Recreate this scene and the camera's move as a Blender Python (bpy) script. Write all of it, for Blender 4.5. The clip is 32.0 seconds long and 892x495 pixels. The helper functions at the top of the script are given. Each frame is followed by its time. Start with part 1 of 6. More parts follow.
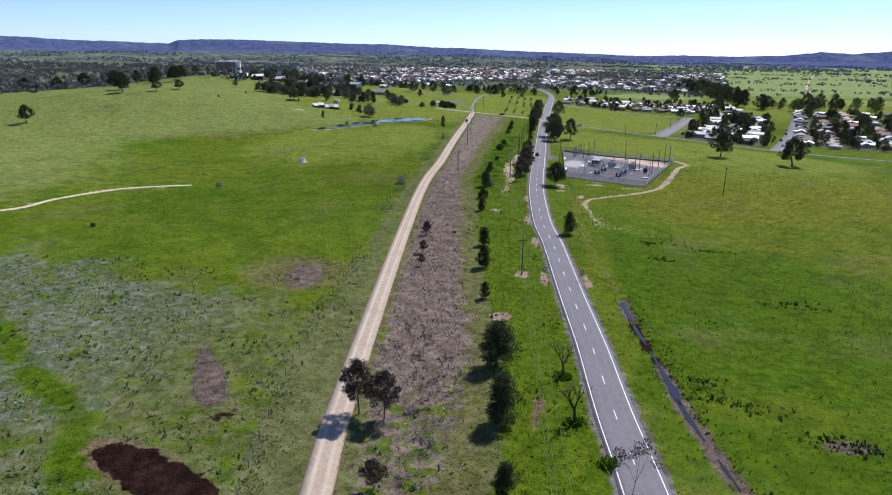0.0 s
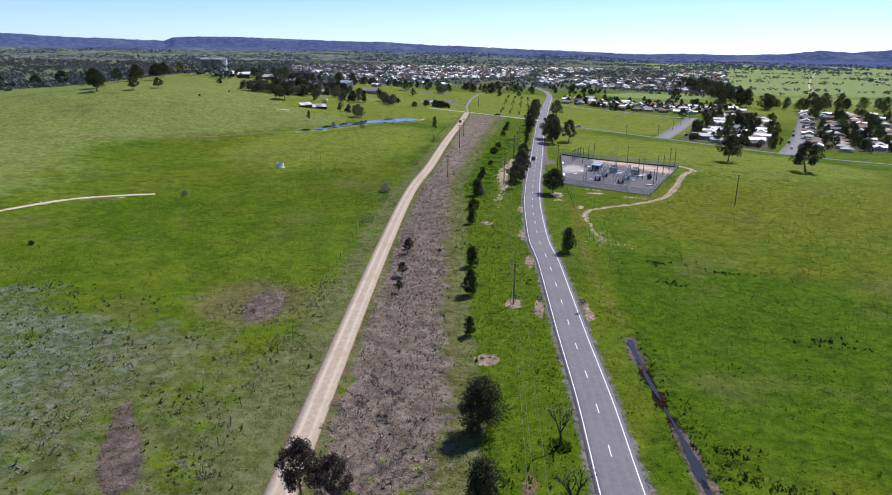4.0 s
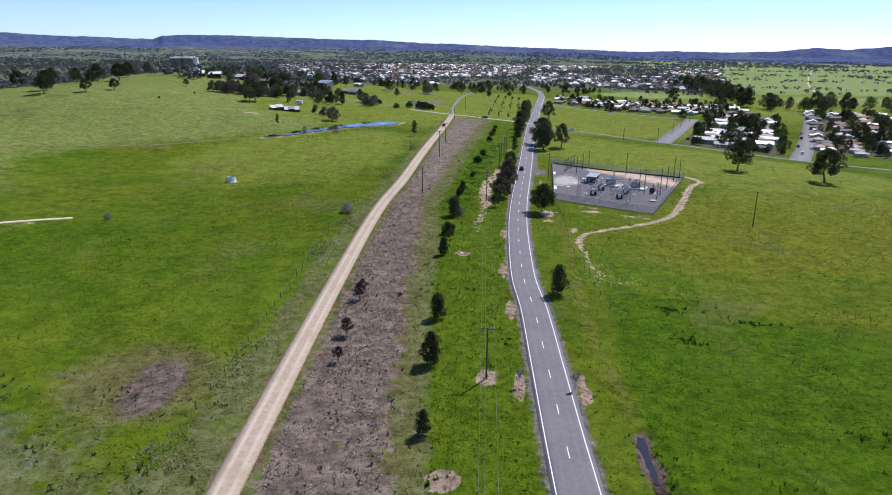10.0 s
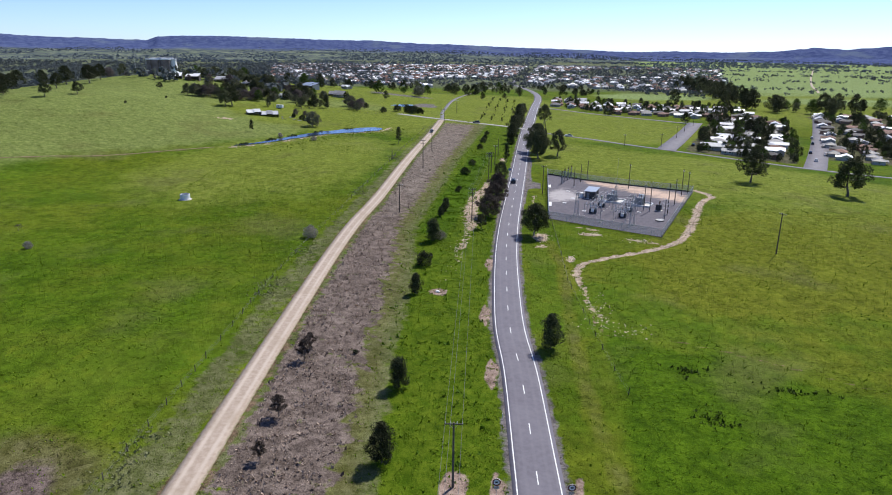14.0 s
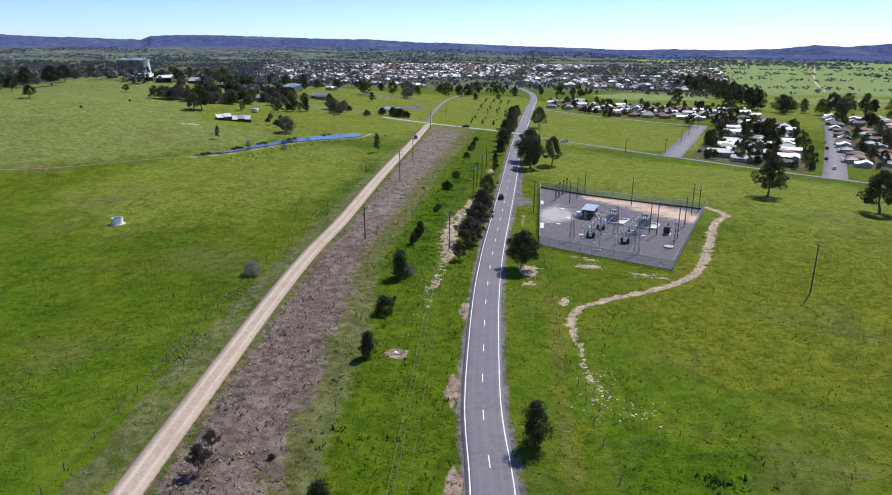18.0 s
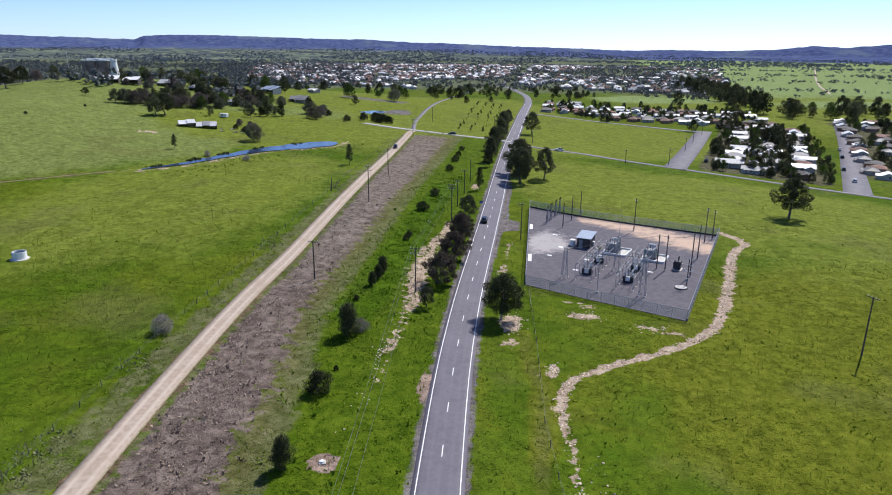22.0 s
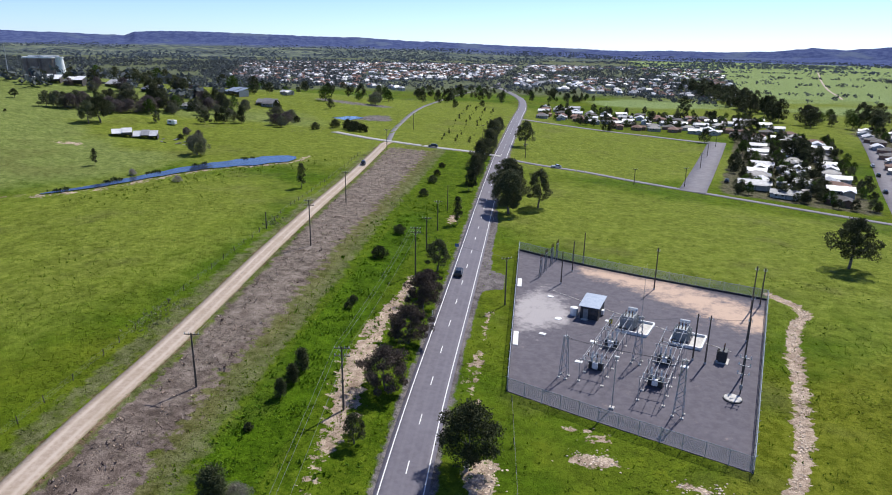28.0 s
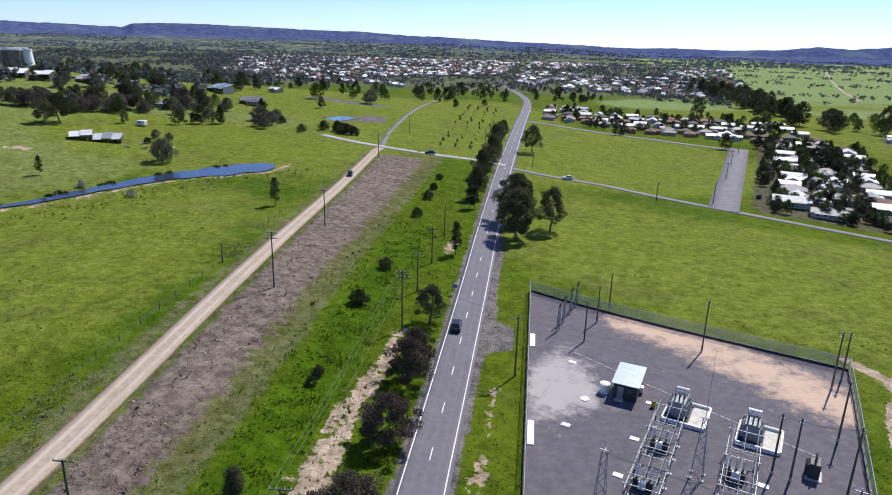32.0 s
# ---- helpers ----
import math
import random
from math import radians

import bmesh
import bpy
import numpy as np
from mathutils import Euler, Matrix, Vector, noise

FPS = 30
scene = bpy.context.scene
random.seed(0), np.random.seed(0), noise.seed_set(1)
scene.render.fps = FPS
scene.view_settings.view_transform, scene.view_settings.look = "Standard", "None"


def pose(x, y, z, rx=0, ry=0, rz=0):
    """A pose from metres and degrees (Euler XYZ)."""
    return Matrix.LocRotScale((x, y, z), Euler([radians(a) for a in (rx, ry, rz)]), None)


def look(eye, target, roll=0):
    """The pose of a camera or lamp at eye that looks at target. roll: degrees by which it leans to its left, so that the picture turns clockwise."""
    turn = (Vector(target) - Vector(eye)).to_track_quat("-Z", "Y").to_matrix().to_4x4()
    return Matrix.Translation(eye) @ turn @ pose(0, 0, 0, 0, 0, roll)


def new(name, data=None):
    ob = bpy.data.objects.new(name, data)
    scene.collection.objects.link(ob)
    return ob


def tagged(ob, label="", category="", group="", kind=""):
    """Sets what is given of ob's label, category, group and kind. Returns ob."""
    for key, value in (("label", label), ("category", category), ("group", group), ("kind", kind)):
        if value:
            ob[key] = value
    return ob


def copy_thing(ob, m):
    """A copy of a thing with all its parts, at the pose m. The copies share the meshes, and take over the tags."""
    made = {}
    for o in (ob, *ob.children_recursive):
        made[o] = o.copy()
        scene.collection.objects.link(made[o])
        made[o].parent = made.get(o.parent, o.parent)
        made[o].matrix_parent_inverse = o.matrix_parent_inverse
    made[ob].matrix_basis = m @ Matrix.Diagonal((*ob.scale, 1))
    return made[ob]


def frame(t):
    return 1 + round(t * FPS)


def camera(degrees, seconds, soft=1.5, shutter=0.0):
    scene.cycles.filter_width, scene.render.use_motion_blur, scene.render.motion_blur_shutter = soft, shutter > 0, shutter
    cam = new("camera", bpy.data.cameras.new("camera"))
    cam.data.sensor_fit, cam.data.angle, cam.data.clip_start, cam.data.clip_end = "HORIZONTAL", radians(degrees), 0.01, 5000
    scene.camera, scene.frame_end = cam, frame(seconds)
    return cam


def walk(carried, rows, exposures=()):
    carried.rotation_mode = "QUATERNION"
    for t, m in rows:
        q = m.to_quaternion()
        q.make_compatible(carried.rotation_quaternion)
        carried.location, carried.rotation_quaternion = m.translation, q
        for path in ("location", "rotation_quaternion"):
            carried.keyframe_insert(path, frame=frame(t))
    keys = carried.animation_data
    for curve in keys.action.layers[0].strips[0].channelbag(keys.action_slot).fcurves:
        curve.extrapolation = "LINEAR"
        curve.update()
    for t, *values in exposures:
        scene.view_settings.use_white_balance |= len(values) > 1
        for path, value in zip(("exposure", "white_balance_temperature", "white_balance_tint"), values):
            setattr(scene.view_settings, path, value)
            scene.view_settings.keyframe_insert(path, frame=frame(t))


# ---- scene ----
cam = camera(68.0, 32.0, soft=1.0)
PATH = [
    (0, (3.647, -207.395, 53.444), (3.326, -205.505, 52.874), 0.7),
    (2, (3.539, -196.317, 53.3), (3.221, -194.427, 52.728), 0.8),
    (5.5, (3.815, -176.788, 52.98), (3.504, -174.899, 52.402), 0.8),
    (7, (4.085, -168.085, 52.913), (3.779, -166.195, 52.334), 0.8),
    (9, (4.527, -155.813, 52.851), (4.227, -153.922, 52.272), 0.7),
    (11, (4.985, -142.51, 52.83), (4.688, -140.62, 52.248), 0.7),
    (12.5, (5.401, -131.722, 52.842), (5.107, -129.831, 52.262), 0.7),
    (14, (5.86, -120.457, 52.808), (5.566, -118.566, 52.229), 0.6),
    (14.5, (6.019, -116.559, 52.812), (5.725, -114.668, 52.232), 0.6),
    (16.5, (6.879, -100.485, 52.895), (6.587, -98.595, 52.311), 0.5),
    (17, (7.152, -96.475, 52.901), (6.861, -94.585, 52.317), 0.5),
    (18, (7.785, -88.475, 52.907), (7.494, -86.584, 52.324), 0.4),
    (19, (8.402, -80.407, 52.91), (8.114, -78.515, 52.329), 0.4),
    (20, (8.963, -72.273, 52.9), (8.675, -70.38, 52.321), 0.4),
    (21, (9.39, -64.065, 52.9), (9.102, -62.173, 52.319), 0.5),
    (22.5, (9.83, -51.729, 52.943), (9.549, -49.837, 52.361), 0.5),
    (23.5, (10.082, -43.415, 52.969), (9.802, -41.522, 52.387), 0.6),
    (24, (10.186, -39.223, 52.977), (9.909, -37.331, 52.394), 0.6),
    (25, (10.314, -30.807, 52.994), (10.042, -28.914, 52.411), 0.7),
    (25.5, (10.322, -26.607, 53.002), (10.051, -24.713, 52.418), 0.8),
    (27.5, (10.054, -9.896, 53.079), (9.785, -8.002, 52.494), 1.0),
    (28, (9.859, -5.805, 53.095), (9.589, -3.912, 52.51), 1.0),
    (29, (9.175, 2.231, 53.152), (8.907, 4.123, 52.563), 1.1),
    (30, (8.178, 10.196, 53.201), (7.912, 12.088, 52.608), 1.3),
    (31, (7.045, 18.247, 53.234), (6.779, 20.137, 52.636), 1.4),
    (32, (5.915, 26.407, 53.25), (5.647, 28.297, 52.652), 1.6),
]
walk(cam, [(t, look(eye, target, roll)) for t, eye, target, roll in PATH])

# ---------------------------------------------------------------- light
SUN_AZ, SUN_EL = 28.0, 50.0   # degrees east of north (+y), and above the horizon
world = bpy.data.worlds.new("sky")
scene.world = world
world.use_nodes = True
wn = world.node_tree.nodes
sky = wn.new("ShaderNodeTexSky")
sky.sky_type = 'NISHITA'
sky.sun_disc = False
sky.sun_elevation, sky.sun_rotation = radians(SUN_EL), radians(SUN_AZ)
sky.air_density, sky.dust_density, sky.ozone_density = 0.6, 0.2, 2.0
wn["Background"].inputs["Strength"].default_value = 0.12
cool = wn.new("ShaderNodeMix")
cool.data_type, cool.blend_type = 'RGBA', 'MULTIPLY'
cool.inputs[0].default_value, cool.inputs[7].default_value = 1.0, (.84, .95, 1.22, 1)
world.node_tree.links.new(sky.outputs[0], cool.inputs[6])
world.node_tree.links.new(cool.outputs[2], wn["Background"].inputs["Color"])
sun = new("sun", bpy.data.lights.new("sun", 'SUN'))
sun.data.energy, sun.data.angle, sun.data.color = 5.0, radians(0.53), (1.0, 0.96, 0.9)
sun.matrix_world = look((0, 0, 0), (-math.sin(radians(SUN_AZ)) * math.cos(radians(SUN_EL)),
                                    -math.cos(radians(SUN_AZ)) * math.cos(radians(SUN_EL)), -math.sin(radians(SUN_EL))))
sun.location = (200, 400, 500)
scene.view_settings.exposure = 0.2

# ---------------------------------------------------------------- the lie of the land
# rough spot heights (x, y, z) through which the ground is drawn smoothly
SPOTS_ROAD = [(14, -113, .5), (8, -60, 0), (2, -10, 0), (-4, 50, 0), (-6, 84, .2), (-9, 150, 1.5), (-12, 220, 3), (-15, 300, 4.5), (-20, 450, 5)]
SPOTS_WEST = [(-48, -133, 1), (-57, -105, 1.4), (-43, -85, 1.2), (-58, 40, 2), (-111, 76, 4.5), (-40, 77, 3.7), (-45, 143, 5.6), (-49, 187, 6.2),
              (-58, 282, 8.3), (-92, 249, 7.2), (-180, 139, 7), (-168, 265, 13), (-150, 333, 11), (-140, -120, 4), (-17, 15, 1.4), (-230, 0, 9)]
SPOTS_HILL = [(-256, 293, 24.3), (-265, 197, 26), (-300, 380, 31), (-200, 500, 17), (-450, 250, 16)]
SPOTS_EAST = [(68, 63, -.4), (39, 72, .8), (60, 137, 1.2), (88, 166, .6), (121, 153, -.6), (68, 256, -.5), (131, 224, -3.5), (90, -120, -.5),
              (150, 0, -1.5), (200, 320, -7), (60, 500, 0)]
SPOTS = np.array(SPOTS_ROAD + SPOTS_WEST + SPOTS_HILL + SPOTS_EAST, float)
REACH = 95.0


def kernel(d2):
    return 1 / (1 + d2 / (2 * REACH * REACH)) ** 1.5


# the same order of spots as weights
gram = kernel(((SPOTS[:, None, :2] - SPOTS[None, :, :2]) ** 2).sum(-1)) + np.eye(len(SPOTS)) * .02
WEIGHTS = np.linalg.solve(gram, SPOTS[:, 2])


def land(x, y):
    x, y = np.asarray(x, float), np.asarray(y, float)
    z = np.zeros(np.broadcast(x, y).shape)
    for (sx, sy, _), w in zip(SPOTS, WEIGHTS):
        z = z + w * kernel((x - sx) ** 2 + (y - sy) ** 2)
    return z


def smooth(a, b, v):
    s = np.clip((np.asarray(v, float) - a) / (b - a), 0, 1)
    return s * s * (3 - 2 * s)


def resample(pts, step):
    """A smooth line through the points, in even steps."""
    p = np.array(pts, float)
    q = np.vstack([2 * p[0] - p[1], p, 2 * p[-1] - p[-2]])
    out = []
    for i in range(1, len(q) - 2):
        n = max(1, int(np.linalg.norm(q[i + 1] - q[i]) / step))
        for k in range(n):
            t = k / n
            out.append(.5 * (2 * q[i] + (q[i + 1] - q[i - 1]) * t + (2 * q[i - 1] - 5 * q[i] + 4 * q[i + 1] - q[i + 2]) * t ** 2
                             + (3 * q[i] - q[i - 1] - 3 * q[i + 1] + q[i + 2]) * t ** 3))
    out.append(p[-1])
    return np.array(out)


def away(x, y, line):
    """Distance from a polyline."""
    best = np.full(np.broadcast(x, y).shape, 1e9)
    for a, b in zip(line[:-1], line[1:]):
        d = b - a
        t = np.clip(((x - a[0]) * d[0] + (y - a[1]) * d[1]) / max(1e-9, d @ d), 0, 1)
        best = np.minimum(best, (x - a[0] - t * d[0]) ** 2 + (y - a[1] - t * d[1]) ** 2)
    return np.sqrt(best)


ROAD = resample([(24, -245), (21.5, -185), (17.6, -140), (14.3, -113.5), (11.9, -89.7), (8.9, -65.9), (6, -42), (3.0, -18), (0, 0), (-2.3, 24), (-4.1, 48),
                 (-5.2, 72), (-5.7, 92), (-6.1, 120), (-6.9, 166), (-7.8, 209), (-8.6, 270), (-9, 326), (-9, 490), (-9.5, 598), (-16, 698), (-37, 823), (-57, 930), (-56, 1096)], 4)
TRACK = resample([(-2, -260), (-12, -205), (-19, -165), (-23.6, -141), (-25.9, -129), (-28.2, -113.5), (-31.9, -88), (-37.6, -47), (-43.1, -5), (-47.7, 33), (-49.9, 62), (-50.5, 95),
                  (-53.9, 149), (-58.4, 214.5), (-62.3, 283), (-63.6, 297), (-63, 307)], 4)
CROSS_W = resample([(-98, 330), (-92, 325), (-75, 313), (-57, 305.5), (-40, 302.3), (-21, 303), (-9, 300)], 4)
CROSS_E = resample([(-9, 297), (8.6, 290.3), (28.6, 285), (49, 273.5), (76, 260), (101.6, 248.5), (139, 232), (190, 208), (260, 175)], 4)
NORTH_LANE = resample([(-64, 308), (-74, 375), (-82, 495), (-85, 690), (-70, 824), (-52, 940)], 6)
STREET_A = resample([(69.5, 262), (83, 308), (97, 356), (111.5, 406), (117, 425)], 4)
STREET_B = resample([(138, 234), (163, 300), (196, 390), (230, 490)], 4)
STREET_C = resample([(-8, 470), (40, 446), (75, 433), (116, 416)], 5)
LANE_FAR = resample([(352, 840), (371, 900), (418, 1058), (530, 1389), (640, 1700), (777, 2093)], 20)
CREEK = resample([(18.5, 9), (16.4, 16), (15.5, 24), (14.6, 31), (14.1, 39), (16.5, 46), (20.6, 50), (26.1, 54.3), (34, 60), (42, 67.7), (47, 77), (53, 96), (60.5, 121.7),
                  (66, 131.4), (62.1, 142)], 2)
POND_LINE = resample([(-141.5, 172.5), (-138.5, 177), (-132, 188), (-126, 206), (-117, 227), (-106, 240), (-98, 250), (-95, 256)], 3)
POND_Z = 7.55
HEAP = (47.0, -116.7)   # a low heap of dead growth in the east pasture
DAM2 = (-109, 398, 12, 15)
DAM_Z = float(land(np.array([-109.0]), np.array([398.0]))[0]) - .3
SCAR = resample([(-15.6, 36), (-16.3, 53), (-16.6, 67), (-16.4, 74.5), (-17.6, 82), (-18.7, 90), (-18.9, 96), (-18.9, 101), (-18.6, 110), (-17.9, 119), (-17.3, 128), (-16.8, 136)], 3)
DITCH = resample([(19.6, -63), (20.2, -70), (21.1, -78.2), (22.6, -88.6), (24, -98.9), (25, -108.9), (26.4, -117), (29, -130)], 2)


def pond_half(y):
    return np.interp(y, [172, 180, 205, 228, 240, 252, 260], [.4, 1.7, 3.2, 5.0, 7.8, 8.2, 4])


def ground_z(x, y):
    z = land(x, y)
    d = away(x, y, POND_LINE) - pond_half(y)
    z = z + (POND_Z - .35 - z) * (1 - smooth(-1, 7, d))
    d = away(x, y, DITCH)
    z = z - .35 * (1 - smooth(.4, 2.2, d))
    d = away(x, y, CREEK)
    z = z - .3 * (1 - smooth(.6, 2.4, d))
    e = np.hypot((np.asarray(x) - DAM2[0]) / DAM2[2], (np.asarray(y) - DAM2[1]) / DAM2[3])
    z = z + (DAM_Z - .3 - z) * (1 - smooth(.85, 1.3, e))
    return z


def gz(x, y):
    return float(ground_z(np.array([x]), np.array([y]))[0])


# ---------------------------------------------------------------- materials
MATS = {}


def principled(name):
    m = bpy.data.materials.new(name)
    m.use_nodes = True
    t = m.node_tree
    return m, t, t.nodes["Principled BSDF"]


def noise_node(t, scale, detail=4, coord=None, rough=.6):
    n = t.nodes.new("ShaderNodeTexNoise")
    n.inputs["Scale"].default_value, n.inputs["Detail"].default_value, n.inputs["Roughness"].default_value = scale, detail, rough
    if coord is not None:
        t.links.new(coord, n.inputs["Vector"])
    return n.outputs["Fac"]


def mixed(t, fac, a, b, blend='MIX'):
    n = t.nodes.new("ShaderNodeMix")
    n.data_type, n.blend_type = 'RGBA', blend
    for sock, v in ((n.inputs[0], fac), (n.inputs[6], a), (n.inputs[7], b)):
        if isinstance(v, (tuple, list)):
            sock.default_value = (*v[:3], 1)
        elif isinstance(v, (int, float)):
            sock.default_value = v
        else:
            t.links.new(v, sock)
    return n.outputs[2]


def ramp(t, v, lo, hi):
    n = t.nodes.new("ShaderNodeMapRange")
    n.interpolation_type = 'SMOOTHSTEP'
    t.links.new(v, n.inputs[0])
    n.inputs[1].default_value, n.inputs[2].default_value = lo, hi
    return n.outputs[0]


def calc(t, op, a, b=0.0):
    n = t.nodes.new("ShaderNodeMath")
    n.operation = op
    for sock, v in zip(n.inputs, (a, b)):
        if isinstance(v, (int, float)):
            sock.default_value = v
        else:
            t.links.new(v, sock)
    return n.outputs[0]


def bumped(t, shader, height, strength, distance):
    b = t.nodes.new("ShaderNodeBump")
    b.inputs["Strength"].default_value, b.inputs["Distance"].default_value = strength, distance
    t.links.new(height, b.inputs["Height"])
    t.links.new(b.outputs[0], shader.inputs["Normal"])


def surface(name, c1, c2, scale=2.0, fine=20.0, rough=.8, metal=0.0, bump=.2, depth=.02, vary=0.0, island=False, spec=.3):
    """A worn surface: two colours mixed at two scales, with fine relief; vary: lightness from piece to piece."""
    if name in MATS:
        return MATS[name]
    m, t, p = principled(name)
    co = t.nodes.new("ShaderNodeTexCoord").outputs["Object"]
    big, small = noise_node(t, scale, 4, co), noise_node(t, fine, 3, co)
    f = ramp(t, calc(t, 'ADD', calc(t, 'MULTIPLY', big, .6), calc(t, 'MULTIPLY', small, .4)), .33, .67)
    col = mixed(t, f, c1, c2)
    if vary:
        r = t.nodes.new("ShaderNodeNewGeometry").outputs["Random Per Island"] if island else t.nodes.new("ShaderNodeObjectInfo").outputs["Random"]
        g = calc(t, 'ADD', calc(t, 'MULTIPLY', r, 2 * vary), 1 - vary)
        n = t.nodes.new("ShaderNodeVectorMath")
        n.operation = 'SCALE'
        t.links.new(col, n.inputs[0])
        t.links.new(g, n.inputs["Scale"])
        col = n.outputs[0]
    t.links.new(col, p.inputs["Base Color"])
    p.inputs["Roughness"].default_value, p.inputs["Metallic"].default_value = rough, metal
    p.inputs["Specular IOR Level"].default_value = spec
    bumped(t, p, small, bump, depth)
    MATS[name] = m
    return m


def leafy(name, c1, c2, vary=.35):
    """Leaves: colour varies leaf by leaf and tree by tree; some light passes through."""
    m, t, p = principled(name)
    isl = t.nodes.new("ShaderNodeNewGeometry").outputs["Random Per Island"]
    obj = t.nodes.new("ShaderNodeObjectInfo").outputs["Random"]
    col = mixed(t, isl, c1, c2)
    n = t.nodes.new("ShaderNodeVectorMath")
    n.operation = 'SCALE'
    t.links.new(col, n.inputs[0])
    t.links.new(calc(t, 'ADD', calc(t, 'MULTIPLY', obj, 2 * vary), 1 - vary), n.inputs["Scale"])
    t.links.new(n.outputs[0], p.inputs["Base Color"])
    p.inputs["Roughness"].default_value, p.inputs["Specular IOR Level"].default_value = .7, .1
    tr = t.nodes.new("ShaderNodeBsdfTranslucent")
    t.links.new(n.outputs[0], tr.inputs["Color"])
    mx = t.nodes.new("ShaderNodeMixShader")
    mx.inputs[0].default_value = .2
    t.links.new(p.outputs[0], mx.inputs[1])
    t.links.new(tr.outputs[0], mx.inputs[2])
    t.links.new(mx.outputs[0], t.nodes["Material Output"].inputs["Surface"])
    return m


LEAF_GUM = leafy("gum leaves", (.048, .056, .028), (.122, .130, .064))
LEAF_DARK = leafy("dark leaves", (.026, .034, .016), (.072, .080, .036))
LEAF_GREEN = leafy("fresh leaves", (.045, .085, .012), (.085, .13, .025))
LEAF_BROWN = leafy("rusty leaves", (.045, .038, .030), (.120, .092, .074), .2)
LEAF_SAGE = leafy("sage leaves", (.080, .084, .054), (.175, .175, .118), .3)
LEAF_MAUVE = leafy("mauve-brown leaves", (.078, .063, .060), (.185, .152, .142), .3)
LEAF_TWIG = leafy("pale grey twigs", (.17, .15, .135), (.31, .275, .25))
LEAF_GREY = leafy("grey twigs", (.10, .085, .075), (.19, .165, .15))
LEAF_SCRUB = leafy("dead scrub", (.215, .162, .124), (.43, .338, .272), .1)
LEAF_WEED = leafy("weeds", (.055, .125, .005), (.10, .18, .010), .1)
LEAF_GRASS = leafy("grass tufts", (.105, .19, .006), (.17, .225, .014), .1)
BARK = surface("bark", (.10, .08, .065), (.20, .17, .145), 3, 25, .9, bump=.5)
BARK_PALE = surface("pale bark", (.2, .175, .15), (.33, .29, .25), 3, 20, .85, bump=.4)
WOOD_POLE = surface("weathered pole", (.075, .06, .05), (.15, .125, .105), 1.5, 18, .9, bump=.4, vary=.15)
STEEL = surface("galvanised steel", (.25, .26, .275), (.46, .47, .48), 4, 40, .5, .3, .1)
STEEL_DARK = surface("dark painted steel", (.035, .038, .042), (.07, .072, .075), 3, 30, .5, .2, .1)
INSULATOR = surface("brown glazed insulator", (.10, .05, .035), (.16, .09, .06), 6, 40, .25, bump=.05)
PORCELAIN = surface("pale glazed insulator", (.55, .56, .56), (.7, .71, .7), 6, 40, .25, bump=.05)
CONCRETE = surface("concrete", (.42, .40, .37), (.60, .58, .54), 1.2, 15, .85, bump=.3)
WHITE_PAINT = surface("white paint", (.68, .69, .69), (.82, .82, .81), 2, 30, .55, bump=.05)
WIRE = surface("aluminium wire", (.12, .12, .12), (.2, .2, .2), 5, 30, .7, .2, .05)
ROOF_METAL = surface("blue-grey sheet roof", (.27, .32, .40), (.36, .41, .48), 1.5, 12, .4, .3, .1)
ROOF_LIGHT = surface("pale sheet roof", (.30, .305, .325), (.46, .465, .49), .6, 10, .6, .1, .15, vary=.5)
ROOF_WHITE = surface("bright white sheet roof", (.56, .565, .58), (.74, .745, .75), .6, 10, .55, .05, .15, vary=.2)
ROOF_GREY = surface("weathered sheet roof", (.085, .085, .095), (.16, .16, .17), .6, 10, .6, .1, .15, vary=.35)
ROOF_TILE = surface("red-brown roof tiles", (.14, .075, .055), (.24, .13, .10), .8, 12, .8, 0, .4, vary=.3)
ROOF_DARK = surface("dark roof tiles", (.07, .065, .065), (.13, .12, .12), .8, 12, .8, 0, .4, vary=.3)
RUSTY = surface("rusted sheet iron", (.16, .10, .07), (.45, .43, .42), .35, 6, .65, .2, .2)
WALL_CREAM = surface("cream boards", (.36, .33, .28), (.50, .47, .41), .7, 10, .8, vary=.15)
WALL_BRICK = surface("brown brick", (.20, .12, .085), (.33, .21, .15), 1.2, 9, .85, bump=.5, vary=.2)
WALL_WHITE = surface("white boards", (.44, .44, .43), (.58, .58, .57), .7, 10, .75, vary=.1)
GLASS = surface("window glass", (.03, .036, .045), (.05, .06, .07), 1, 4, .08, 0, .02, spec=.6)
SAND = surface("pale sand", (.42, .33, .24), (.62, .53, .42), .8, 9, .95, bump=.6, depth=.05)
ROCK = surface("pale stones", (.50, .39, .29), (.74, .62, .50), 2, 12, .9, bump=.6, vary=.25, island=True)
TYRE = surface("black rubber", (.02, .02, .02), (.04, .04, .04), 5, 30, .8)
CAR_DARK = surface("dark car paint", (.02, .022, .026), (.035, .037, .04), 2, 20, .25, .2, .02, spec=.5)
CAR_WHITE = surface("white car paint", (.62, .63, .64), (.74, .74, .75), 2, 20, .25, .1, .02, spec=.5)
CABINET = surface("grey cabinet paint", (.20, .22, .23), (.3, .32, .33), 2, 20, .5, .1)


def water_material(name, colour, rough):
    m, t, p = principled(name)
    p.inputs["Base Color"].default_value = (*colour, 1)
    p.inputs["Roughness"].default_value, p.inputs["IOR"].default_value = rough, 1.33
    p.inputs["Specular IOR Level"].default_value = .5
    co = t.nodes.new("ShaderNodeTexCoord").outputs["Object"]
    bumped(t, p, noise_node(t, 1.3, 4, co), .5, .06)
    return m


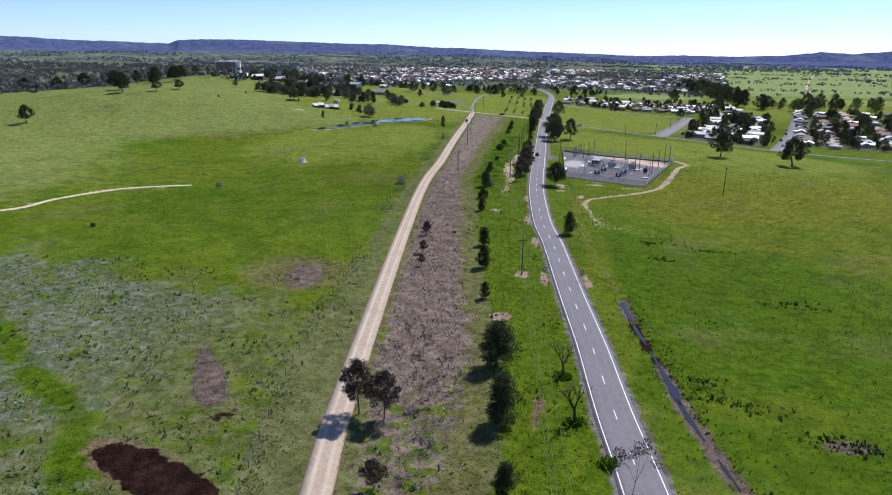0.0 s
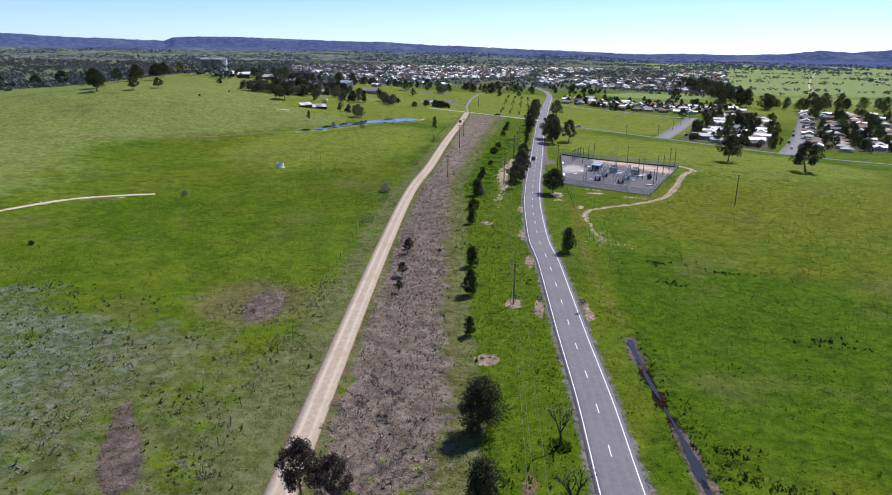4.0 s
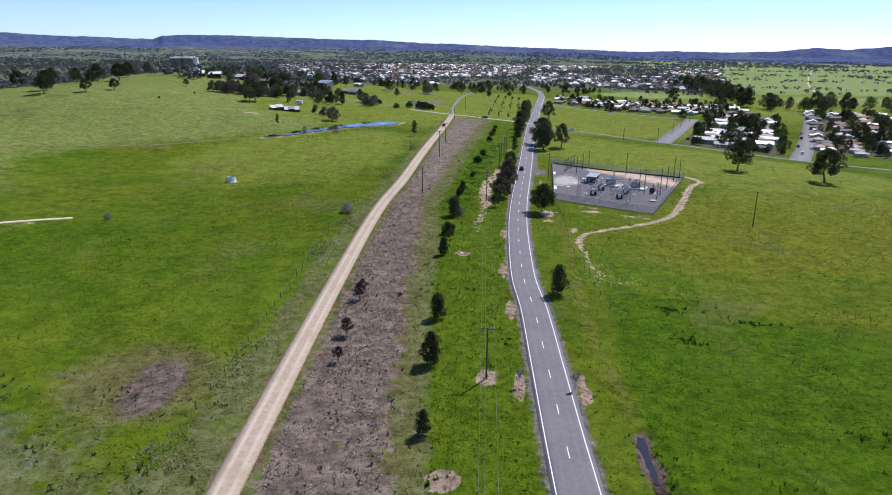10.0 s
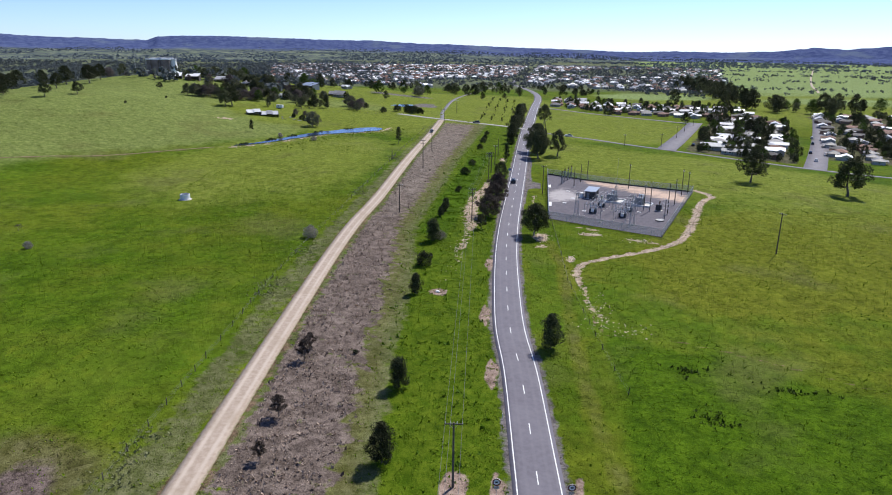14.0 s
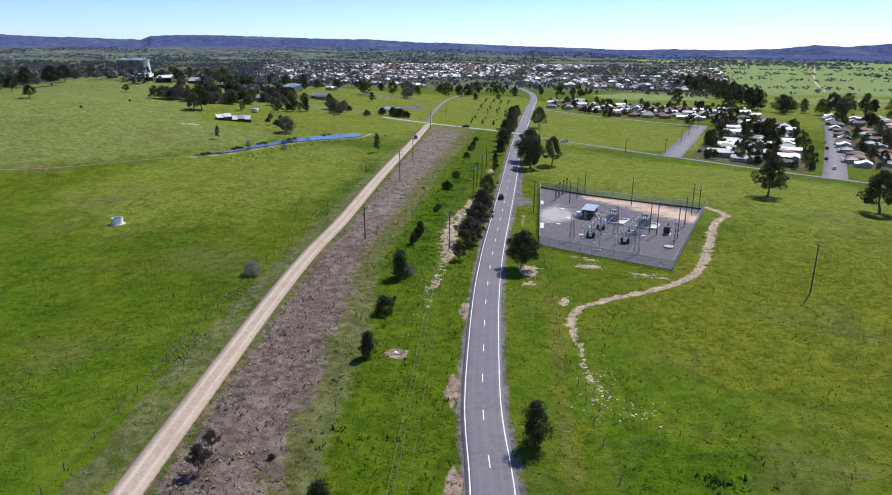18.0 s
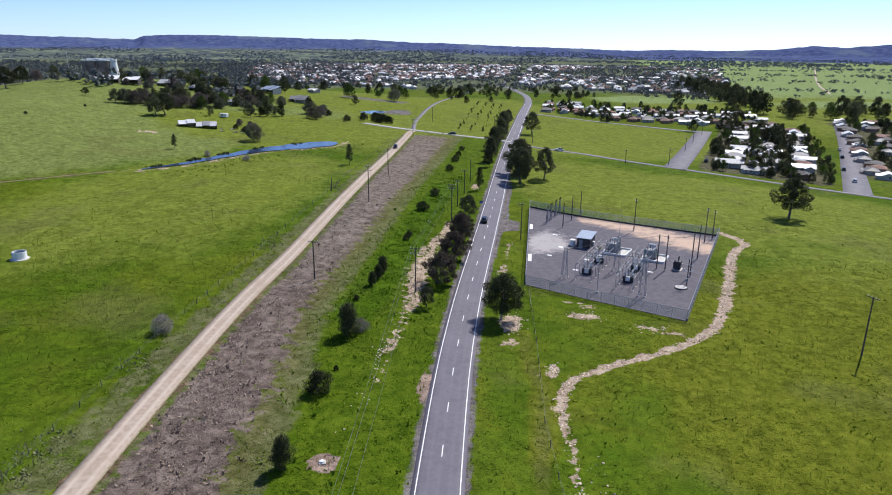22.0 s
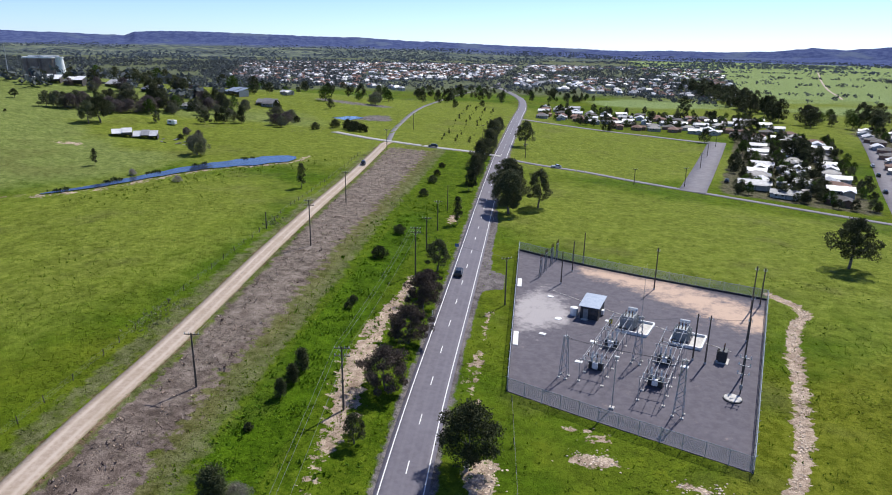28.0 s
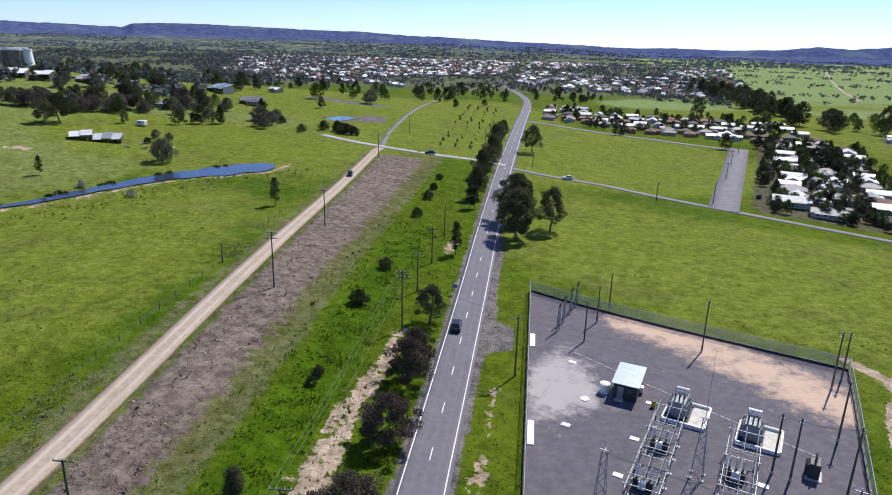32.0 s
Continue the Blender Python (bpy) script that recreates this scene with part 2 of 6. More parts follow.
WATER = water_material("pond water", (.026, .042, .085), .05)
WATER_DARK = water_material("ditch water", (.025, .027, .04), .12)


def asphalt():
    m, t, p = principled("worn grey asphalt")
    co = t.nodes.new("ShaderNodeTexCoord").outputs["Object"]
    at = t.nodes.new("ShaderNodeAttribute")
    at.attribute_name = "across"
    a = at.outputs["Fac"]
    big, mid, fine = noise_node(t, .12, 5, co), noise_node(t, 1.1, 4, co), noise_node(t, 22, 3, co)
    col = mixed(t, ramp(t, mid, .3, .7), (.108, .098, .125), (.142, .130, .160))
    col = mixed(t, calc(t, 'MULTIPLY', ramp(t, big, .42, .7), .45), col, (.172, .160, .19))
    # polished wheel paths and an oily lane middle
    wave = t.nodes.new("ShaderNodeMath")
    wave.operation = 'COSINE'
    t.links.new(calc(t, 'MULTIPLY', a, 6.2832 / 1.45), wave.inputs[0])
    col = mixed(t, calc(t, 'MULTIPLY', ramp(t, wave.outputs[0], .2, 1), .22), col, (.185, .174, .202))
    col = mixed(t, calc(t, 'MULTIPLY', fine, .35), col, (.07, .068, .07))
    t.links.new(col, p.inputs["Base Color"])
    p.inputs["Roughness"].default_value, p.inputs["Specular IOR Level"].default_value = .72, .35
    bumped(t, p, fine, .4, .01)
    return m


def gravel():
    m, t, p = principled("pale gravel track")
    co = t.nodes.new("ShaderNodeTexCoord").outputs["Object"]
    at = t.nodes.new("ShaderNodeAttribute")
    at.attribute_name = "across"
    w = calc(t, 'ABSOLUTE', at.outputs["Fac"])
    big, mid, fine = noise_node(t, .15, 4, co), noise_node(t, 1.4, 5, co), noise_node(t, 14, 4, co)
    col = mixed(t, ramp(t, mid, .3, .7), (.345, .272, .215), (.455, .375, .31))
    # ruts paler, crown and edges duller
    rut = ramp(t, calc(t, 'ABSOLUTE', calc(t, 'SUBTRACT', w, .9)), .5, .05)
    col = mixed(t, calc(t, 'MULTIPLY', rut, .7), col, (.56, .475, .40))
    col = mixed(t, calc(t, 'MULTIPLY', ramp(t, big, .45, .7), .5), col, (.33, .26, .19))
    edge = ramp(t, calc(t, 'ADD', w, calc(t, 'MULTIPLY', calc(t, 'SUBTRACT', mid, .5), 1.2)), 1.7, 2.25)
    col = mixed(t, edge, col, (.17, .155, .075))
    col = mixed(t, calc(t, 'MULTIPLY', fine, .3), col, (.25, .2, .15))
    t.links.new(col, p.inputs["Base Color"])
    p.inputs["Roughness"].default_value, p.inputs["Specular IOR Level"].default_value = .95, .15
    bumped(t, p, fine, .6, .04)
    return m


def yard():
    m, t, p = principled("dark yard gravel")
    co = t.nodes.new("ShaderNodeTexCoord").outputs["Object"]
    big, mid, fine = noise_node(t, .09, 4, co), noise_node(t, .8, 5, co), noise_node(t, 12, 4, co)
    col = mixed(t, ramp(t, mid, .3, .7), (.106, .097, .118), (.150, .138, .160))
    for name, tone, lo, hi in (("bare", (.62, .45, .34), .22, 1.0), ("dust", (.44, .41, .41), .25, 1.0)):
        at = t.nodes.new("ShaderNodeAttribute")
        at.attribute_name = name
        f = ramp(t, calc(t, 'ADD', at.outputs["Fac"], calc(t, 'MULTIPLY', calc(t, 'SUBTRACT', noise_node(t, .3, 7, co, .75), .5), 2.2)), lo, hi)
        col = mixed(t, f, col, tone)
    col = mixed(t, calc(t, 'MULTIPLY', fine, .4), col, (.06, .057, .06))
    t.links.new(col, p.inputs["Base Color"])
    p.inputs["Roughness"].default_value, p.inputs["Specular IOR Level"].default_value = .9, .2
    bumped(t, p, fine, .7, .04)
    return m


GROUND_KINDS = [  # attribute, colour pair, noise scale, lower and upper edge
    ("hill", (.215, .285, .064), (.272, .322, .100), .05, .25, .75),
    ("dry", (.156, .196, .013), (.208, .232, .024), .09, .30, .8),
    ("lush", (.064, .140, .004), (.102, .182, .008), .07, .30, .75),
    ("bright", (.198, .262, .028), (.250, .295, .050), .08, .25, .75),
    ("weedy", (.112, .165, .034), (.232, .252, .215), .16, .15, .80),
    ("verge", (.086, .166, .006), (.135, .192, .013), .25, .35, .65),
    ("tussock", (.145, .175, .045), (.210, .215, .105), .35, .35, .65),
    ("olive", (.152, .150, .042), (.202, .195, .082), .12, .20, .80),
    ("scrub", (.175, .134, .114), (.305, .243, .208), .45, .40, .60),
    ("stubble", (.225, .185, .150), (.34, .285, .245), .22, .30, .80),
    ("earth", (.20, .135, .085), (.30, .21, .14), .5, .38, .62),
    ("shoulder", (.20, .178, .180), (.29, .262, .255), .5, .38, .62),
    ("sand", (.54, .40, .295), (.70, .56, .44), .6, .42, .58),
    ("pink", (.36, .25, .20), (.50, .38, .31), .6, .40, .60),
    ("mud", (.020, .008, .006), (.042, .024, .018), .4, .40, .60),
    ("mauve", (.135, .100, .088), (.25, .192, .170), .4, .35, .70),
    ("plain", (.135, .165, .085), (.20, .225, .135), .02, .25, .75),
    ("crop", (.24, .350, .105), (.350, .430, .180), .014, .35, .65),
    ("suburb", (.085, .10, .04), (.20, .175, .12), .12, .35, .65),
]


def grassland():
    m, t, p = principled("grassland")
    co = t.nodes.new("ShaderNodeTexCoord").outputs["Object"]
    large, big, mid, fine = noise_node(t, .012, 4, co), noise_node(t, .06, 5, co), noise_node(t, .55, 6, co, .7), noise_node(t, 4.5, 5, co, .75)
    col = mixed(t, ramp(t, big, .3, .7), (.104, .190, .010), (.148, .214, .017))
    col = mixed(t, calc(t, 'MULTIPLY', ramp(t, large, .4, .65), .6), col, (.166, .196, .015))
    patchy = noise_node(t, .2, 5, co, .6)
    col = mixed(t, calc(t, 'MULTIPLY', ramp(t, patchy, .52, .72), .55), col, (.168, .200, .014))
    col = mixed(t, calc(t, 'MULTIPLY', ramp(t, patchy, .46, .28), .55), col, (.076, .148, .0045))
    col = mixed(t, calc(t, 'MULTIPLY', ramp(t, noise_node(t, .021, 5, co, .55), .50, .64), .65), col, (.070, .146, .006))
    for name, c1, c2, sc, lo, hi in GROUND_KINDS:
        if name == "weedy":   # soft worn places in the turf
            worn = ramp(t, noise_node(t, .033, 5, co, .55), .53, .70)
            col = mixed(t, calc(t, 'MULTIPLY', worn, .5), col, (.185, .190, .060))
        at = t.nodes.new("ShaderNodeAttribute")
        at.attribute_name = name
        n = noise_node(t, sc, 6, co, .65)
        ragged = {"sand": 2.8, "pink": .8, "mud": 1.8, "mauve": .8, "weedy": 2.6, "dry": 1.3, "lush": 1.2, "shoulder": 1.0, "tussock": 1.3, "scrub": 2.0}.get(name, .9)
        f = ramp(t, calc(t, 'ADD', at.outputs["Fac"], calc(t, 'MULTIPLY', calc(t, 'SUBTRACT', n, .5), ragged)), lo, hi)
        # no trace of the kind where its weight is nil
        f = calc(t, 'MULTIPLY', f, ramp(t, at.outputs["Fac"], 0.0, .12))
        col = mixed(t, f, col, mixed(t, ramp(t, calc(t, 'ADD', calc(t, 'MULTIPLY', mid, .6), calc(t, 'MULTIPLY', fine, .4)), .38, .62), c1, c2))
    # clumps of coarser growth, thicker in some places than in others
    clump = calc(t, 'MULTIPLY', ramp(t, noise_node(t, 1.7, 3, co, .6), .54, .66), ramp(t, noise_node(t, .05, 3, co), .35, .6))
    tips = ramp(t, noise_node(t, 2.6, 3, co, .6), .58, .7)
    # blades and clods
    dark = t.nodes.new("ShaderNodeVectorMath")
    dark.operation = 'SCALE'
    t.links.new(col, dark.inputs[0])
    grain = calc(t, 'ADD', calc(t, 'MULTIPLY', ramp(t, fine, .3, .7), .24), calc(t, 'MULTIPLY', ramp(t, mid, .3, .7), .28))
    t.links.new(calc(t, 'ADD', calc(t, 'MULTIPLY', ramp(t, patchy, .3, .7), .18), calc(t, 'ADD', calc(t, 'MULTIPLY', tips, .14), calc(t, 'SUBTRACT', calc(t, 'ADD', grain, .245), calc(t, 'MULTIPLY', clump, .20)))), dark.inputs["Scale"])
    t.links.new(dark.outputs[0], p.inputs["Base Color"])
    p.inputs["Roughness"].default_value, p.inputs["Specular IOR Level"].default_value = .95, .03
    bumped(t, p, calc(t, 'ADD', fine, calc(t, 'ADD', mid, clump)), .6, .3)
    return m


# ---------------------------------------------------------------- building helpers
def part(name, bm, material, parent=None, label=""):
    """Links a bmesh or a (verts, faces) pair as one mesh object."""
    me = bpy.data.meshes.new(name)
    if isinstance(bm, tuple):
        me.from_pydata(bm[0], [], bm[1])
    else:
        bm.to_mesh(me)
        bm.free()
    me.materials.append(material)
    ob = new(name, me)
    if parent is not None:
        ob.parent = parent
    if label:
        ob["label"] = label
    return ob


def shared(name, me, parent, m=None):
    ob = new(name, me)
    ob.parent = parent
    if m is not None:
        ob.matrix_basis = m
    return ob


def thing(name, label, category, m=None, group="", kind=""):
    ob = new(name)
    ob.empty_display_size = .5
    if m is not None:
        ob.matrix_basis = m
    return tagged(ob, label, category, group, kind)


def box(bm, c, s, rz=0.0, bevel=0.0):
    r = bmesh.ops.create_cube(bm, size=1, matrix=Matrix.Translation(c) @ Matrix.Rotation(rz, 4, 'Z') @ Matrix.Diagonal((*s, 1)))
    if bevel:
        es = {e for v in r["verts"] for e in v.link_edges}
        bmesh.ops.bevel(bm, geom=list(es), offset=bevel, segments=1, affect='EDGES')
    return bm


def tube(bm, a, b, r1, r2=None, n=8):
    a, b = Vector(a), Vector(b)
    d = b - a
    bmesh.ops.create_cone(bm, cap_ends=True, segments=n, radius1=r1, radius2=r1 if r2 is None else r2, depth=d.length,
                          matrix=Matrix.Translation((a + b) / 2) @ d.to_track_quat('Z', 'Y').to_matrix().to_4x4())
    return bm


def mesh_of(bm, name, material):
    me = bpy.data.meshes.new(name)
    bm.to_mesh(me)
    bm.free()
    me.materials.append(material)
    return me


def ribbon(name, line, offsets, material, lift, label, category="", crown=0.0, parent=None, thick=.12):
    """A strip along a line that follows the ground, with skirts at its edges; offsets: places across it."""
    d = np.gradient(line, axis=0)
    d /= np.linalg.norm(d, axis=1)[:, None]
    nrm = np.stack([d[:, 1], -d[:, 0]], 1)
    offs = [offsets[0]] + list(offsets) + [offsets[-1]]
    verts, across = [], []
    for i, p in enumerate(line):
        q = [p + nrm[i] * o for o in offs]
        zz = ground_z(np.array([v[0] for v in q]), np.array([v[1] for v in q]))
        zc = zz[len(offs) // 2]
        for k, v in enumerate(q):
            h = max(zz[k], zc - .05) + lift + crown * (1 - (offs[k] / offs[-1]) ** 2)
            if k in (0, len(offs) - 1):
                h -= thick
            verts.append((v[0], v[1], h))
            across.append(offs[k])
    n = len(offs)
    faces = [(i * n + k, i * n + k + 1, (i + 1) * n + k + 1, (i + 1) * n + k) for i in range(len(line) - 1) for k in range(n - 1)]
    ob = part(name, (verts, faces), material, parent)
    at = ob.data.attributes.new("across", 'FLOAT', 'POINT')
    at.data.foreach_set("value", np.array(across, 'f'))
    for p in ob.data.polygons:
        p.use_smooth = True
    if parent is None:
        tagged(ob, label, category, kind="structure")
    return ob


# ---------------------------------------------------------------- ground
def stretch(lo, hi, step, end_lo, end_hi, grow=1.07):
    v = list(np.arange(lo, hi + step / 2, step))
    s = step
    while v[-1] < end_hi:
        s = min(s * grow, 160)
        v.append(v[-1] + s)
    s = step
    while v[0] > end_lo:
        s = min(s * grow, 160)
        v.insert(0, v[0] - s)
    return np.array(v)


def hump(x, y, cx, cy, rx, ry, turn=0.0, soft=.35):
    """1 inside an ellipse, falling to 0 outside it."""
    c, s = math.cos(radians(turn)), math.sin(radians(turn))
    u, v = (x - cx) * c + (y - cy) * s, -(x - cx) * s + (y - cy) * c
    return 1 - smooth(1 - soft, 1 + soft, np.hypot(u / rx, v / ry))


def along(line, y):
    o = np.argsort(line[:, 1])
    return np.interp(y, line[o, 1], line[o, 0])


SCRUB_EDGE_Y = [-150, -97, -61, -23, 34, 60, 80, 110, 126, 155, 200, 287]
SCRUB_EDGE_X = [-6, -10.5, -17.5, -24, -31.5, -37, -38, -38, -38.6, -39.5, -40, -40]
FENCE_WEST = resample([(-28, -165), (-34, -138), (-39.4, -113), (-42.5, -88.9), (-50.2, -25.4), (-55.3, 15), (-57.6, 49), (-58, 82), (-60.4, 152), (-62.5, 176), (-67.5, 270)], 4)


def block(x, y, u0, u1, v0, v1):
    """A block of the suburb, measured along and across its streets."""
    u, v = .279 * (x - 70) + .96 * (y - 262), .96 * (x - 70) - .279 * (y - 262)
    return smooth(u0 - 4, u0 + 4, u) * smooth(u1 + 4, u1 - 4, u) * smooth(v0 - 3, v0 + 3, v) * smooth(v1 + 3, v1 - 3, v)


def zones(x, y):
    w = {}
    road, track = away(x, y, ROAD[(ROAD[:, 1] < 700)]), away(x, y, TRACK)
    tx = along(TRACK, y)
    sx = np.interp(y, SCRUB_EDGE_Y, SCRUB_EDGE_X)
    fx = along(FENCE_WEST, y)
    west = x < tx
    w["hill"] = smooth(4.2, 11, land(x, y)) * (x < -60) * .9 + hump(x, y, -175, 15, 60, 55, 0, .7) * .3
    w["dry"] = smooth(25, 50, x) * smooth(-14, 8, y + .35 * (x - 27)) * smooth(150, 90, y) * .5 + hump(x, y, 45, 45, 40, 26, 20) * .5 + hump(x, y, 95, 75, 60, 40, 30) * .45 + hump(x, y, 100, -60, 50, 60) * .1 + hump(x, y, -58, -62, 15, 13, 10, .5) * .75 + hump(x, y, -84, 140, 14, 26, -10, .6) * .55 + hump(x, y, -120, 40, 22, 8, 20, .6) * .4
    w["dry"] = w["dry"] + smooth(9, 4, road) * .42 * (y < 70)
    # a worn wheel way beside the road
    way = away(x, y, np.array([(7.1, 62.0), (8.6, 52), (11.1, 41), (11.6, 7.4), (12.8, -8), (13.8, -21), (15, -31), (16.1, -39.5), (17.3, -47), (20, -62)]))
    w["dry"] = w["dry"] + smooth(3.2, 1.0, way) * .55
    w["lush"] = hump(x, y, -95, 15, 55, 75, -15, .5) * .5 + smooth(5, -7, y - np.interp(x, [12, 16, 26, 43, 58, 73, 130], [14, 8, 0, -2, -14, -24, -55])) * smooth(15, 22, x) * smooth(-190, -60, y) * .8 + hump(x, y, -98, 213, 38, 26, -25, .5) * .8 + smooth(-33, -29, x) * smooth(-20, -23, x) * smooth(50, 66, y) * smooth(200, 170, y) * .95 
    w["bright"] = hump(x, y, 45, 205, 110, 45, -22, .4) * .75 + hump(x, y, 30, 360, 85, 85, 0, .3) * 1.0 + hump(x, y, -98, 205, 40, 30, -25, .5) * .3 + hump(x, y, 95, 150, 60, 70, 0, .6) * .55 + hump(x, y, -110, 135, 50, 70, 0, .6) * .8 + hump(x, y, 250, 640, 170, 230, 0, .5) * .9 + hump(x, y, -50, 450, 70, 170) * 1.0 + hump(x, y, -130, 290, 80, 55) * .8 + hump(x, y, -170, 480, 110, 110) * .7
    w["weedy"] = smooth(-72, -92, y + .12 * (x + 60)) * smooth(-42, -70, x) * smooth(-150, -110, x) * .60 + hump(x, y, -84, -110, 22, 20, 10, .6) * .2 + hump(x, y, -70, -90, 14, 5, 8, .5) * .2 + hump(x, y, -130, -75, 30, 14, 0, .5) * .3
    swale = .8 * smooth(3.6, 1.2, away(x, y, np.array([(-108.0, -101), (-84, -119.5), (-63, -132.5), (-52, -150)])))
    w["lush"] = w["lush"] + swale
    w["weedy"] = w["weedy"] * (1 - swale)
    w["verge"] = (smooth(0, 5, x - sx) * (x < -2 + along(ROAD, y)) * (y > -170) * (y < 300)) * .75 * (1 - .9 * smooth(-33, -29, x) * smooth(-20, -23, x) * smooth(50, 66, y) * smooth(200, 170, y)) 
    w["tussock"] = hump(x, y, -57, -64, 13, 14, 10, .7) * .62 + smooth(-74, -88, y + .1 * (x + 50)) * smooth(-105, -60, x) * smooth(tx + 1, tx - 2, x) * .55 * (1 - swale) + smooth(-108, -122, y) * smooth(tx, tx + 3, x) * smooth(sx + 4, sx, x) * .5 + smooth(fx - 1, fx + 3, x) * smooth(tx - 1, tx - 2.5, x) * .62 * (y < 290) + smooth(6, 1, np.abs(x - sx - 3)) * .7 * (y < 300) * (y > -160)
    inside = smooth(tx + 1.6, tx + 5.0, x) * smooth(sx + 5.5, sx - 4.0, x) * smooth(-165, -140, y) * smooth(299, 285, y)
    w["scrub"] = inside * np.interp(y, [-150, -125, -105, 130, 200, 290], [.45, .5, .85, .85, .8, .7])
    w["tussock"] = w["tussock"] + smooth(tx + 1.2, tx + 2.2, x) * smooth(tx + 6.5, tx + 3.5, x) * (y < 290) * .6
    w["earth"] = smooth(.5, .15, np.abs(x - tx - 3.0)) * (y > -110) * (y < 70) * .34
    w["olive"] = hump(x, y, -57.5, -64, 12, 13, 10, .8) * .9 + smooth(sx - 5, sx, x) * smooth(sx + 8, sx + 1, x) * .6 * (y > -150) * (y < 292) + smooth(2.6, .8, way) * .4 + smooth(3.5, 1.0, away(x, y, resample([(-225, 105), (-212, 112), (-182, 135), (-161, 157), (-147, 170)], 6))) * .6
    w["stubble"] = w["scrub"] * smooth(0, 110, y) * .8
    w["earth"] = w["earth"] + smooth(3.6, 1.9, track) * .62 + smooth(1.7, .3, way) * .22
    apron = np.interp(y, [78, 104, 120, 127, 132, 134, 143, 146, 160, 176, 194, 202], [-2.8, -2.6, -2.4, -1.8, -1.0, 3.4, 3.2, -.9, -1.2, -1.9, -2.4, -2.8])
    w["shoulder"] = smooth(5.6, 3.3, road) * .70 + smooth(apron + .5, apron - .7, x) * (x > -6) * (y > 80) * (y < 201) * 1.0
    creek = away(x, y, CREEK)
    tail = smooth(24, 36, y + (x > 20) * 40)
    w["sand"] = smooth(np.interp(x, [14, 40, 55], [1.35, 1.5, 2.2]), .4, creek) * (.42 + .55 * tail) + smooth(np.interp(y, [40, 64, 74, 84, 110, 128, 138], [1.1, 1.6, 3.8, 4.2, 3.2, 2.2, 1.2]), .6, away(x, y, SCAR)) * np.interp(y, [30, 64, 74, 125, 138], [.35, .5, .85, .8, .4]) + hump(x, y, -172.5, 234, 5.5, 3.2, 20) * .8
    for cx, cy, rx, ry, k in ((.7, 95, .8, 11, .6), (1.2, 114, .6, 7, .55), (2.2, 82, .5, 5, .5), (19, 73, 3.2, 2, .75), (17, 80, 2.2, .9, .6), (13, 48, 1.0, 2.2, .8), (4.5, 66, 2.4, 4.5, .75), (5, 57, 1.6, 2, .7), (31, 69, 3, 1, .6), (35, 67, 3.5, 1.2, .5),
                              (20, 78, 3, 1, .55), (-15.6, 186, 2, 6, .5), (11.5, 46, .7, 1.2, .7)):
        w["sand"] = w["sand"] + hump(x, y, cx, cy, rx, ry) * k
    gully = away(x, y, resample([(-190, -60), (-162, -38.4), (-158, -19.9), (-151, -.4), (-135, 16)], 6))
    w["sand"] = w["sand"] + smooth(2.6, .8, gully) * .4 + smooth(3.2, 1.0, np.abs(away(x, y, POND_LINE) - pond_half(y) - 1.6)) * (x > along(POND_LINE, y)) * (y > 164) * (y < 262) * .6
    bank = away(x, y, resample([(-225, 105), (-212, 112), (-182, 135), (-161, 157), (-147, 170)], 6))
    w["earth"] = w["earth"] + hump(x, y, -48.5, -140.6, 12, 4.4, -22, .3) * .6 + smooth(1.3, .2, away(x, y, np.array([(15.9, 14.0), (18, 1), (25.4, 0), (33, .7), (42.4, -2.5), (51, -6.3), (63.8, -12.7), (110, -33)]))) * .5 + smooth(2.0, .8, bank) * .36 + hump(x, y, 2.6, -116, 1.2, 7, -4, .6) * .7 + hump(x, y, -230, 320, 30, 5) * .4
    w["pink"] = hump(x, y, -150, 266, 15, 8, 10, .6) * .38 + hump(x, y, -196, 318, 16, 6, 60, .6) * .4 + hump(x, y, -6.3, -79, 2.2, 2.2, 0, .2) * 1.3 + hump(x, y, -3.8, -50.5, 2.0, 3.2) * .85 + hump(x, y, -17, 15.2, 2.1, 2.3, 10, .2) * 1.2 + hump(x, y, -31, 296, 25, 1) * .2
    for cy, side in ((-52, -5.4), (-51, 5.0), (5, -4.8), (38, -4.2), (-20, -5)):
        w["pink"] = w["pink"] + hump(x, y, along(ROAD, cy) + side, cy, 1.2, 6, 5) * .75
    w["mud"] = hump(x, y, -45, -142, 11.5, 3.6, -22, .3) * 1.1 + hump(x, y, -44.5, -126.5, 5.5, 3.4, -25, .6) * .42 + hump(x, y, -51.5, -67.5, 1.4, 1.4) * .3 + smooth(1.7, .4, away(x, y, DITCH)) * np.interp(y, [-112, -100, -90, -80, -66, -61], [.7, .8, .75, .85, .9, .3])
    w["mauve"] = smooth(2.6, .8, away(x, y, DITCH)) * np.interp(y, [-112, -98, -90, -78, -72, -60], [.75, .7, .2, .2, .8, .7]) + hump(x, y, -50, -119, 3.0, 8, 32, .5) * .95 + hump(x, y, -56, -109.5, 1.8, 6, 32, .5) * .8 + hump(x, y, -54.5, -65, 4.4, 9, 12, .8) * 1.0 + hump(x, y, -70, -65, 5, 2.6, 20, .8) * .5 + hump(x, y, -130, -58, 10, 6) * .4 + hump(x, y, HEAP[0], HEAP[1], 5, 2.2, 10, .5) * .7
    w["shoulder"] = w["shoulder"] + hump(x, y, -128, 470, 30, 17, 0, .3) * .75 + hump(x, y, -94, 402, 13, 14, 0, .3) * .8
    far = smooth(600, 900, y)
    w["plain"] = far * .85 * smooth(210, 120, x - .06 * y) + smooth(420, 620, y) * smooth(-240, -340, x) * .5
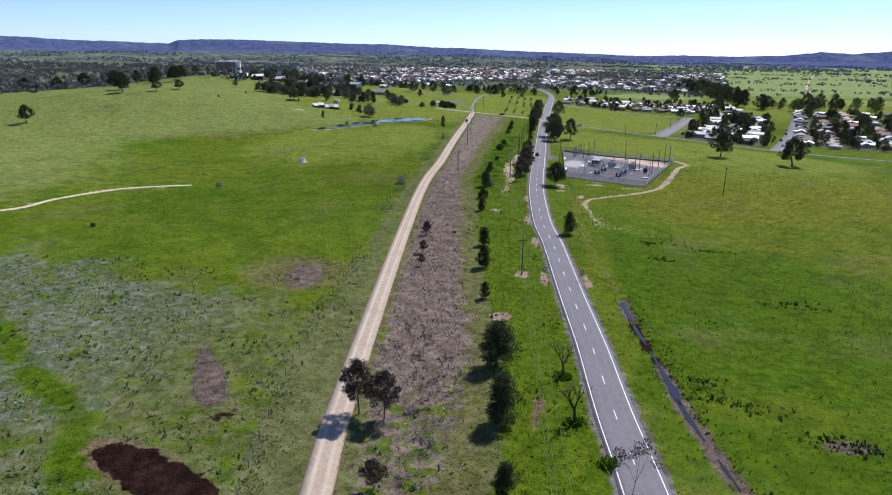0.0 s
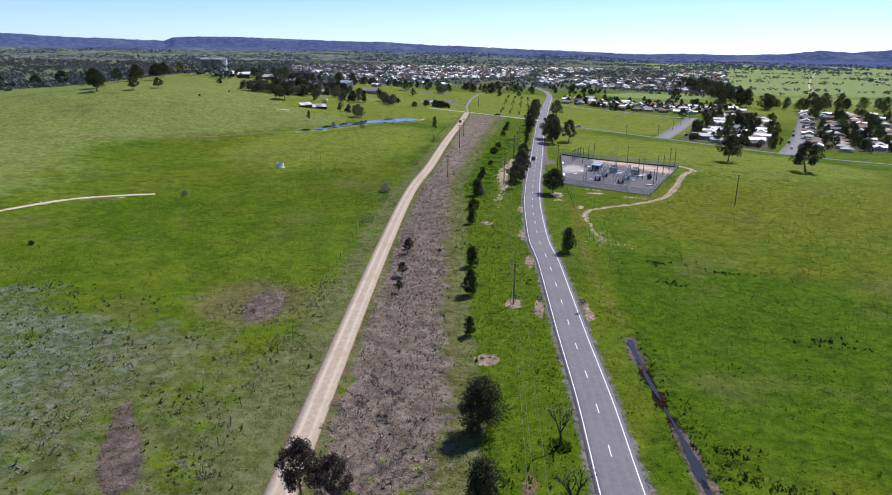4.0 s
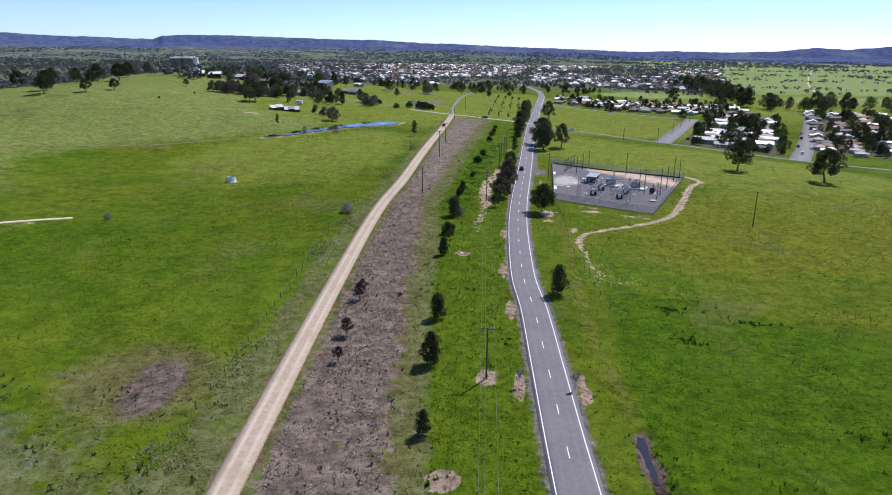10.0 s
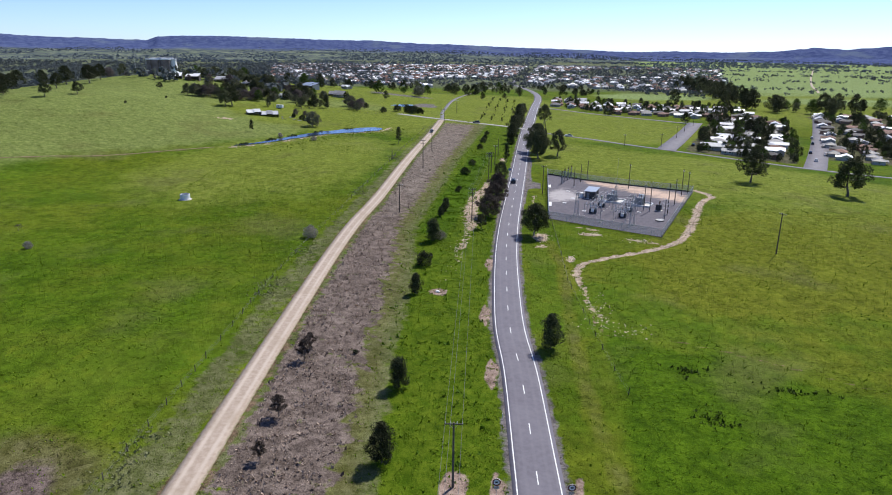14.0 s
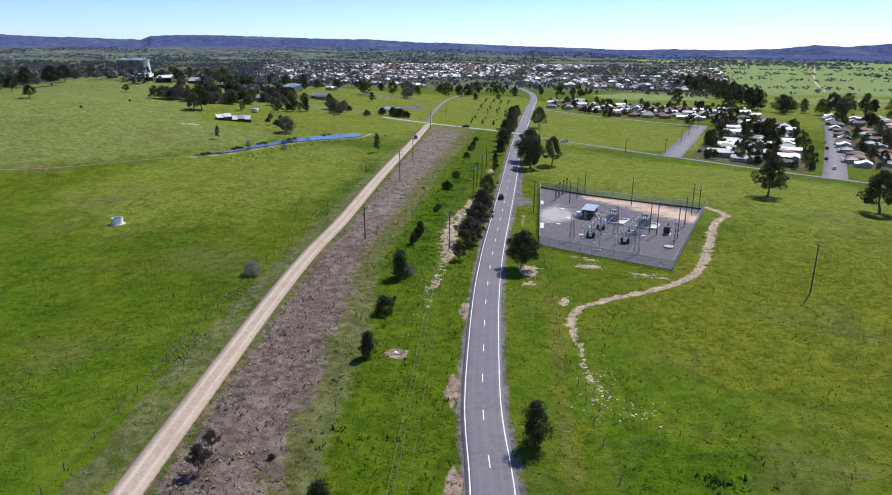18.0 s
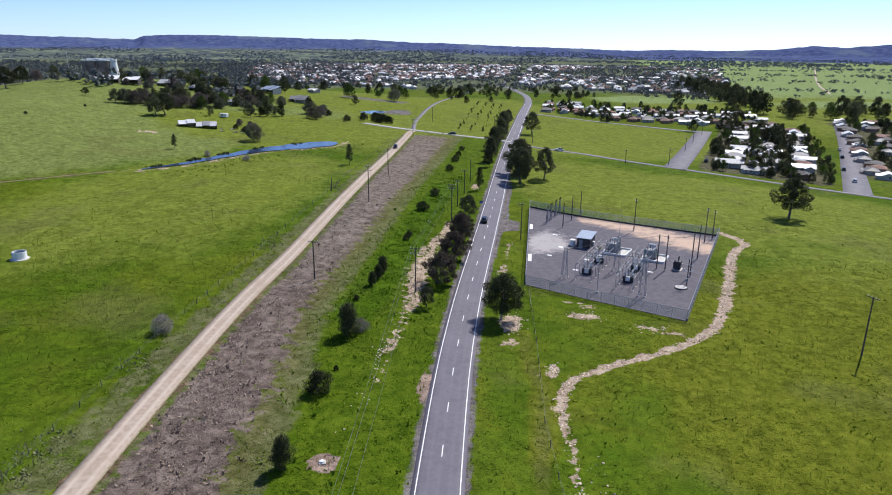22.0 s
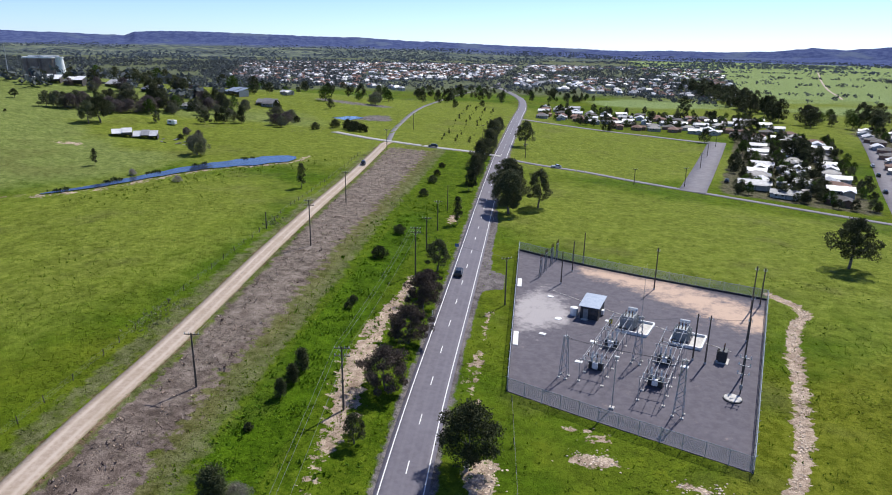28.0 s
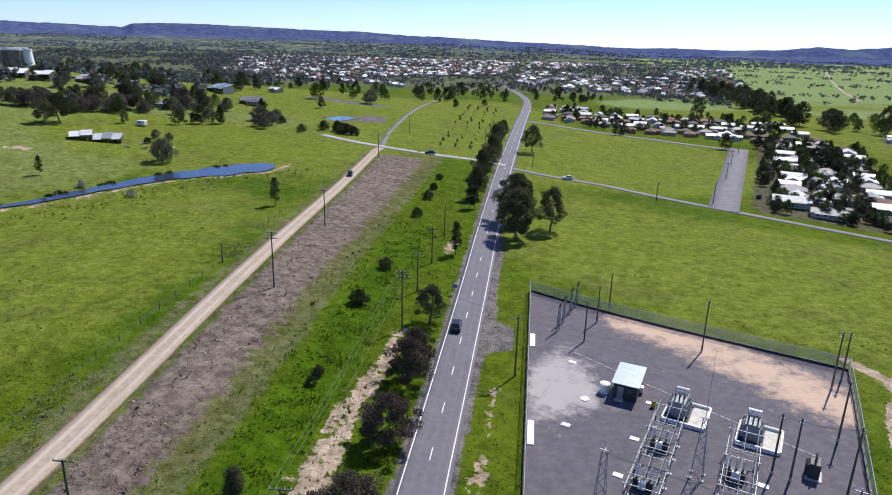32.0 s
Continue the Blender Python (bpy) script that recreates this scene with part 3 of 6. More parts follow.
    w["crop"] = far * .8 * smooth(120, 210, x - .06 * y) + hump(x, y, 120, 690, 80, 60, 20) * .7 + hump(x, y, 330, 650, 120, 60) * .5
    w["suburb"] = block(x, y, 4, 215, 8, 66) * .7 + block(x, y, 40, 295, 80, 200) * .65 + hump(x, y, 75, 520, 75, 55, -7) * .5
    return w


def build_ground():
    xs = stretch(-72, 72, 1.2, -5200, 5200)
    ys = stretch(-160, 175, 1.2, -5200, 5200)
    X, Y = np.meshgrid(xs, ys)
    Z = ground_z(X, Y)
    rng = np.random.default_rng(3)
    near = smooth(900, 300, np.hypot(X, Y))
    rd = np.minimum(away(X, Y, ROAD[ROAD[:, 1] < 600]), away(X, Y, TRACK))
    Z = Z + (rng.random(Z.shape) - .5) * .12 * near * smooth(3, 6, rd)
    # the road, the track and the yard lie in shallow trays
    Z = Z - .16 * smooth(3.0, 2.3, away(X, Y, ROAD[ROAD[:, 1] < 700])) - .1 * smooth(1.9, 1.3, away(X, Y, TRACK))
    n, k = len(xs), len(ys)
    verts = np.stack([X, Y, Z], -1).reshape(-1, 3)
    idx = np.arange(n * k).reshape(k, n)
    faces = np.stack([idx[:-1, :-1], idx[:-1, 1:], idx[1:, 1:], idx[1:, :-1]], -1).reshape(-1, 4)
    me = bpy.data.meshes.new("ground")
    me.vertices.add(len(verts))
    me.vertices.foreach_set("co", verts.ravel())
    me.loops.add(faces.size)
    me.loops.foreach_set("vertex_index", faces.ravel().astype('i'))
    me.polygons.add(len(faces))
    me.polygons.foreach_set("loop_start", np.arange(0, faces.size, 4, dtype='i'))
    me.update(calc_edges=True)
    me.polygons.foreach_set("use_smooth", np.ones(len(faces), bool))
    for name, v in zones(X, Y).items():
        me.attributes.new(name, 'FLOAT', 'POINT').data.foreach_set("value", np.clip(v, 0, 1).ravel().astype('f'))
    me.materials.append(grassland())
    ob = new("ground", me)
    tagged(ob, "green pasture with dry, weedy and bare patches", "ground", kind="structure")


build_ground()


RISE_R = [2700, 3300, 3800, 4000, 4100, 4200, 4330, 4700]
RISE_F = [0, .16, .36, .5, .8, 1, .97, .2]


def climb(v):
    """How far the plain climbs towards the hills, by degrees east of north: less where the hills stand nearer."""
    return float(np.interp(v, [-10, 2, 12], [1, .7, .2]))


def foot_z(x, y):
    """Height of the plain that climbs to the foot of the far hills."""
    r = math.hypot(x - 3, y + 206)
    return 85 * float(np.interp(r, RISE_R, RISE_F)) * climb(math.degrees(math.atan2(x - 3, y + 206))) - 3 if r > 2800 else 0.0


def build_ridge():
    """Wooded hills along the horizon, above a plain that climbs to their foot."""
    az = [-80, -42.5, -39, -35.5, -31.7, -31.0, -27.5, -23, -18.5, -14.8, -11.3, -6.8, -2, 2.6, 6.5, 9, 13.3, 16.4, 18.7, 20.8, 23.2, 30, 80]
    el = [.6, .67, .53, .46, .36, .63, .70, .64, .53, .50, .34, .22, .07, -.06, -.17, -.08, -.13, -.03, .28, .18, .38, .7, .5]
    a = np.arange(-80, 80, .09)
    e = np.interp(a, az, el)
    top = 53 + 4200 * np.tan(np.radians(e))
    verts, rise = [], []
    for r in np.linspace(2700, 4700, 29):
        f = float(np.interp(r, RISE_R, RISE_F))
        steep = float(smooth(.36, .6, f))
        for v, tp in zip(a, top):
            x, y = 3 + r * math.sin(radians(v)), -206 + r * math.cos(radians(v))
            k = climb(v)
            z = tp * f * (k + (1 - k) * float(smooth(.16, .7, f))) - 3
            if steep:
                z += (noise.noise((x * .0023, y * .0023, 0)) * 12 + noise.noise((x * .008, y * .008, 3)) * 5) * steep * (.35 if f > .93 else 1)
                z += noise.noise((x * .03, y * .03, 5)) * 2.6 * steep
            verts.append((x, y, z))
            rise.append(f * (1 + 1.1 * (1 - k)))
    rows = range(29)
    n = len(a)
    faces = [(i * n + k, i * n + k + 1, (i + 1) * n + k + 1, (i + 1) * n + k) for i in range(len(rows) - 1) for k in range(n - 1)]
    m, t, p = principled("hazed distant forest")
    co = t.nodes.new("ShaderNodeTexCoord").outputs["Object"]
    # The blue of distance haze is mixed into the forest and field colours.
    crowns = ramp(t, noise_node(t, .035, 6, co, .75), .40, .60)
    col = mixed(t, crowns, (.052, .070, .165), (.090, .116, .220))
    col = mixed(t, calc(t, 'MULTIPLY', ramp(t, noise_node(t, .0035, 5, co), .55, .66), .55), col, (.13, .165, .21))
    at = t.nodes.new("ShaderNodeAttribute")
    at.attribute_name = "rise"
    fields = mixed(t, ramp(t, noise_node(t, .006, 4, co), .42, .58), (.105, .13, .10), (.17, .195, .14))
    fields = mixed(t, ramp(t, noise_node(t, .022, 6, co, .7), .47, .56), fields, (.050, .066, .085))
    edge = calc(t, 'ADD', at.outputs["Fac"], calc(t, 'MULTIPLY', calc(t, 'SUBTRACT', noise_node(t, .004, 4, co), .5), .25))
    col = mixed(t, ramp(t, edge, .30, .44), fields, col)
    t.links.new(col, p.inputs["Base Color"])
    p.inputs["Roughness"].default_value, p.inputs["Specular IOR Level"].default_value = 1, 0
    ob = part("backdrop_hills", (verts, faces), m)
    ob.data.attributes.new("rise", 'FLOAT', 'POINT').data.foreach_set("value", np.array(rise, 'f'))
    tagged(ob, "wooded hills along the horizon, tinted with blue haze", "hills", kind="structure")


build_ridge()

# ---------------------------------------------------------------- roads
ASPHALT, GRAVEL = asphalt(), gravel()
SEAL = surface("grey chip seal", (.135, .127, .145), (.195, .183, .20), .3, 8, .85, bump=.3)
MARKING = surface("road marking paint", (.60, .60, .60), (.80, .80, .79), .9, 9, .6, bump=.1)
HALF = 2.78
ribbon("road", ROAD, (-3.35, -2.2, 0, 2.2, 3.35), ASPHALT, .02, "worn grey asphalt country road with white edge lines", "road", crown=.03)
ribbon("track", TRACK, (-2.1, -1.05, 0, 1.05, 2.1), GRAVEL, .02, "pale gravel farm track with two wheel ruts", "track")
PALE_SEAL = surface("pale dusty seal", (.25, .24, .235), (.37, .36, .345), .3, 8, .9, bump=.3)
ribbon("road_crossing_west", CROSS_W, (-2.6, 0, 2.6), PALE_SEAL, .05, "pale grey sealed side road", "road")
ribbon("road_crossing_east", CROSS_E, (-2.1, 0, 2.1), SEAL, .05, "pale grey sealed side road past the suburb", "road")
ribbon("street_west", STREET_A, (-5.2, 0, 5.2), SEAL, .06, "wide sealed suburban street", "street")
ribbon("street_east", STREET_B, (-5.4, 0, 5.4), SEAL, .07, "wide sealed suburban street with parked cars", "street")
ribbon("street_north", STREET_C, (-3, 0, 3), SEAL, .06, "sealed suburban street along a house row", "street")
ribbon("lane_north", NORTH_LANE, (-1.3, 0, 1.3), SEAL, .04, "thin pale lane through the paddock", "lane")
ribbon("cattle_path", resample([(-205, -75), (-190, -60), (-162, -38.4), (-158, -19.9), (-151, -.4), (-142, 10), (-132, 18)], 3), (-.95, 0, .95), SAND, .04, "pale sandy cattle path across the pasture", "path", thick=.1)
ribbon("contour_bank", resample([(-230, 103), (-212, 112), (-198, 124), (-182, 135), (-161, 157), (-149, 168)], 3), (-.55, 0, .55), surface("bare brown bank", (.13, .10, .05), (.24, .18, .10), .6, 8, .95, bump=.6), .05, "low bare earth bank at the foot of the hill", "bank", thick=.1)
ribbon("lane_far", LANE_FAR, (-1.6, 0, 1.6), GRAVEL, .2, "long pale lane through far fields", "lane")


def strip_at(s0, s1, o0, o1, lift=.055):
    """Corners of a painted strip between two lengths along the road."""
    seg = np.concatenate([[0], np.cumsum(np.linalg.norm(np.diff(ROAD, axis=0), axis=1))])
    n = max(2, int((s1 - s0) / 4) + 1)
    d = np.gradient(ROAD, axis=0)
    d /= np.linalg.norm(d, axis=1)[:, None]
    verts = []
    for s in np.linspace(s0, s1, n):
        p = np.array([np.interp(s, seg, ROAD[:, 0]), np.interp(s, seg, ROAD[:, 1])])
        dd = np.array([np.interp(s, seg, d[:, 0]), np.interp(s, seg, d[:, 1])])
        nn = np.array([dd[1], -dd[0]])
        for o in (o0, o1):
            q = p + nn * o
            c = ground_z(np.array([p[0]]), np.array([p[1]]))[0]
            z = max(ground_z(np.array([q[0]]), np.array([q[1]]))[0], c - .05)
            verts.append((q[0], q[1], z + .02 + .03 * (1 - (o / 3.35) ** 2) + lift - .045))
    return verts, [(2 * i, 2 * i + 1, 2 * i + 3, 2 * i + 2) for i in range(n - 1)]


for side, nm in ((-1, "edge_line"), (1, "edge_line")):
    tagged(part(nm, strip_at(0, 840, side * HALF - .075, side * HALF + .075), MARKING), "continuous white painted edge line of the road", "road marking", kind="structure")
# the dash whose far end lies at the road's length of y = 0
seg = np.concatenate([[0], np.cumsum(np.linalg.norm(np.diff(ROAD, axis=0), axis=1))])
S0 = float(np.interp(0.0, ROAD[:, 1], seg))
lines = thing("centre_line", "broken white centre line of short dashes on asphalt", "road marking", kind="structure")
for k in range(-19, 46):
    e = S0 - .2 + 11.4 * k
    if e > 5:
        part("dash", strip_at(e - 2.8, e, -.07, .07), MARKING, lines)

# ---------------------------------------------------------------- trees
def leaf_cloud(rng, clumps, per, size, flat=.8):
    """Leaf quads scattered in lumpy clumps: (centre, radius) each."""
    out = []
    for c, r in clumps:
        n = max(8, int(per))
        d = rng.normal(size=(n, 3))
        d /= np.linalg.norm(d, axis=1)[:, None]
        d *= (.35 + .65 * rng.random((n, 1)) ** .5) * r * (.8 + .4 * rng.random((n, 1)))
        d[:, 2] *= flat
        p = np.array(c) + d
        a = rng.normal(size=(n, 3))
        a /= np.linalg.norm(a, axis=1)[:, None]
        b = np.cross(a, rng.normal(size=(n, 3)))
        b /= np.linalg.norm(b, axis=1)[:, None]
        s = size * (.6 + .8 * rng.random((n, 1)))
        out.append(np.stack([p - a * s, p - b * s * .55, p + a * s, p + b * s * .55], 1))
    q = np.concatenate(out)
    v = q.reshape(-1, 3)
    return v.tolist(), np.arange(len(v)).reshape(-1, 4).tolist()


def make_tree(name, seed, leaves, bark, label, category, low=.35, wide=.36, clumps=16, per=170, size=.2, limbs=6, trunk=.028, clump_r=.13, lean=.05, top=.9, group="", square=False):
    """A tree ten metres high: forked trunk and limbs that carry clumps of leaves."""
    rng = np.random.default_rng(seed)
    h = 10.0
    t = thing(name, label, category, group=group)
    cs = []
    for i in range(clumps):
        f = low + (top - low) * (i + rng.random() * .6) / clumps
        k = (f - low) / (top - low)
        prof = (1 - abs(2 * k - .75) ** 2 * .55) if not square else (1.05 - .75 * k)
        rr = wide * h * max(.15, prof) * (.35 + .6 * rng.random())
        an = i * 2.4 + rng.random() * .9
        cs.append(((rr * math.cos(an), rr * math.sin(an), f * h), h * clump_r * (.75 + .6 * rng.random())))
    cs.append(((lean * h * .5, 0, top * h), h * clump_r * .8))
    bm = bmesh.new()
    fork = Vector((lean * h * .6, lean * h * .3, h * max(.12, low * .85)))
    mid = Vector((lean * h * .15, 0, fork.z * .5))
    tube(bm, (0, 0, -.4), mid, trunk * h, trunk * h * .85, 7)
    tube(bm, mid, fork, trunk * h * .86, trunk * h * .66, 7)
    head = Vector((lean * h, 0, h * top * .85))
    tube(bm, fork, head, trunk * h * .62, trunk * h * .15, 6)
    pick = sorted(range(len(cs)), key=lambda i: -cs[i][1])[:limbs]
    for i in pick:
        c = Vector(cs[i][0])
        s = fork.lerp(head, max(0, min(.8, (c.z - fork.z) / max(.1, head.z - fork.z) - .25)))
        e = s.lerp(c, .55) + Vector((0, 0, -.04 * h))
        tube(bm, s, e, trunk * h * .34, trunk * h * .22, 5)
        tube(bm, e, c, trunk * h * .22, trunk * h * .07, 5)
    part("trunk", bm, bark, t)
    part("crown", leaf_cloud(rng, cs, per, size), leaves, t)
    return t


def make_bare(name, seed, label, category, bark, twigs, group="", dense=1.0):
    """A leafless tree: branches that fork three times, with a haze of twigs."""
    rng = np.random.default_rng(seed)
    t = thing(name, label, category, group=group)
    bm = bmesh.new()
    ends = []

    def grow(p, d, ln, r, k):
        e = p + d * ln
        tube(bm, p, e, r, r * .62, 6 if k > 1 else 4)
        if k == 0:
            ends.append((tuple(e), ln * .55))
            return
        for j in range(3 if k > 1 else 2):
            a = Vector(rng.normal(size=3))
            nd = (d + a.normalized() * .62 + Vector((0, 0, .22))).normalized()
            grow(p.lerp(e, .55 + .45 * rng.random()), nd, ln * (.62 + .2 * rng.random()), r * .55, k - 1)
    grow(Vector((0, 0, -.3)), Vector((.08, .05, 1)).normalized(), 4.2, .2 / max(dense, .72) ** 1.5, 3)
    part("trunk", bm, bark, t)
    tagged(part("twig_haze", leaf_cloud(rng, ends, 26 * dense, .16), twigs, t), kind="stuff")
    return t


def put(template, spots, seed=1, squash=.18, sink=0.0):
    """Copies of a template at (x, y, height), turned and stretched a little; the template takes the first spot."""
    rng = np.random.default_rng(seed)
    for i, s in reversed(list(enumerate(spots))):
        x, y, h = s[:3]
        k = h / 10
        m = pose(x, y, gz(x, y) - sink, 0, 0, rng.random() * 360) @ Matrix.Diagonal((k * (1 + squash * rng.normal() * .5), k * (1 + squash * rng.normal() * .5), k, 1))
        if i:
            copy_thing(template, m)
        else:
            template.matrix_basis = m


ROW = "bushes along the old line"
bushy = make_tree("bushy_tree", 11, LEAF_DARK, BARK, "dense dark green bushy tree on the grass verge", "tree", .12, .27, 26, 420, .14, 6, .02, .14, .02, .87, ROW)
bushy2 = make_tree("bushy_tree", 12, LEAF_DARK, BARK, "dark green roadside tree with a tight upright crown", "tree", .12, .24, 24, 400, .14, 5, .02, .13, .03, .9, ROW)
gum_a = make_tree("gum_tree", 13, LEAF_GUM, BARK, "olive green gum tree with a broad open crown", "tree", .26, .38, 27, 289, 0.143, 8, .028, 0.107, .06, .9)
gum_b = make_tree("gum_tree", 14, LEAF_GUM, BARK_PALE, "tall grey-green gum tree with a forked pale trunk", "tree", .26, .34, 30, 289, 0.143, 9, .026, 0.107, .04, .92)
gum_c = make_tree("gum_tree", 15, LEAF_DARK, BARK, "old dark gum tree with a spreading crown in the pasture", "tree", .26, .44, 32, 289, 0.15, 9, .032, 0.111, .08, .86)
gum_thin = make_tree("gum_tree", 16, LEAF_BROWN, BARK, "slender brownish gum tree with a bare lower trunk", "tree", .36, .34, 30, 300, 0.13, 9, .018, 0.088, .05, .9)
rusty = make_tree("wattle_tree", 17, LEAF_BROWN, BARK, "brownish dark wattle tree leaning over the road edge", "tree", .16, .56, 46, 330, 0.14, 11, .024, 0.105, .05, .85)
big_gum = make_tree("gum_tree", 24, LEAF_GUM, BARK, "large dark roadside gum tree with a deep full crown", "tree", .2, .42, 46, 420, 0.12, 12, .03, 0.092, .05, .9)
olive = make_tree("gum_tree", 25, LEAF_DARK, BARK_PALE, "lumpy dark olive gum tree beside the asphalt road", "tree", .25, .42, 30, 420, 0.14, 9, .026, 0.13, .05, .84)
slim = make_tree("slim_tree", 18, LEAF_DARK, BARK, "slim upright dark green tree", "tree", .22, .15, 12, 360, 0.128, 4, .016, .11, .02, .92)
shrub = make_tree("shrub", 19, LEAF_DARK, BARK, "low round dark green shrub", "shrub", .12, .5, 16, 360, 0.225, 5, .02, .2, 0, .72)
pasture = make_tree("pasture_tree", 20, LEAF_SAGE, BARK, "low spreading grey-green tree beside the pond", "tree", .16, .62, 30, 420, 0.15, 10, .03, .15, .05, .8)
DARK_WOOD = surface("dead dark wood", (.035, .028, .024), (.08, .065, .055), 3, 20, .9, bump=.5)
bare = make_bare("bare_tree", 21, "leafless grey tree with a haze of fine twigs", "dead tree", BARK_PALE, LEAF_GREY, dense=1.9)
dead = make_bare("dead_tree", 22, "dead leaning tree with dark bare limbs beside the road", "dead tree", DARK_WOOD, LEAF_GREY, dense=.2)

WATTLES = [(-12.2, 84.5, 8.2), (-12.0, 101.5, 8.0), (-12.3, 117.5, 8.4), (-12.4, 125, 6.4)]
put(bushy, [(-4.9, -102.2, 9.0), (-2.5, -120.5, 8.4), (-.6, -137.3, 5), (-15.9, -28, 5.6), (-21.5, 13, 5), (-24.7, 53, 6.8), (-26.5, 82.4, 3.6), (-26.5, 86.6, 4.2), (-26.8, 78.2, 3.4)], 2)
put(bushy2, [(-13.7, -47.8, 6.2), (-10.9, -69.2, 4.0), (8, -8, 7.2), (-150.8, 333.9, 9.7)], 3)
put(shrub, [(-23.4, 32.5, 4.3), (-27.5, 143, 3.6), (-27.2, 164, 3.2), (-28.8, 209, 3.2), (-29.3, 230, 3.4), (-26.3, 112, 1.7), (-26.2, 115, 2.0), (-27.9, 69.3, 1.4), (-29.6, 243, 2.8), (-30, 258, 2.6),
             (-128.6, 356.9, 4.4), (-110, 334.7, 4.7), (-103, 347, 5.7), (-95, 345, 6.5), (-91, 340, 6), (-88, 337, 6.5), (-84, 336, 5), (-226.7, 219.4, 1.6), (-126.8, -43.8, 1.4), (-150, 270, 3), (-143, 266, 3.5), (-140, 262, 2.5),
             (-212, 303, 4), (-228, 262, 1.5), (-23, 40, 1), (-26, -18, .9)], 4)
put(gum_thin, [(-23.8, -122.3, 9.4), (-19.7, -123, 8.3), (-16.7, -139.4, 4.6), (-33.8, -22.4, 4.1), (-34.3, -17.9, 3.2), (-31, -40.2, 3.8), (-29.3, -50.5, 3.0)], 5)
put(dead, [(6.6, -103.8, 7), (8.3, -118.2, 7.4)], 6)
put(rusty, WATTLES, 7, .2)
put(big_gum, [(.4, 200, 15.0), (-.6, 217, 15.5)], 27)
put(olive, [(2.6, 67.6, 10.6)], 28)
put(gum_a, [(9.6, 212, 13.5), (-12.9, 140, 8.0), (-14.8, 252, 9.5), (-14.4, 286, 10), (-15.2, 320, 10), (-15.8, 360, 11), (-15.5, 380, 10), (.9, 341, 13.8), (-13.1, 70, 4.8), (-193.8, 270.2, 10.7), (-206, 318, 10.5), (-211.5, 352, 10.8), (-193, 332.4, 8.5), (-185.7, 375, 10.8), (-217.9, 323, 9)], 8)
put(gum_b, [(-14.2, 238, 11.5), (-15.8, 268, 11.5), (-14.7, 303, 12.2), (-16.4, 338, 12.5)], 9)
put(gum_c, [(88.8, 166.8, 14.3), (119.8, 149.5, 15.7), (-277.7, 106.7, 10.4), (-286.6, 202.8, 12), (-277.3, 189.1, 11.4), (-262, 203, 8.4), (-257, 222, 7.3), (-325.7, 301.7, 13.5), (-310.7, 305.4, 13.5), (-363, 301, 13), (-335, 291, 11.6), (-345, 275, 11),
            (-300, 260, 10), (-255, 300, 4.8), (219.7, 331.6, 10.8), (195, 316.6, 6), (-192.8, 277, 13), (-320, 330, 12), (-390, 300, 13), (-420, 270, 12), (-440, 330, 13)], 10)
farm = make_tree("farm_tree", 34, LEAF_MAUVE, BARK, "broad mauve-brown tree among the farm sheds", "tree", .16, .52, 30, 330, .16, 9, .028, .15, .05, .82, "farm trees")
put(farm, [(-221, 295.3, 8.5), (-220.9, 303.7, 9), (-210.3, 309.3, 8), (-203.5, 307.3, 7.5), (-200.8, 312.5, 8), (-198, 317.6, 7), (-197.6, 332.9, 7.5), (-191.8, 335.9, 6.5), (-197.4, 323.5, 9.5), (-181.7, 359.1, 8), (-192.2, 371.2, 9),
           (-134, 339.4, 7), (-131, 348, 7.5), (-205.3, 388, 9), (-152.4, 280, 4.4), (-146, 279, 4), (-262, 350, 5), (-290, 352, 4), (-250, 358, 7), (-312, 350, 4), (-236, 362, 9), (-328, 352, 8)], 35)
sage = make_tree("farm_tree", 36, LEAF_SAGE, BARK, "spreading grey-green tree among the farm sheds", "tree", .16, .5, 30, 330, .16, 9, .028, .15, .05, .82, "farm trees")
put(sage, [(-226.1, 292.7, 9), (-214, 300, 8), (-207, 316, 8.5), (-188, 330, 7), (-178.9, 370.2, 8.5), (-186, 352, 7), (-172, 350, 6.5), (-129, 335, 6.5), (-221, 399, 10), (-166, 372, 8), (-275, 366, 5), (-303, 358, 4), (-244, 345, 7), (-340, 345, 9), (-226, 350, 9)], 37)
put(slim, [(-13.6, 181, 8.6), (-13.8, 226, 7.4), (-68.6, 201.5, 8.4), (-149.9, 210.8, 6.3), (-15.2, 225, 7.2)], 11)
put(pasture, [(-129, 245.3, 9.6), (-140.5, 357.8, 8.8), (-112.8, 476.6, 10.8), (-202.6, 390.5, 7.5), (-134, 362, 7), (-163, 345, 6), (-176, 340, 6.5), (-204, 300, 7)], 12)
grey_bush = make_tree("grey_bush", 31, LEAF_TWIG, BARK_PALE, "leafless grey round bush of fine twigs", "bush", .04, .56, 30, 420, .13, 9, .02, .2, .02, .74)
put(grey_bush, [(-57.6, 46, 4.0), (-132.0, 205.6, 2.8), (-111.7, 199.4, 2.6), (-23.2, 55.6, 3.0), (-122, 20, 2.2)], 33)
put(bare, [(15.2, -133.8, 7.6), (-12, -134.4, 6), (-14, -118, 5), (-13, -108, 4.2), (-18.5, -100, 4.5), (-22, -96, 4.4), (-10, -112, 3.4), (-11.5, -127, 4), (-25, -104, 3.6), (-46, -70, 2.6), (-44, -82, 2.4),
           (-41.5, -100, 2.4), (128, 412, 8), (-40, -120, 2.6), (-135, 32, 2.2)], 13)

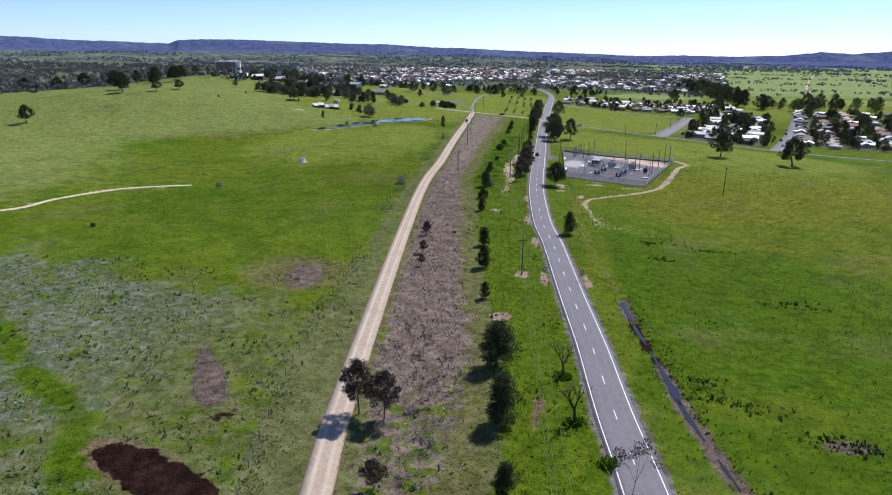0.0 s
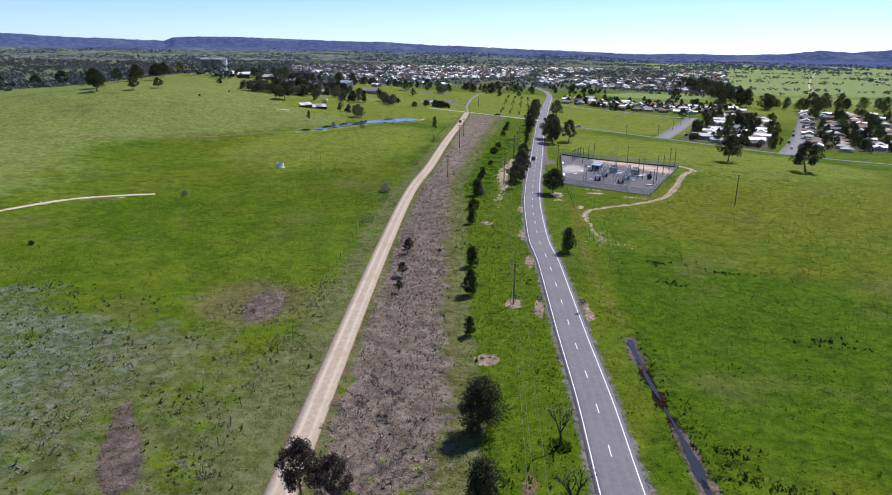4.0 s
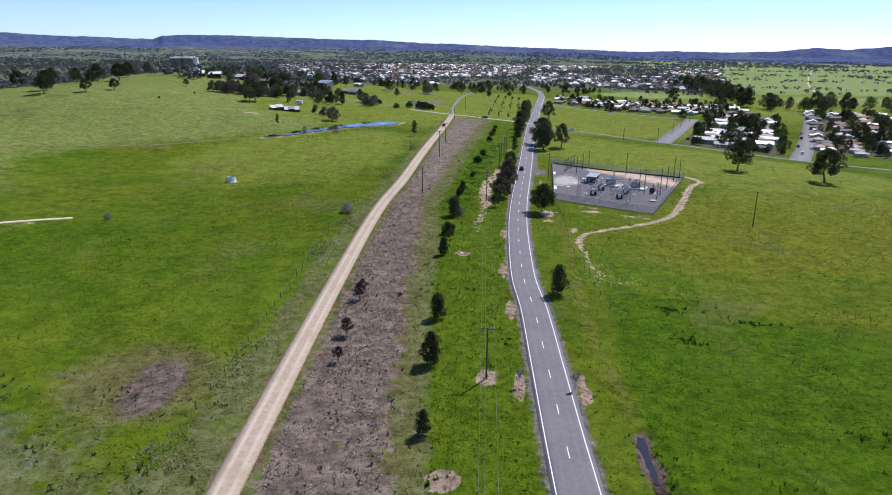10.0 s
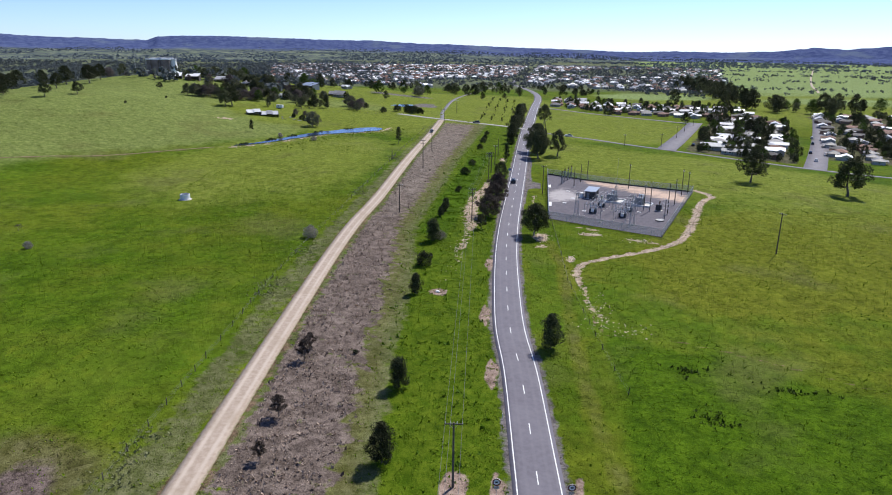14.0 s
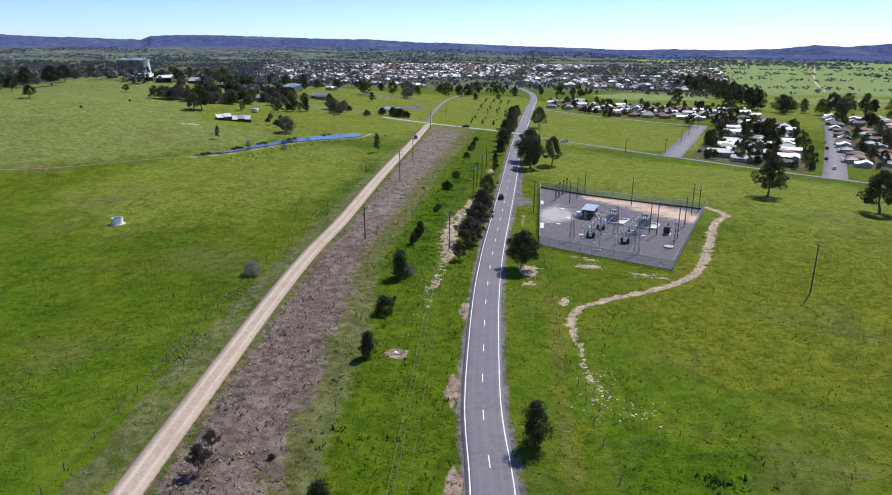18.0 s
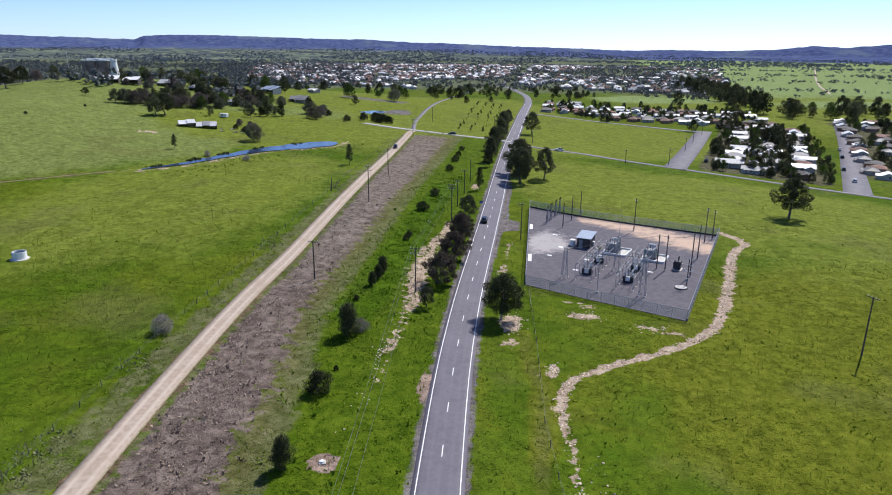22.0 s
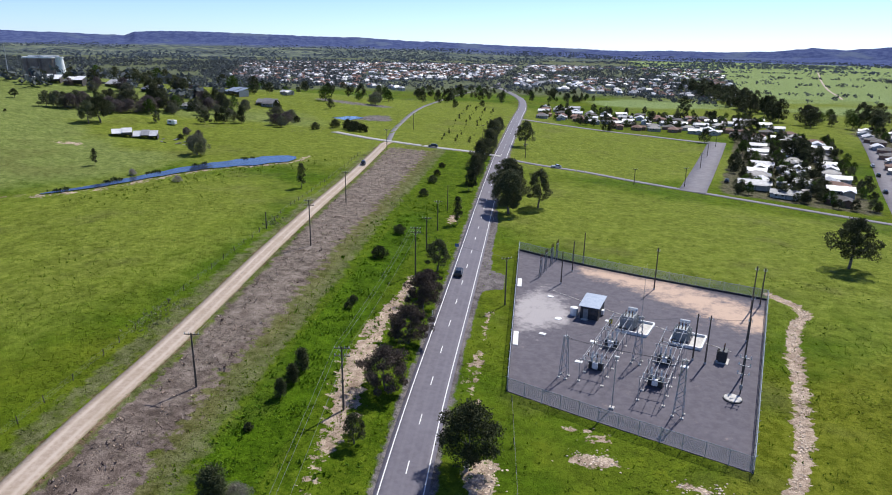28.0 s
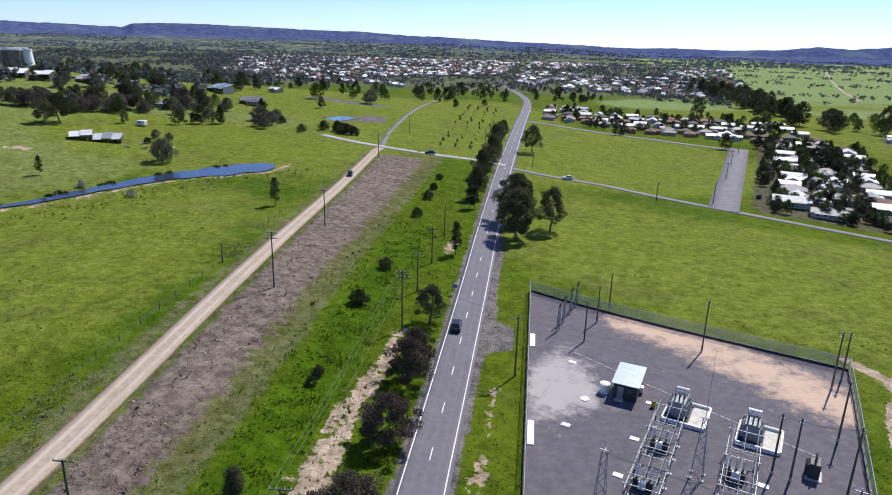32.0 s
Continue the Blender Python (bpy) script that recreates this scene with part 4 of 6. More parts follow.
sapling = make_tree("sapling", 23, LEAF_DARK, BARK, "small planted sapling in a paddock row", "sapling", .15, .3, 10, 70, .4, 4, .02, .2, 0, .85, "planted saplings")
put(sapling, [(x - .05 * (y - 330) + math.sin(y) * .8, y, 1.5 + .7 * math.sin(y * 3 + x)) for x in (-20.5, -27, -34, -41) for y in range(330, 560, 15)], 14)
# the town's and the suburb's trees
rng = np.random.default_rng(41)
U, V = np.array((.279, .96)), np.array((.96, -.279))
ORIGIN = np.array((70.0, 262.0))
town_trees = {0: [], 1: [], 2: [], 3: []}
for k in range(330):
    u, v = rng.uniform(8, 214), rng.choice([17, 31, 34, 38, 46, 48, 63]) + rng.normal() * 2.6
    p = ORIGIN + U * u + V * v
    town_trees[k % 4].append((p[0], p[1], rng.uniform(2.6, 5.4) * (1.7 if rng.random() < .14 else 1)))
for k in range(230):
    p = ORIGIN + U * rng.uniform(40, 290) + V * (rng.choice([98, 117, 136, 155, 175, 193]) + rng.normal() * 3)
    town_trees[k % 4].append((p[0], p[1], rng.uniform(3.5, 8)))
for k in range(120):
    p = (rng.uniform(5, 175), rng.uniform(466, 585))
    town_trees[k % 4].append((p[0], p[1], rng.uniform(3.5, 7.5)))
for k in range(70):   # the wooded creek behind the suburb
    f = rng.random()
    p = np.array((194, 556)) * (1 - f) + np.array((214, 1000)) * f + rng.normal(size=2) * (9 + 12 * f, 25)
    town_trees[k % 2].append((p[0], p[1], rng.uniform(9, 17)))
for k in range(26):
    p = (rng.uniform(205, 320), rng.uniform(520, 585))
    town_trees[k % 4].append((p[0], p[1], rng.uniform(9, 16)))
for k in range(110):   # the near edge of the town
    p = (rng.uniform(-130, 60), rng.uniform(660, 830))
    if abs(p[0] - float(np.interp(p[1], ROAD[:, 1], ROAD[:, 0]))) > 9:
        town_trees[k % 4].append((p[0], p[1], rng.uniform(3.5, 7)))
for k in range(60):   # scattered over the rise to the north-west
    p = (rng.uniform(-330, -60), rng.uniform(420, 760))
    if p[0] > -130 and p[1] < 520:
        continue
    town_trees[k % 4].append((p[0], p[1], rng.uniform(6, 13)))
for x, y, h in ((-292, 366, 5), (-284, 360, 5), (-298, 372, 4.5), (-270, 362, 6), (-312, 362, 5), (-258, 366, 9), (-238, 388, 10), (-246, 392, 9), (-330, 372, 10), (-225, 402, 9)):
    town_trees[1].append((x, y, h))
for k in range(26):
    town_trees[k % 4].append((rng.uniform(-235, -150), rng.uniform(296, 400), rng.uniform(5, 9.5)))
for k in range(22):
    town_trees[1].append((rng.uniform(-345, -235), rng.uniform(395, 440), rng.uniform(5, 9)))
town_trees[0] += [(102.4, 330, 9), (105, 338, 8), (100, 320, 6), (150, 383, 12), (144, 378, 11), (155, 390, 11), (147, 366, 9), (133, 425, 10), (138, 416, 9), (129, 432, 8), (130, 607, 15), (193, 556, 19), (185, 548, 14)]
for x, y, h in ((-225, 296, 8), (-222, 302, 9), (-230, 290, 8), (-220, 321, 8), (-214, 327, 8), (-209, 329, 9), (-213, 357, 11), (-206, 352, 9), (-188, 369, 9), (-179, 370, 10), (-189, 335, 7), (-198, 331, 7), (-172, 362, 8), (-183, 360, 8), (-216, 395, 10)):
    town_trees[1].append((x, y, h))
town_trees[3] += [(108, 420, 9), (49, 442, 6), (53, 444, 5), (55, 452, 7), (-30, 620, 7), (-42, 560, 6), (-60, 520, 7), (-75, 600, 8), (-52, 650, 8)]
small = [make_tree("town_tree", 51, LEAF_DARK, BARK, "dark leafy tree standing among the houses", "tree", .15, .40, 14, 120, .3, 5, .028, .16, .05, .86, "town trees"),
         make_tree("paddock_tree", 52, LEAF_GUM, BARK, "grey-green gum tree on the edge of town", "tree", .16, .42, 14, 120, .3, 5, .028, .16, .05, .88, "town trees"),
         make_tree("garden_tree", 53, LEAF_GREEN, BARK, "green garden tree behind a fence", "tree", .2, .38, 13, 120, .3, 5, .028, .17, .03, .82, "town trees"),
         make_tree("yard_tree", 54, LEAF_DARK, BARK, "dense dark garden tree beside a house", "tree", .18, .34, 13, 120, .3, 5, .028, .17, .02, .86, "town trees")]
for k in range(4):
    put(small[k], town_trees[k], 60 + k)


def far_woods():
    """Woods and scattered trees too far to be told apart."""
    rng = np.random.default_rng(77)
    pts = []

    def add(az0, az1, r0, r1, n, h0, h1, keep=0.0, f=.01):
        for _ in range(n):
            a, r = radians(rng.uniform(az0, az1)), math.sqrt(rng.uniform(r0 * r0, r1 * r1))
            x, y = 3 + r * math.sin(a), -206 + r * math.cos(a)
            if noise.noise((x * f, y * f, 1.5)) > keep:
                pts.append((x, y, rng.uniform(h0, h1)))
    add(-48, 26, 2050, 3950, 9500, 6, 11, -.12, .004)
    add(-48, -14, 950, 2100, 5200, 4.5, 9.0, -.12, .012)
    add(-24, 12.5, 1010, 2300, 5400, 3.6, 7.4, -.4, .02)
    add(-48, -18, 600, 1080, 700, 5, 10, -.1, .012)
    add(4, 13, 900, 1500, 420, 4, 8, -.1, .02)
    add(12, 27, 1000, 2300, 260, 3.5, 6.5, .1, .008)
    # hedges and lines of trees between the fields
    for x0, y0, x1, y1, n in ((250, 905, 760, 800, 70), (330, 1180, 900, 1040, 60), (300, 1480, 1000, 1330, 110), (280, 1800, 1150, 1640, 150), (590, 1180, 690, 1560, 26)):
        for _ in range(n):
            f = rng.random()
            pts.append((x0 + (x1 - x0) * f + rng.normal() * 5, y0 + (y1 - y0) * f + rng.normal() * 5, rng.uniform(3, 7)))
    for name, mat, label, lo, hi in (("far_woods", WOODS, "scattered trees and woods of the far plain, coloured with haze", 0, 1750), ("distant_woods", WOODS_HAZE, "distant woods below the hills, tinted blue-grey with haze", 1750, 9999)):
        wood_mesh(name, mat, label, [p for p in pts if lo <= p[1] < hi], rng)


def wood_mesh(name, mat, label, pts, rng):
    """One mesh of uneven lumps for many trees."""
    cl = []
    for x, y, h in pts:
        z = gz(x, y) if y < 900 else max(0.0, foot_z(x, y))
        w = h * rng.uniform(.35, .55)
        for j in range(3 if y < 1700 else 2):
            cl.append(((x + rng.normal() * w * .8, y + rng.normal() * w * .8, z + h * (.28 + .22 * j)), w * rng.uniform(.5, .9)))
    # a ragged bunch of leaves for each clump, out of a few kinds
    kinds = [np.array(leaf_cloud(rng, [((0, 0, 0), 1.0)], 11, .62)[0]) for _ in range(12)]
    quads = np.arange(44).reshape(-1, 4)
    verts, faces = [], []
    for i, (c, r) in enumerate(cl):
        verts.append(kinds[i % 12] * (r, r, r * .85) + np.array(c))
        faces.append(quads + i * 44)
    ob = part(name, (np.concatenate(verts).tolist(), np.concatenate(faces).tolist()), mat)
    tagged(ob, label, "woods", kind="stuff")


# Both leaf colours carry painted haze, bluer in the farther woods.
WOODS_HAZE = leafy("hazed distant woods", (.090, .114, .142), (.155, .180, .200), 0)
WOODS = leafy("lightly hazed woods", (.066, .080, .088), (.150, .168, .166), 0)
far_woods()

# ---------------------------------------------------------------- houses
def gable(bm, w, d, z, rise, over=.5):
    """A gabled sheet over w by d, ridge along x, as a slab with its own thickness."""
    W, D = w / 2 + over, d / 2 + over
    zz = z - over * rise / (d / 2)
    top = [bm.verts.new(v) for v in ((-W, -D, zz), (W, -D, zz), (W, 0, z + rise), (-W, 0, z + rise), (-W, D, zz), (W, D, zz))]
    low = [bm.verts.new((v.co.x, v.co.y, v.co.z - .18)) for v in top]
    for q in ((0, 1, 2, 3), (3, 2, 5, 4)):
        bm.faces.new([top[i] for i in q])
        bm.faces.new([low[i] for i in reversed(q)])
    for a, b in ((0, 1), (1, 2), (2, 5), (5, 4), (4, 3), (3, 0)):
        bm.faces.new((top[a], low[a], low[b], top[b]))
    return bm


def hip(bm, w, d, z, rise, over=.55):
    W, D, R = w / 2 + over, d / 2 + over, max(.3, w / 2 - d / 2)
    zz = z - .2
    v = [bm.verts.new(p) for p in ((-W, -D, zz), (W, -D, zz), (W, D, zz), (-W, D, zz), (-R, 0, z + rise), (R, 0, z + rise))]
    for q in ((0, 1, 5, 4), (1, 2, 5), (2, 3, 4, 5), (3, 0, 4), (3, 2, 1, 0)):
        bm.faces.new([v[i] for i in q])
    return bm


def make_house(seed, wall, roof, w, d, style, label, wing=True):
    rng = np.random.default_rng(seed)
    t = thing("house", label, "house", group="houses of the suburb")
    h = 2.9
    bm = bmesh.new()
    box(bm, (0, 0, h / 2 - .2), (w, d, h + .4))
    if style == 'gable':
        for s in (-1, 1):
            x = s * (w / 2 - .06)
            f = [bm.verts.new(v) for v in ((x, -d / 2 + .1, h), (x, d / 2 - .1, h), (x, 0, h + 1.45))]
            bm.faces.new(f if s > 0 else f[::-1])
    if wing:
        box(bm, (w * .27, -d / 2 - 1.4, h / 2 - .2), (w * .42, 3.4, h + .38))
    part("wall", bm, wall, t)
    r = part("roof", gable(bmesh.new(), w, d, h, 1.6) if style == 'gable' else hip(bmesh.new(), w, d, h, 1.8), roof, t)
    if wing:
        bm = gable(bmesh.new(), 4.8, w * .42, h - .05, 1.1)
        bmesh.ops.transform(bm, matrix=Matrix.Translation((w * .27, -d / 2 - .9, 0)) @ Matrix.Rotation(math.pi / 2, 4, 'Z'), verts=bm.verts)
        part("porch_roof", bm, roof, t)
    else:
        part("porch_roof", box(bmesh.new(), (0, -d / 2 - 1.2, h - .35), (w * .8, 2.6, .12)), roof, t)
        for k in (-1, 0, 1):
            part("post", box(bmesh.new(), (k * w * .36, -d / 2 - 2.3, (h - .4) / 2), (.12, .12, h - .4)), WHITE_PAINT, t)
    for x, y, rz in ((-w * .3, -d / 2, 0), (-w * .08, -d / 2, 0), (-w * .28, d / 2, 0), (w * .2, d / 2, 0), (-w / 2, 0, 1), (w / 2, d * .1, 1)):
        wi = part("window", box(bmesh.new(), (x, y, 1.65), (1.6, .14, 1.25) if not rz else (.14, 1.6, 1.25)), WHITE_PAINT, t)
        part("pane", box(bmesh.new(), (x, y, 1.65), (1.4, .2, 1.05) if not rz else (.2, 1.4, 1.05)), GLASS, wi)
    part("door", box(bmesh.new(), (w * .03, -d / 2, 1.02), (.95, .16, 2.05)), CABINET, t)
    return t


HOUSES = [make_house(1, WALL_CREAM, ROOF_WHITE, 12, 8, 'gable', "cream weatherboard house with a white sheet roof"),
          make_house(2, WALL_BRICK, ROOF_TILE, 13, 9, 'hip', "brown brick house with a red-brown tiled roof"),
          make_house(3, WALL_WHITE, ROOF_LIGHT, 15, 7.5, 'gable', "long white house with a pale grey sheet roof", False),
          make_house(4, WALL_BRICK, ROOF_DARK, 13, 9, 'hip', "brick house with a dark tiled hip roof"),
          make_house(5, WALL_CREAM, ROOF_GREY, 12, 8.5, 'hip', "cream house with a weathered grey sheet roof", False)]
rng = np.random.default_rng(9)
spots = []
for u in np.arange(15, 212, 13.2):
    for v, turn in ((24, 0), (40, 0), (55, 0)):
        if v == 40 and rng.random() < .6 or u < 20 or u < 30 and v > 30:
            continue
        p = ORIGIN + U * (u + rng.normal() * 1.6) + V * (v + rng.normal() * 1.4)
        spots.append((p[0], p[1], -16.2 + turn + (90 if rng.random() < .25 else 0) + rng.normal() * 2, None))
spots += [(106.3, 268.5, -18, 2), (126, 267, -16, 3)]
for u in np.arange(48, 285, 15):
    for v in (90, 106, 128, 144, 166, 184):
        if rng.random() < .88:
            p = ORIGIN + U * (u + rng.normal() * 3) + V * (v + rng.normal() * 2)
            spots.append((p[0], p[1], -16.2 + (90 if v > 100 else -90) + rng.normal() * 3, None))
for i, x in enumerate(np.arange(10, 178, 12.5)):
    for j, (dy, tn) in enumerate(((0, 0), (20, 180), (44, 0), (66, 180), (88, 0))):
        if rng.random() < .93:
            spots.append((x + rng.normal(), 474 - .12 * x + dy + (26 if x < 40 else 0) + rng.normal() * 3, tn - 8 + (90 if rng.random() < .35 else 0) + rng.normal() * 5, None))
spots += [(-164, 403, 10, 4), (-178, 470, -20, 0), (-191, 352, 20, 2), ]
order = [0, 2, 1, 4, 3, 2, 4, 0, 1, 3, 2]
first = set()
for i, (x, y, a, k) in enumerate(spots):
    k = order[rng.integers(len(order))] if k is None else k
    m = pose(x, y, gz(x, y) + .25, 0, 0, a) @ Matrix.Scale(.84, 4)
    if k in first:
        copy_thing(HOUSES[k], m)
    else:
        first.add(k)
        HOUSES[k].matrix_basis = m


def garden_shed(label, roof):
    t = thing("garden_shed", label, "shed", group="garden sheds")
    part("wall", box(bmesh.new(), (0, 0, 1.0), (3.4, 2.6, 2.2)), CABINET, t)
    part("roof", gable(bmesh.new(), 3.4, 2.6, 2.1, .55, .25), roof, t)
    part("door", box(bmesh.new(), (-.4, -1.32, .95), (1.1, .08, 1.9)), WALL_CREAM, t)
    return t


for roof, label, sd in ((ROOF_LIGHT, "small garden shed with a pale sheet roof", 3), (ROOF_GREY, "small garden shed with a weathered grey roof", 4)):
    rng = np.random.default_rng(sd)
    shed = garden_shed(label, roof)
    pl = []
    for k in range(34):
        p = ORIGIN + U * rng.uniform(18, 205) + V * rng.choice([34.5, 40]) + rng.normal(size=2)
        pl.append(p)
    for k in range(14):
        pl.append(np.array((rng.uniform(8, 150), rng.choice([488, 540]) + rng.normal() * 3)))
    for i, p in reversed(list(enumerate(pl))):
        m = pose(p[0], p[1], gz(*p) + .1, 0, 0, rng.uniform(0, 180))
        if i:
            copy_thing(shed, m)
        else:
            shed.matrix_basis = m


def far_town():
    """The roofs of the town centre, too many and too far to count."""
    rng = np.random.default_rng(31)
    groups = {"pale": [], "grey": [], "tile": [], "wall": []}
    for _ in range(2700):
        a, r = radians(rng.uniform(-22, 12.5)), math.sqrt(rng.uniform(880 ** 2, 2150 ** 2))
        x, y = 3 + r * math.sin(a), -206 + r * math.cos(a)
        if y < 860 - .55 * x - 180 * (x < -120) or (x > 130 and y > 1100 and rng.random() < .6) or noise.noise((x * .004, y * .004, 8)) < -.25:
            continue
        if abs(x - np.interp(y, ROAD[:, 1], ROAD[:, 0])) < 14:
            continue
        g = rng.choice(["pale", "grey", "grey", "tile", "tile"])
        groups[g].append((x, y, rng.uniform(7, 12) * (1.7 if rng.random() < .06 else 1), rng.uniform(5, 7.2), rng.uniform(0, 3.14)))
    wv, wf = [], []
    for g, mat in (("pale", ROOF_WHITE), ("grey", ROOF_LIGHT), ("tile", ROOF_TILE)):
        vv, ff = [], []
        for x, y, w, d, an in groups[g]:
            c, s = math.cos(an), math.sin(an)
            z = gz(x, y)

            def at(px, py, pz):
                return (x + px * c - py * s, y + px * s + py * c, z + pz)
            k = len(vv)
            vv += [at(-w / 2, -d / 2, 3), at(w / 2, -d / 2, 3), at(w / 2, d / 2, 3), at(-w / 2, d / 2, 3), at(-w / 2 + 2, 0, 5), at(w / 2 - 2, 0, 5)]
            ff += [(k, k + 1, k + 5, k + 4), (k + 1, k + 2, k + 5), (k + 2, k + 3, k + 4, k + 5), (k + 3, k, k + 4)]
            k = len(wv)
            wv += [at(px, py, pz) for pz in (-.5, 3.05) for px, py in ((-w / 2 + .5, -d / 2 + .5), (w / 2 - .5, -d / 2 + .5), (w / 2 - .5, d / 2 - .5), (-w / 2 + .5, d / 2 - .5))]
            wf += [(k + i, k + (i + 1) % 4, k + 4 + (i + 1) % 4, k + 4 + i) for i in range(4)]
        tagged(part("town_roofs", (vv, ff), mat), {"pale": "white sheet roofs of the far town", "grey": "grey sheet roofs of the far town", "tile": "red-brown tiled roofs of the far town"}[g], "roofs", kind="stuff")
    tagged(part("town_walls", (wv, wf), WALL_CREAM), "light house walls of the far town", "houses", kind="stuff")


far_town()

# ---------------------------------------------------------------- water
def sheet(name, rim, z, material, label, category):
    tagged(part(name, ([(x, y, z) for x, y in rim], [tuple(range(len(rim)))]), material), label, category, kind="structure")


d = np.gradient(POND_LINE, axis=0)
d /= np.linalg.norm(d, axis=1)[:, None]
nn = np.stack([d[:, 1], -d[:, 0]], 1)
hw = pond_half(POND_LINE[:, 1])[:, None] * (1 + .12 * np.sin(np.arange(len(POND_LINE)) * 1.7))[:, None]
tip = POND_LINE[-1] + d[-1] * 3
rim = [tuple(v) for v in POND_LINE + nn * hw] + [tuple(tip + nn[-1] * 2), tuple(tip - nn[-1] * 2)] + [tuple(v) for v in (POND_LINE - nn * hw)[::-1]]
sheet("water_pond", rim, POND_Z, WATER, "still blue pond reflecting the sky", "pond")
sheet("water_dam", [(DAM2[0] - 2 + 9 * math.cos(a) * (1 + .15 * math.sin(3 * a)), DAM2[1] - 3 + 12 * math.sin(a)) for a in np.linspace(0, 6.28, 40)[:-1]], DAM_Z, WATER, "small farm dam with blue water", "dam")


def ditch_pool(name, y0, y1, half):
    """A still pool in the ditch, tapering to both ends."""
    pts = DITCH[(DITCH[:, 1] >= y0) & (DITCH[:, 1] <= y1)]
    n = len(pts)
    z = min(gz(*p) for p in pts) + .16
    left, right = [], []
    for i, p in enumerate(pts):
        w = half * (.12 + math.sin(math.pi * (i + .5) / n) ** .7) * (1 + .25 * math.sin(i * 2.1) + .3 * math.sin(i * .9 + y0))
        zz = gz(*p) + .1
        left.append((p[0] - w, p[1], zz))
        right.append((p[0] + w * .8, p[1], zz))
    v = left + right
    tagged(part(name, (v, [(i, i + 1, n + i + 1, n + i) for i in range(n - 1)]), WATER_DARK), "narrow pool of dark water in the roadside ditch", "water", kind="structure")


for k, (y0, y1, hh) in enumerate(((-74, -62, .6), (-88, -74, .34), (-97, -87, .3), (-109, -96, .75), (-119, -107, .42), (-131, -121, .2))):
    ditch_pool("water_ditch_%d" % (k + 1), y0, y1, hh)

# ---------------------------------------------------------------- power poles and lines
INS = mesh_of(tube(bmesh.new(), (0, 0, 0), (0, 0, .28), .07, .045, 7), "insulator", PORCELAIN)


def make_pole(x, y, h, turn, arms, label, group="power poles", lean=0.0):
    t = thing("power_pole", label, "power pole", pose(x, y, gz(x, y), 0, lean, turn), group)
    part("pole", tube(bmesh.new(), (0, 0, -.5), (0, 0, h), .17, .11, 9), WOOD_POLE, t)
    for z in arms:
        a = part("crossarm", box(bmesh.new(), (0, .14, z), (2.3, .11, .13), 0, .015), WOOD_POLE, t)
        for k in (-1.05, -.4, .4, 1.05):
            shared("insulator", INS, a, Matrix.Translation((k, .14, z + .06)))
        part("brace", tube(tube(bmesh.new(), (.6, .16, z), (0, .12, z - .7), .02), (-.6, .16, z), (0, .12, z - .7), .02), STEEL, t)
    return t


OLD = "weathered timber power pole with crossarm and insulators"
MEDIAN = [(-3.8, -50.8, 9.2, (8.9,)), (-16.9, 77.6, 10.2, (9.9, 8.7)), (-17.3, 135.5, 11.4, (11.1, 10.1)), (-18, 154, 8.6, (8.3,)), (-18, 172, 8.6, (8.3,)), (-18.5, 195, 8.2, ()), (-21, 338.6, 9, (8.7,))]
WESTLINE = [(-39.8, 77.4, 8.9, (8.6,)), (-45, 143.4, 11.6, (11.3, 10.2)), (-49.3, 187.8, 9.7, (9.4,)), (-58.8, 283, 9.2, (8.9,)), (-62.4, 362.9, 9, (8.7,))]
for x, y, h, arms in MEDIAN:
    make_pole(x, y, h, 6, arms, OLD + " on the grass verge" if arms else "bare weathered timber pole on the grass verge")
for x, y, h, arms in WESTLINE:
    make_pole(x, y, h, 4, arms, OLD + " beside the track")
for x, y, h in ((4, 124.8, 10.6), (47.5, 266.5, 6.5), (68.4, 272, 7.8), (86, 326, 7.4), (98, 366, 7.4), (111, 404, 7.2), (2.3, 306, 6.4)):
    make_pole(x, y, h, 30, (h - .3,), "slim dark timber power pole at the road edge")
make_pole(68.2, 63.3, 11.4, -60, (11.1,), "lone timber power pole standing in the pasture")
make_pole(-60, 152, 4.4, 0, (), "short dark timber post at the fence line")


def swept(pts, r, n=4):
    """One thin tube along a row of points."""
    verts, faces = [], []
    for i, p in enumerate(pts):
        d = (Vector(pts[min(i + 1, len(pts) - 1)]) - Vector(pts[max(i - 1, 0)])).normalized()
        u = d.cross(Vector((0, 0, 1))).normalized()
        w = u.cross(d)
        verts += [tuple(Vector(p) + u * r * math.cos(k * math.tau / n) + w * r * math.sin(k * math.tau / n)) for k in range(n)]
    for i in range(len(pts) - 1):
        faces += [(i * n + k, i * n + (k + 1) % n, (i + 1) * n + (k + 1) % n, (i + 1) * n + k) for k in range(n)]
    return verts, faces


def line_between(poles, offs, r, label, drop=.9):
    t = thing("power_line", label, "power line", kind="")
    for a, b in zip(poles[:-1], poles[1:]):
        for o in offs:
            p = Vector((a[0] + o, a[1], gz(a[0], a[1]) + a[2] + .05 if len(a) < 5 else a[2]))
            q = Vector((b[0] + o, b[1], gz(b[0], b[1]) + b[2] + .05))
            n = 10
            pts = [p.lerp(q, k / n) - Vector((0, 0, drop * 4 * (k / n) * (1 - k / n))) for k in range(n + 1)]
            part("wire", swept(pts, r), WIRE, t)
    return t


line_between([(9.0, -176, 9.2)] + [m[:3] for m in MEDIAN[:3]], (-1.05, -.4, 1.05), .018, "thin slack overhead wires along the verge")
line_between([m[:3] for m in WESTLINE], (-1, 1), .016, "thin overhead wires beside the track")
line_between([(4, 124.8, 10.6), (-17.3, 135.5, 10.2)], (0,), .016, "thin overhead wire crossing the road", .4)


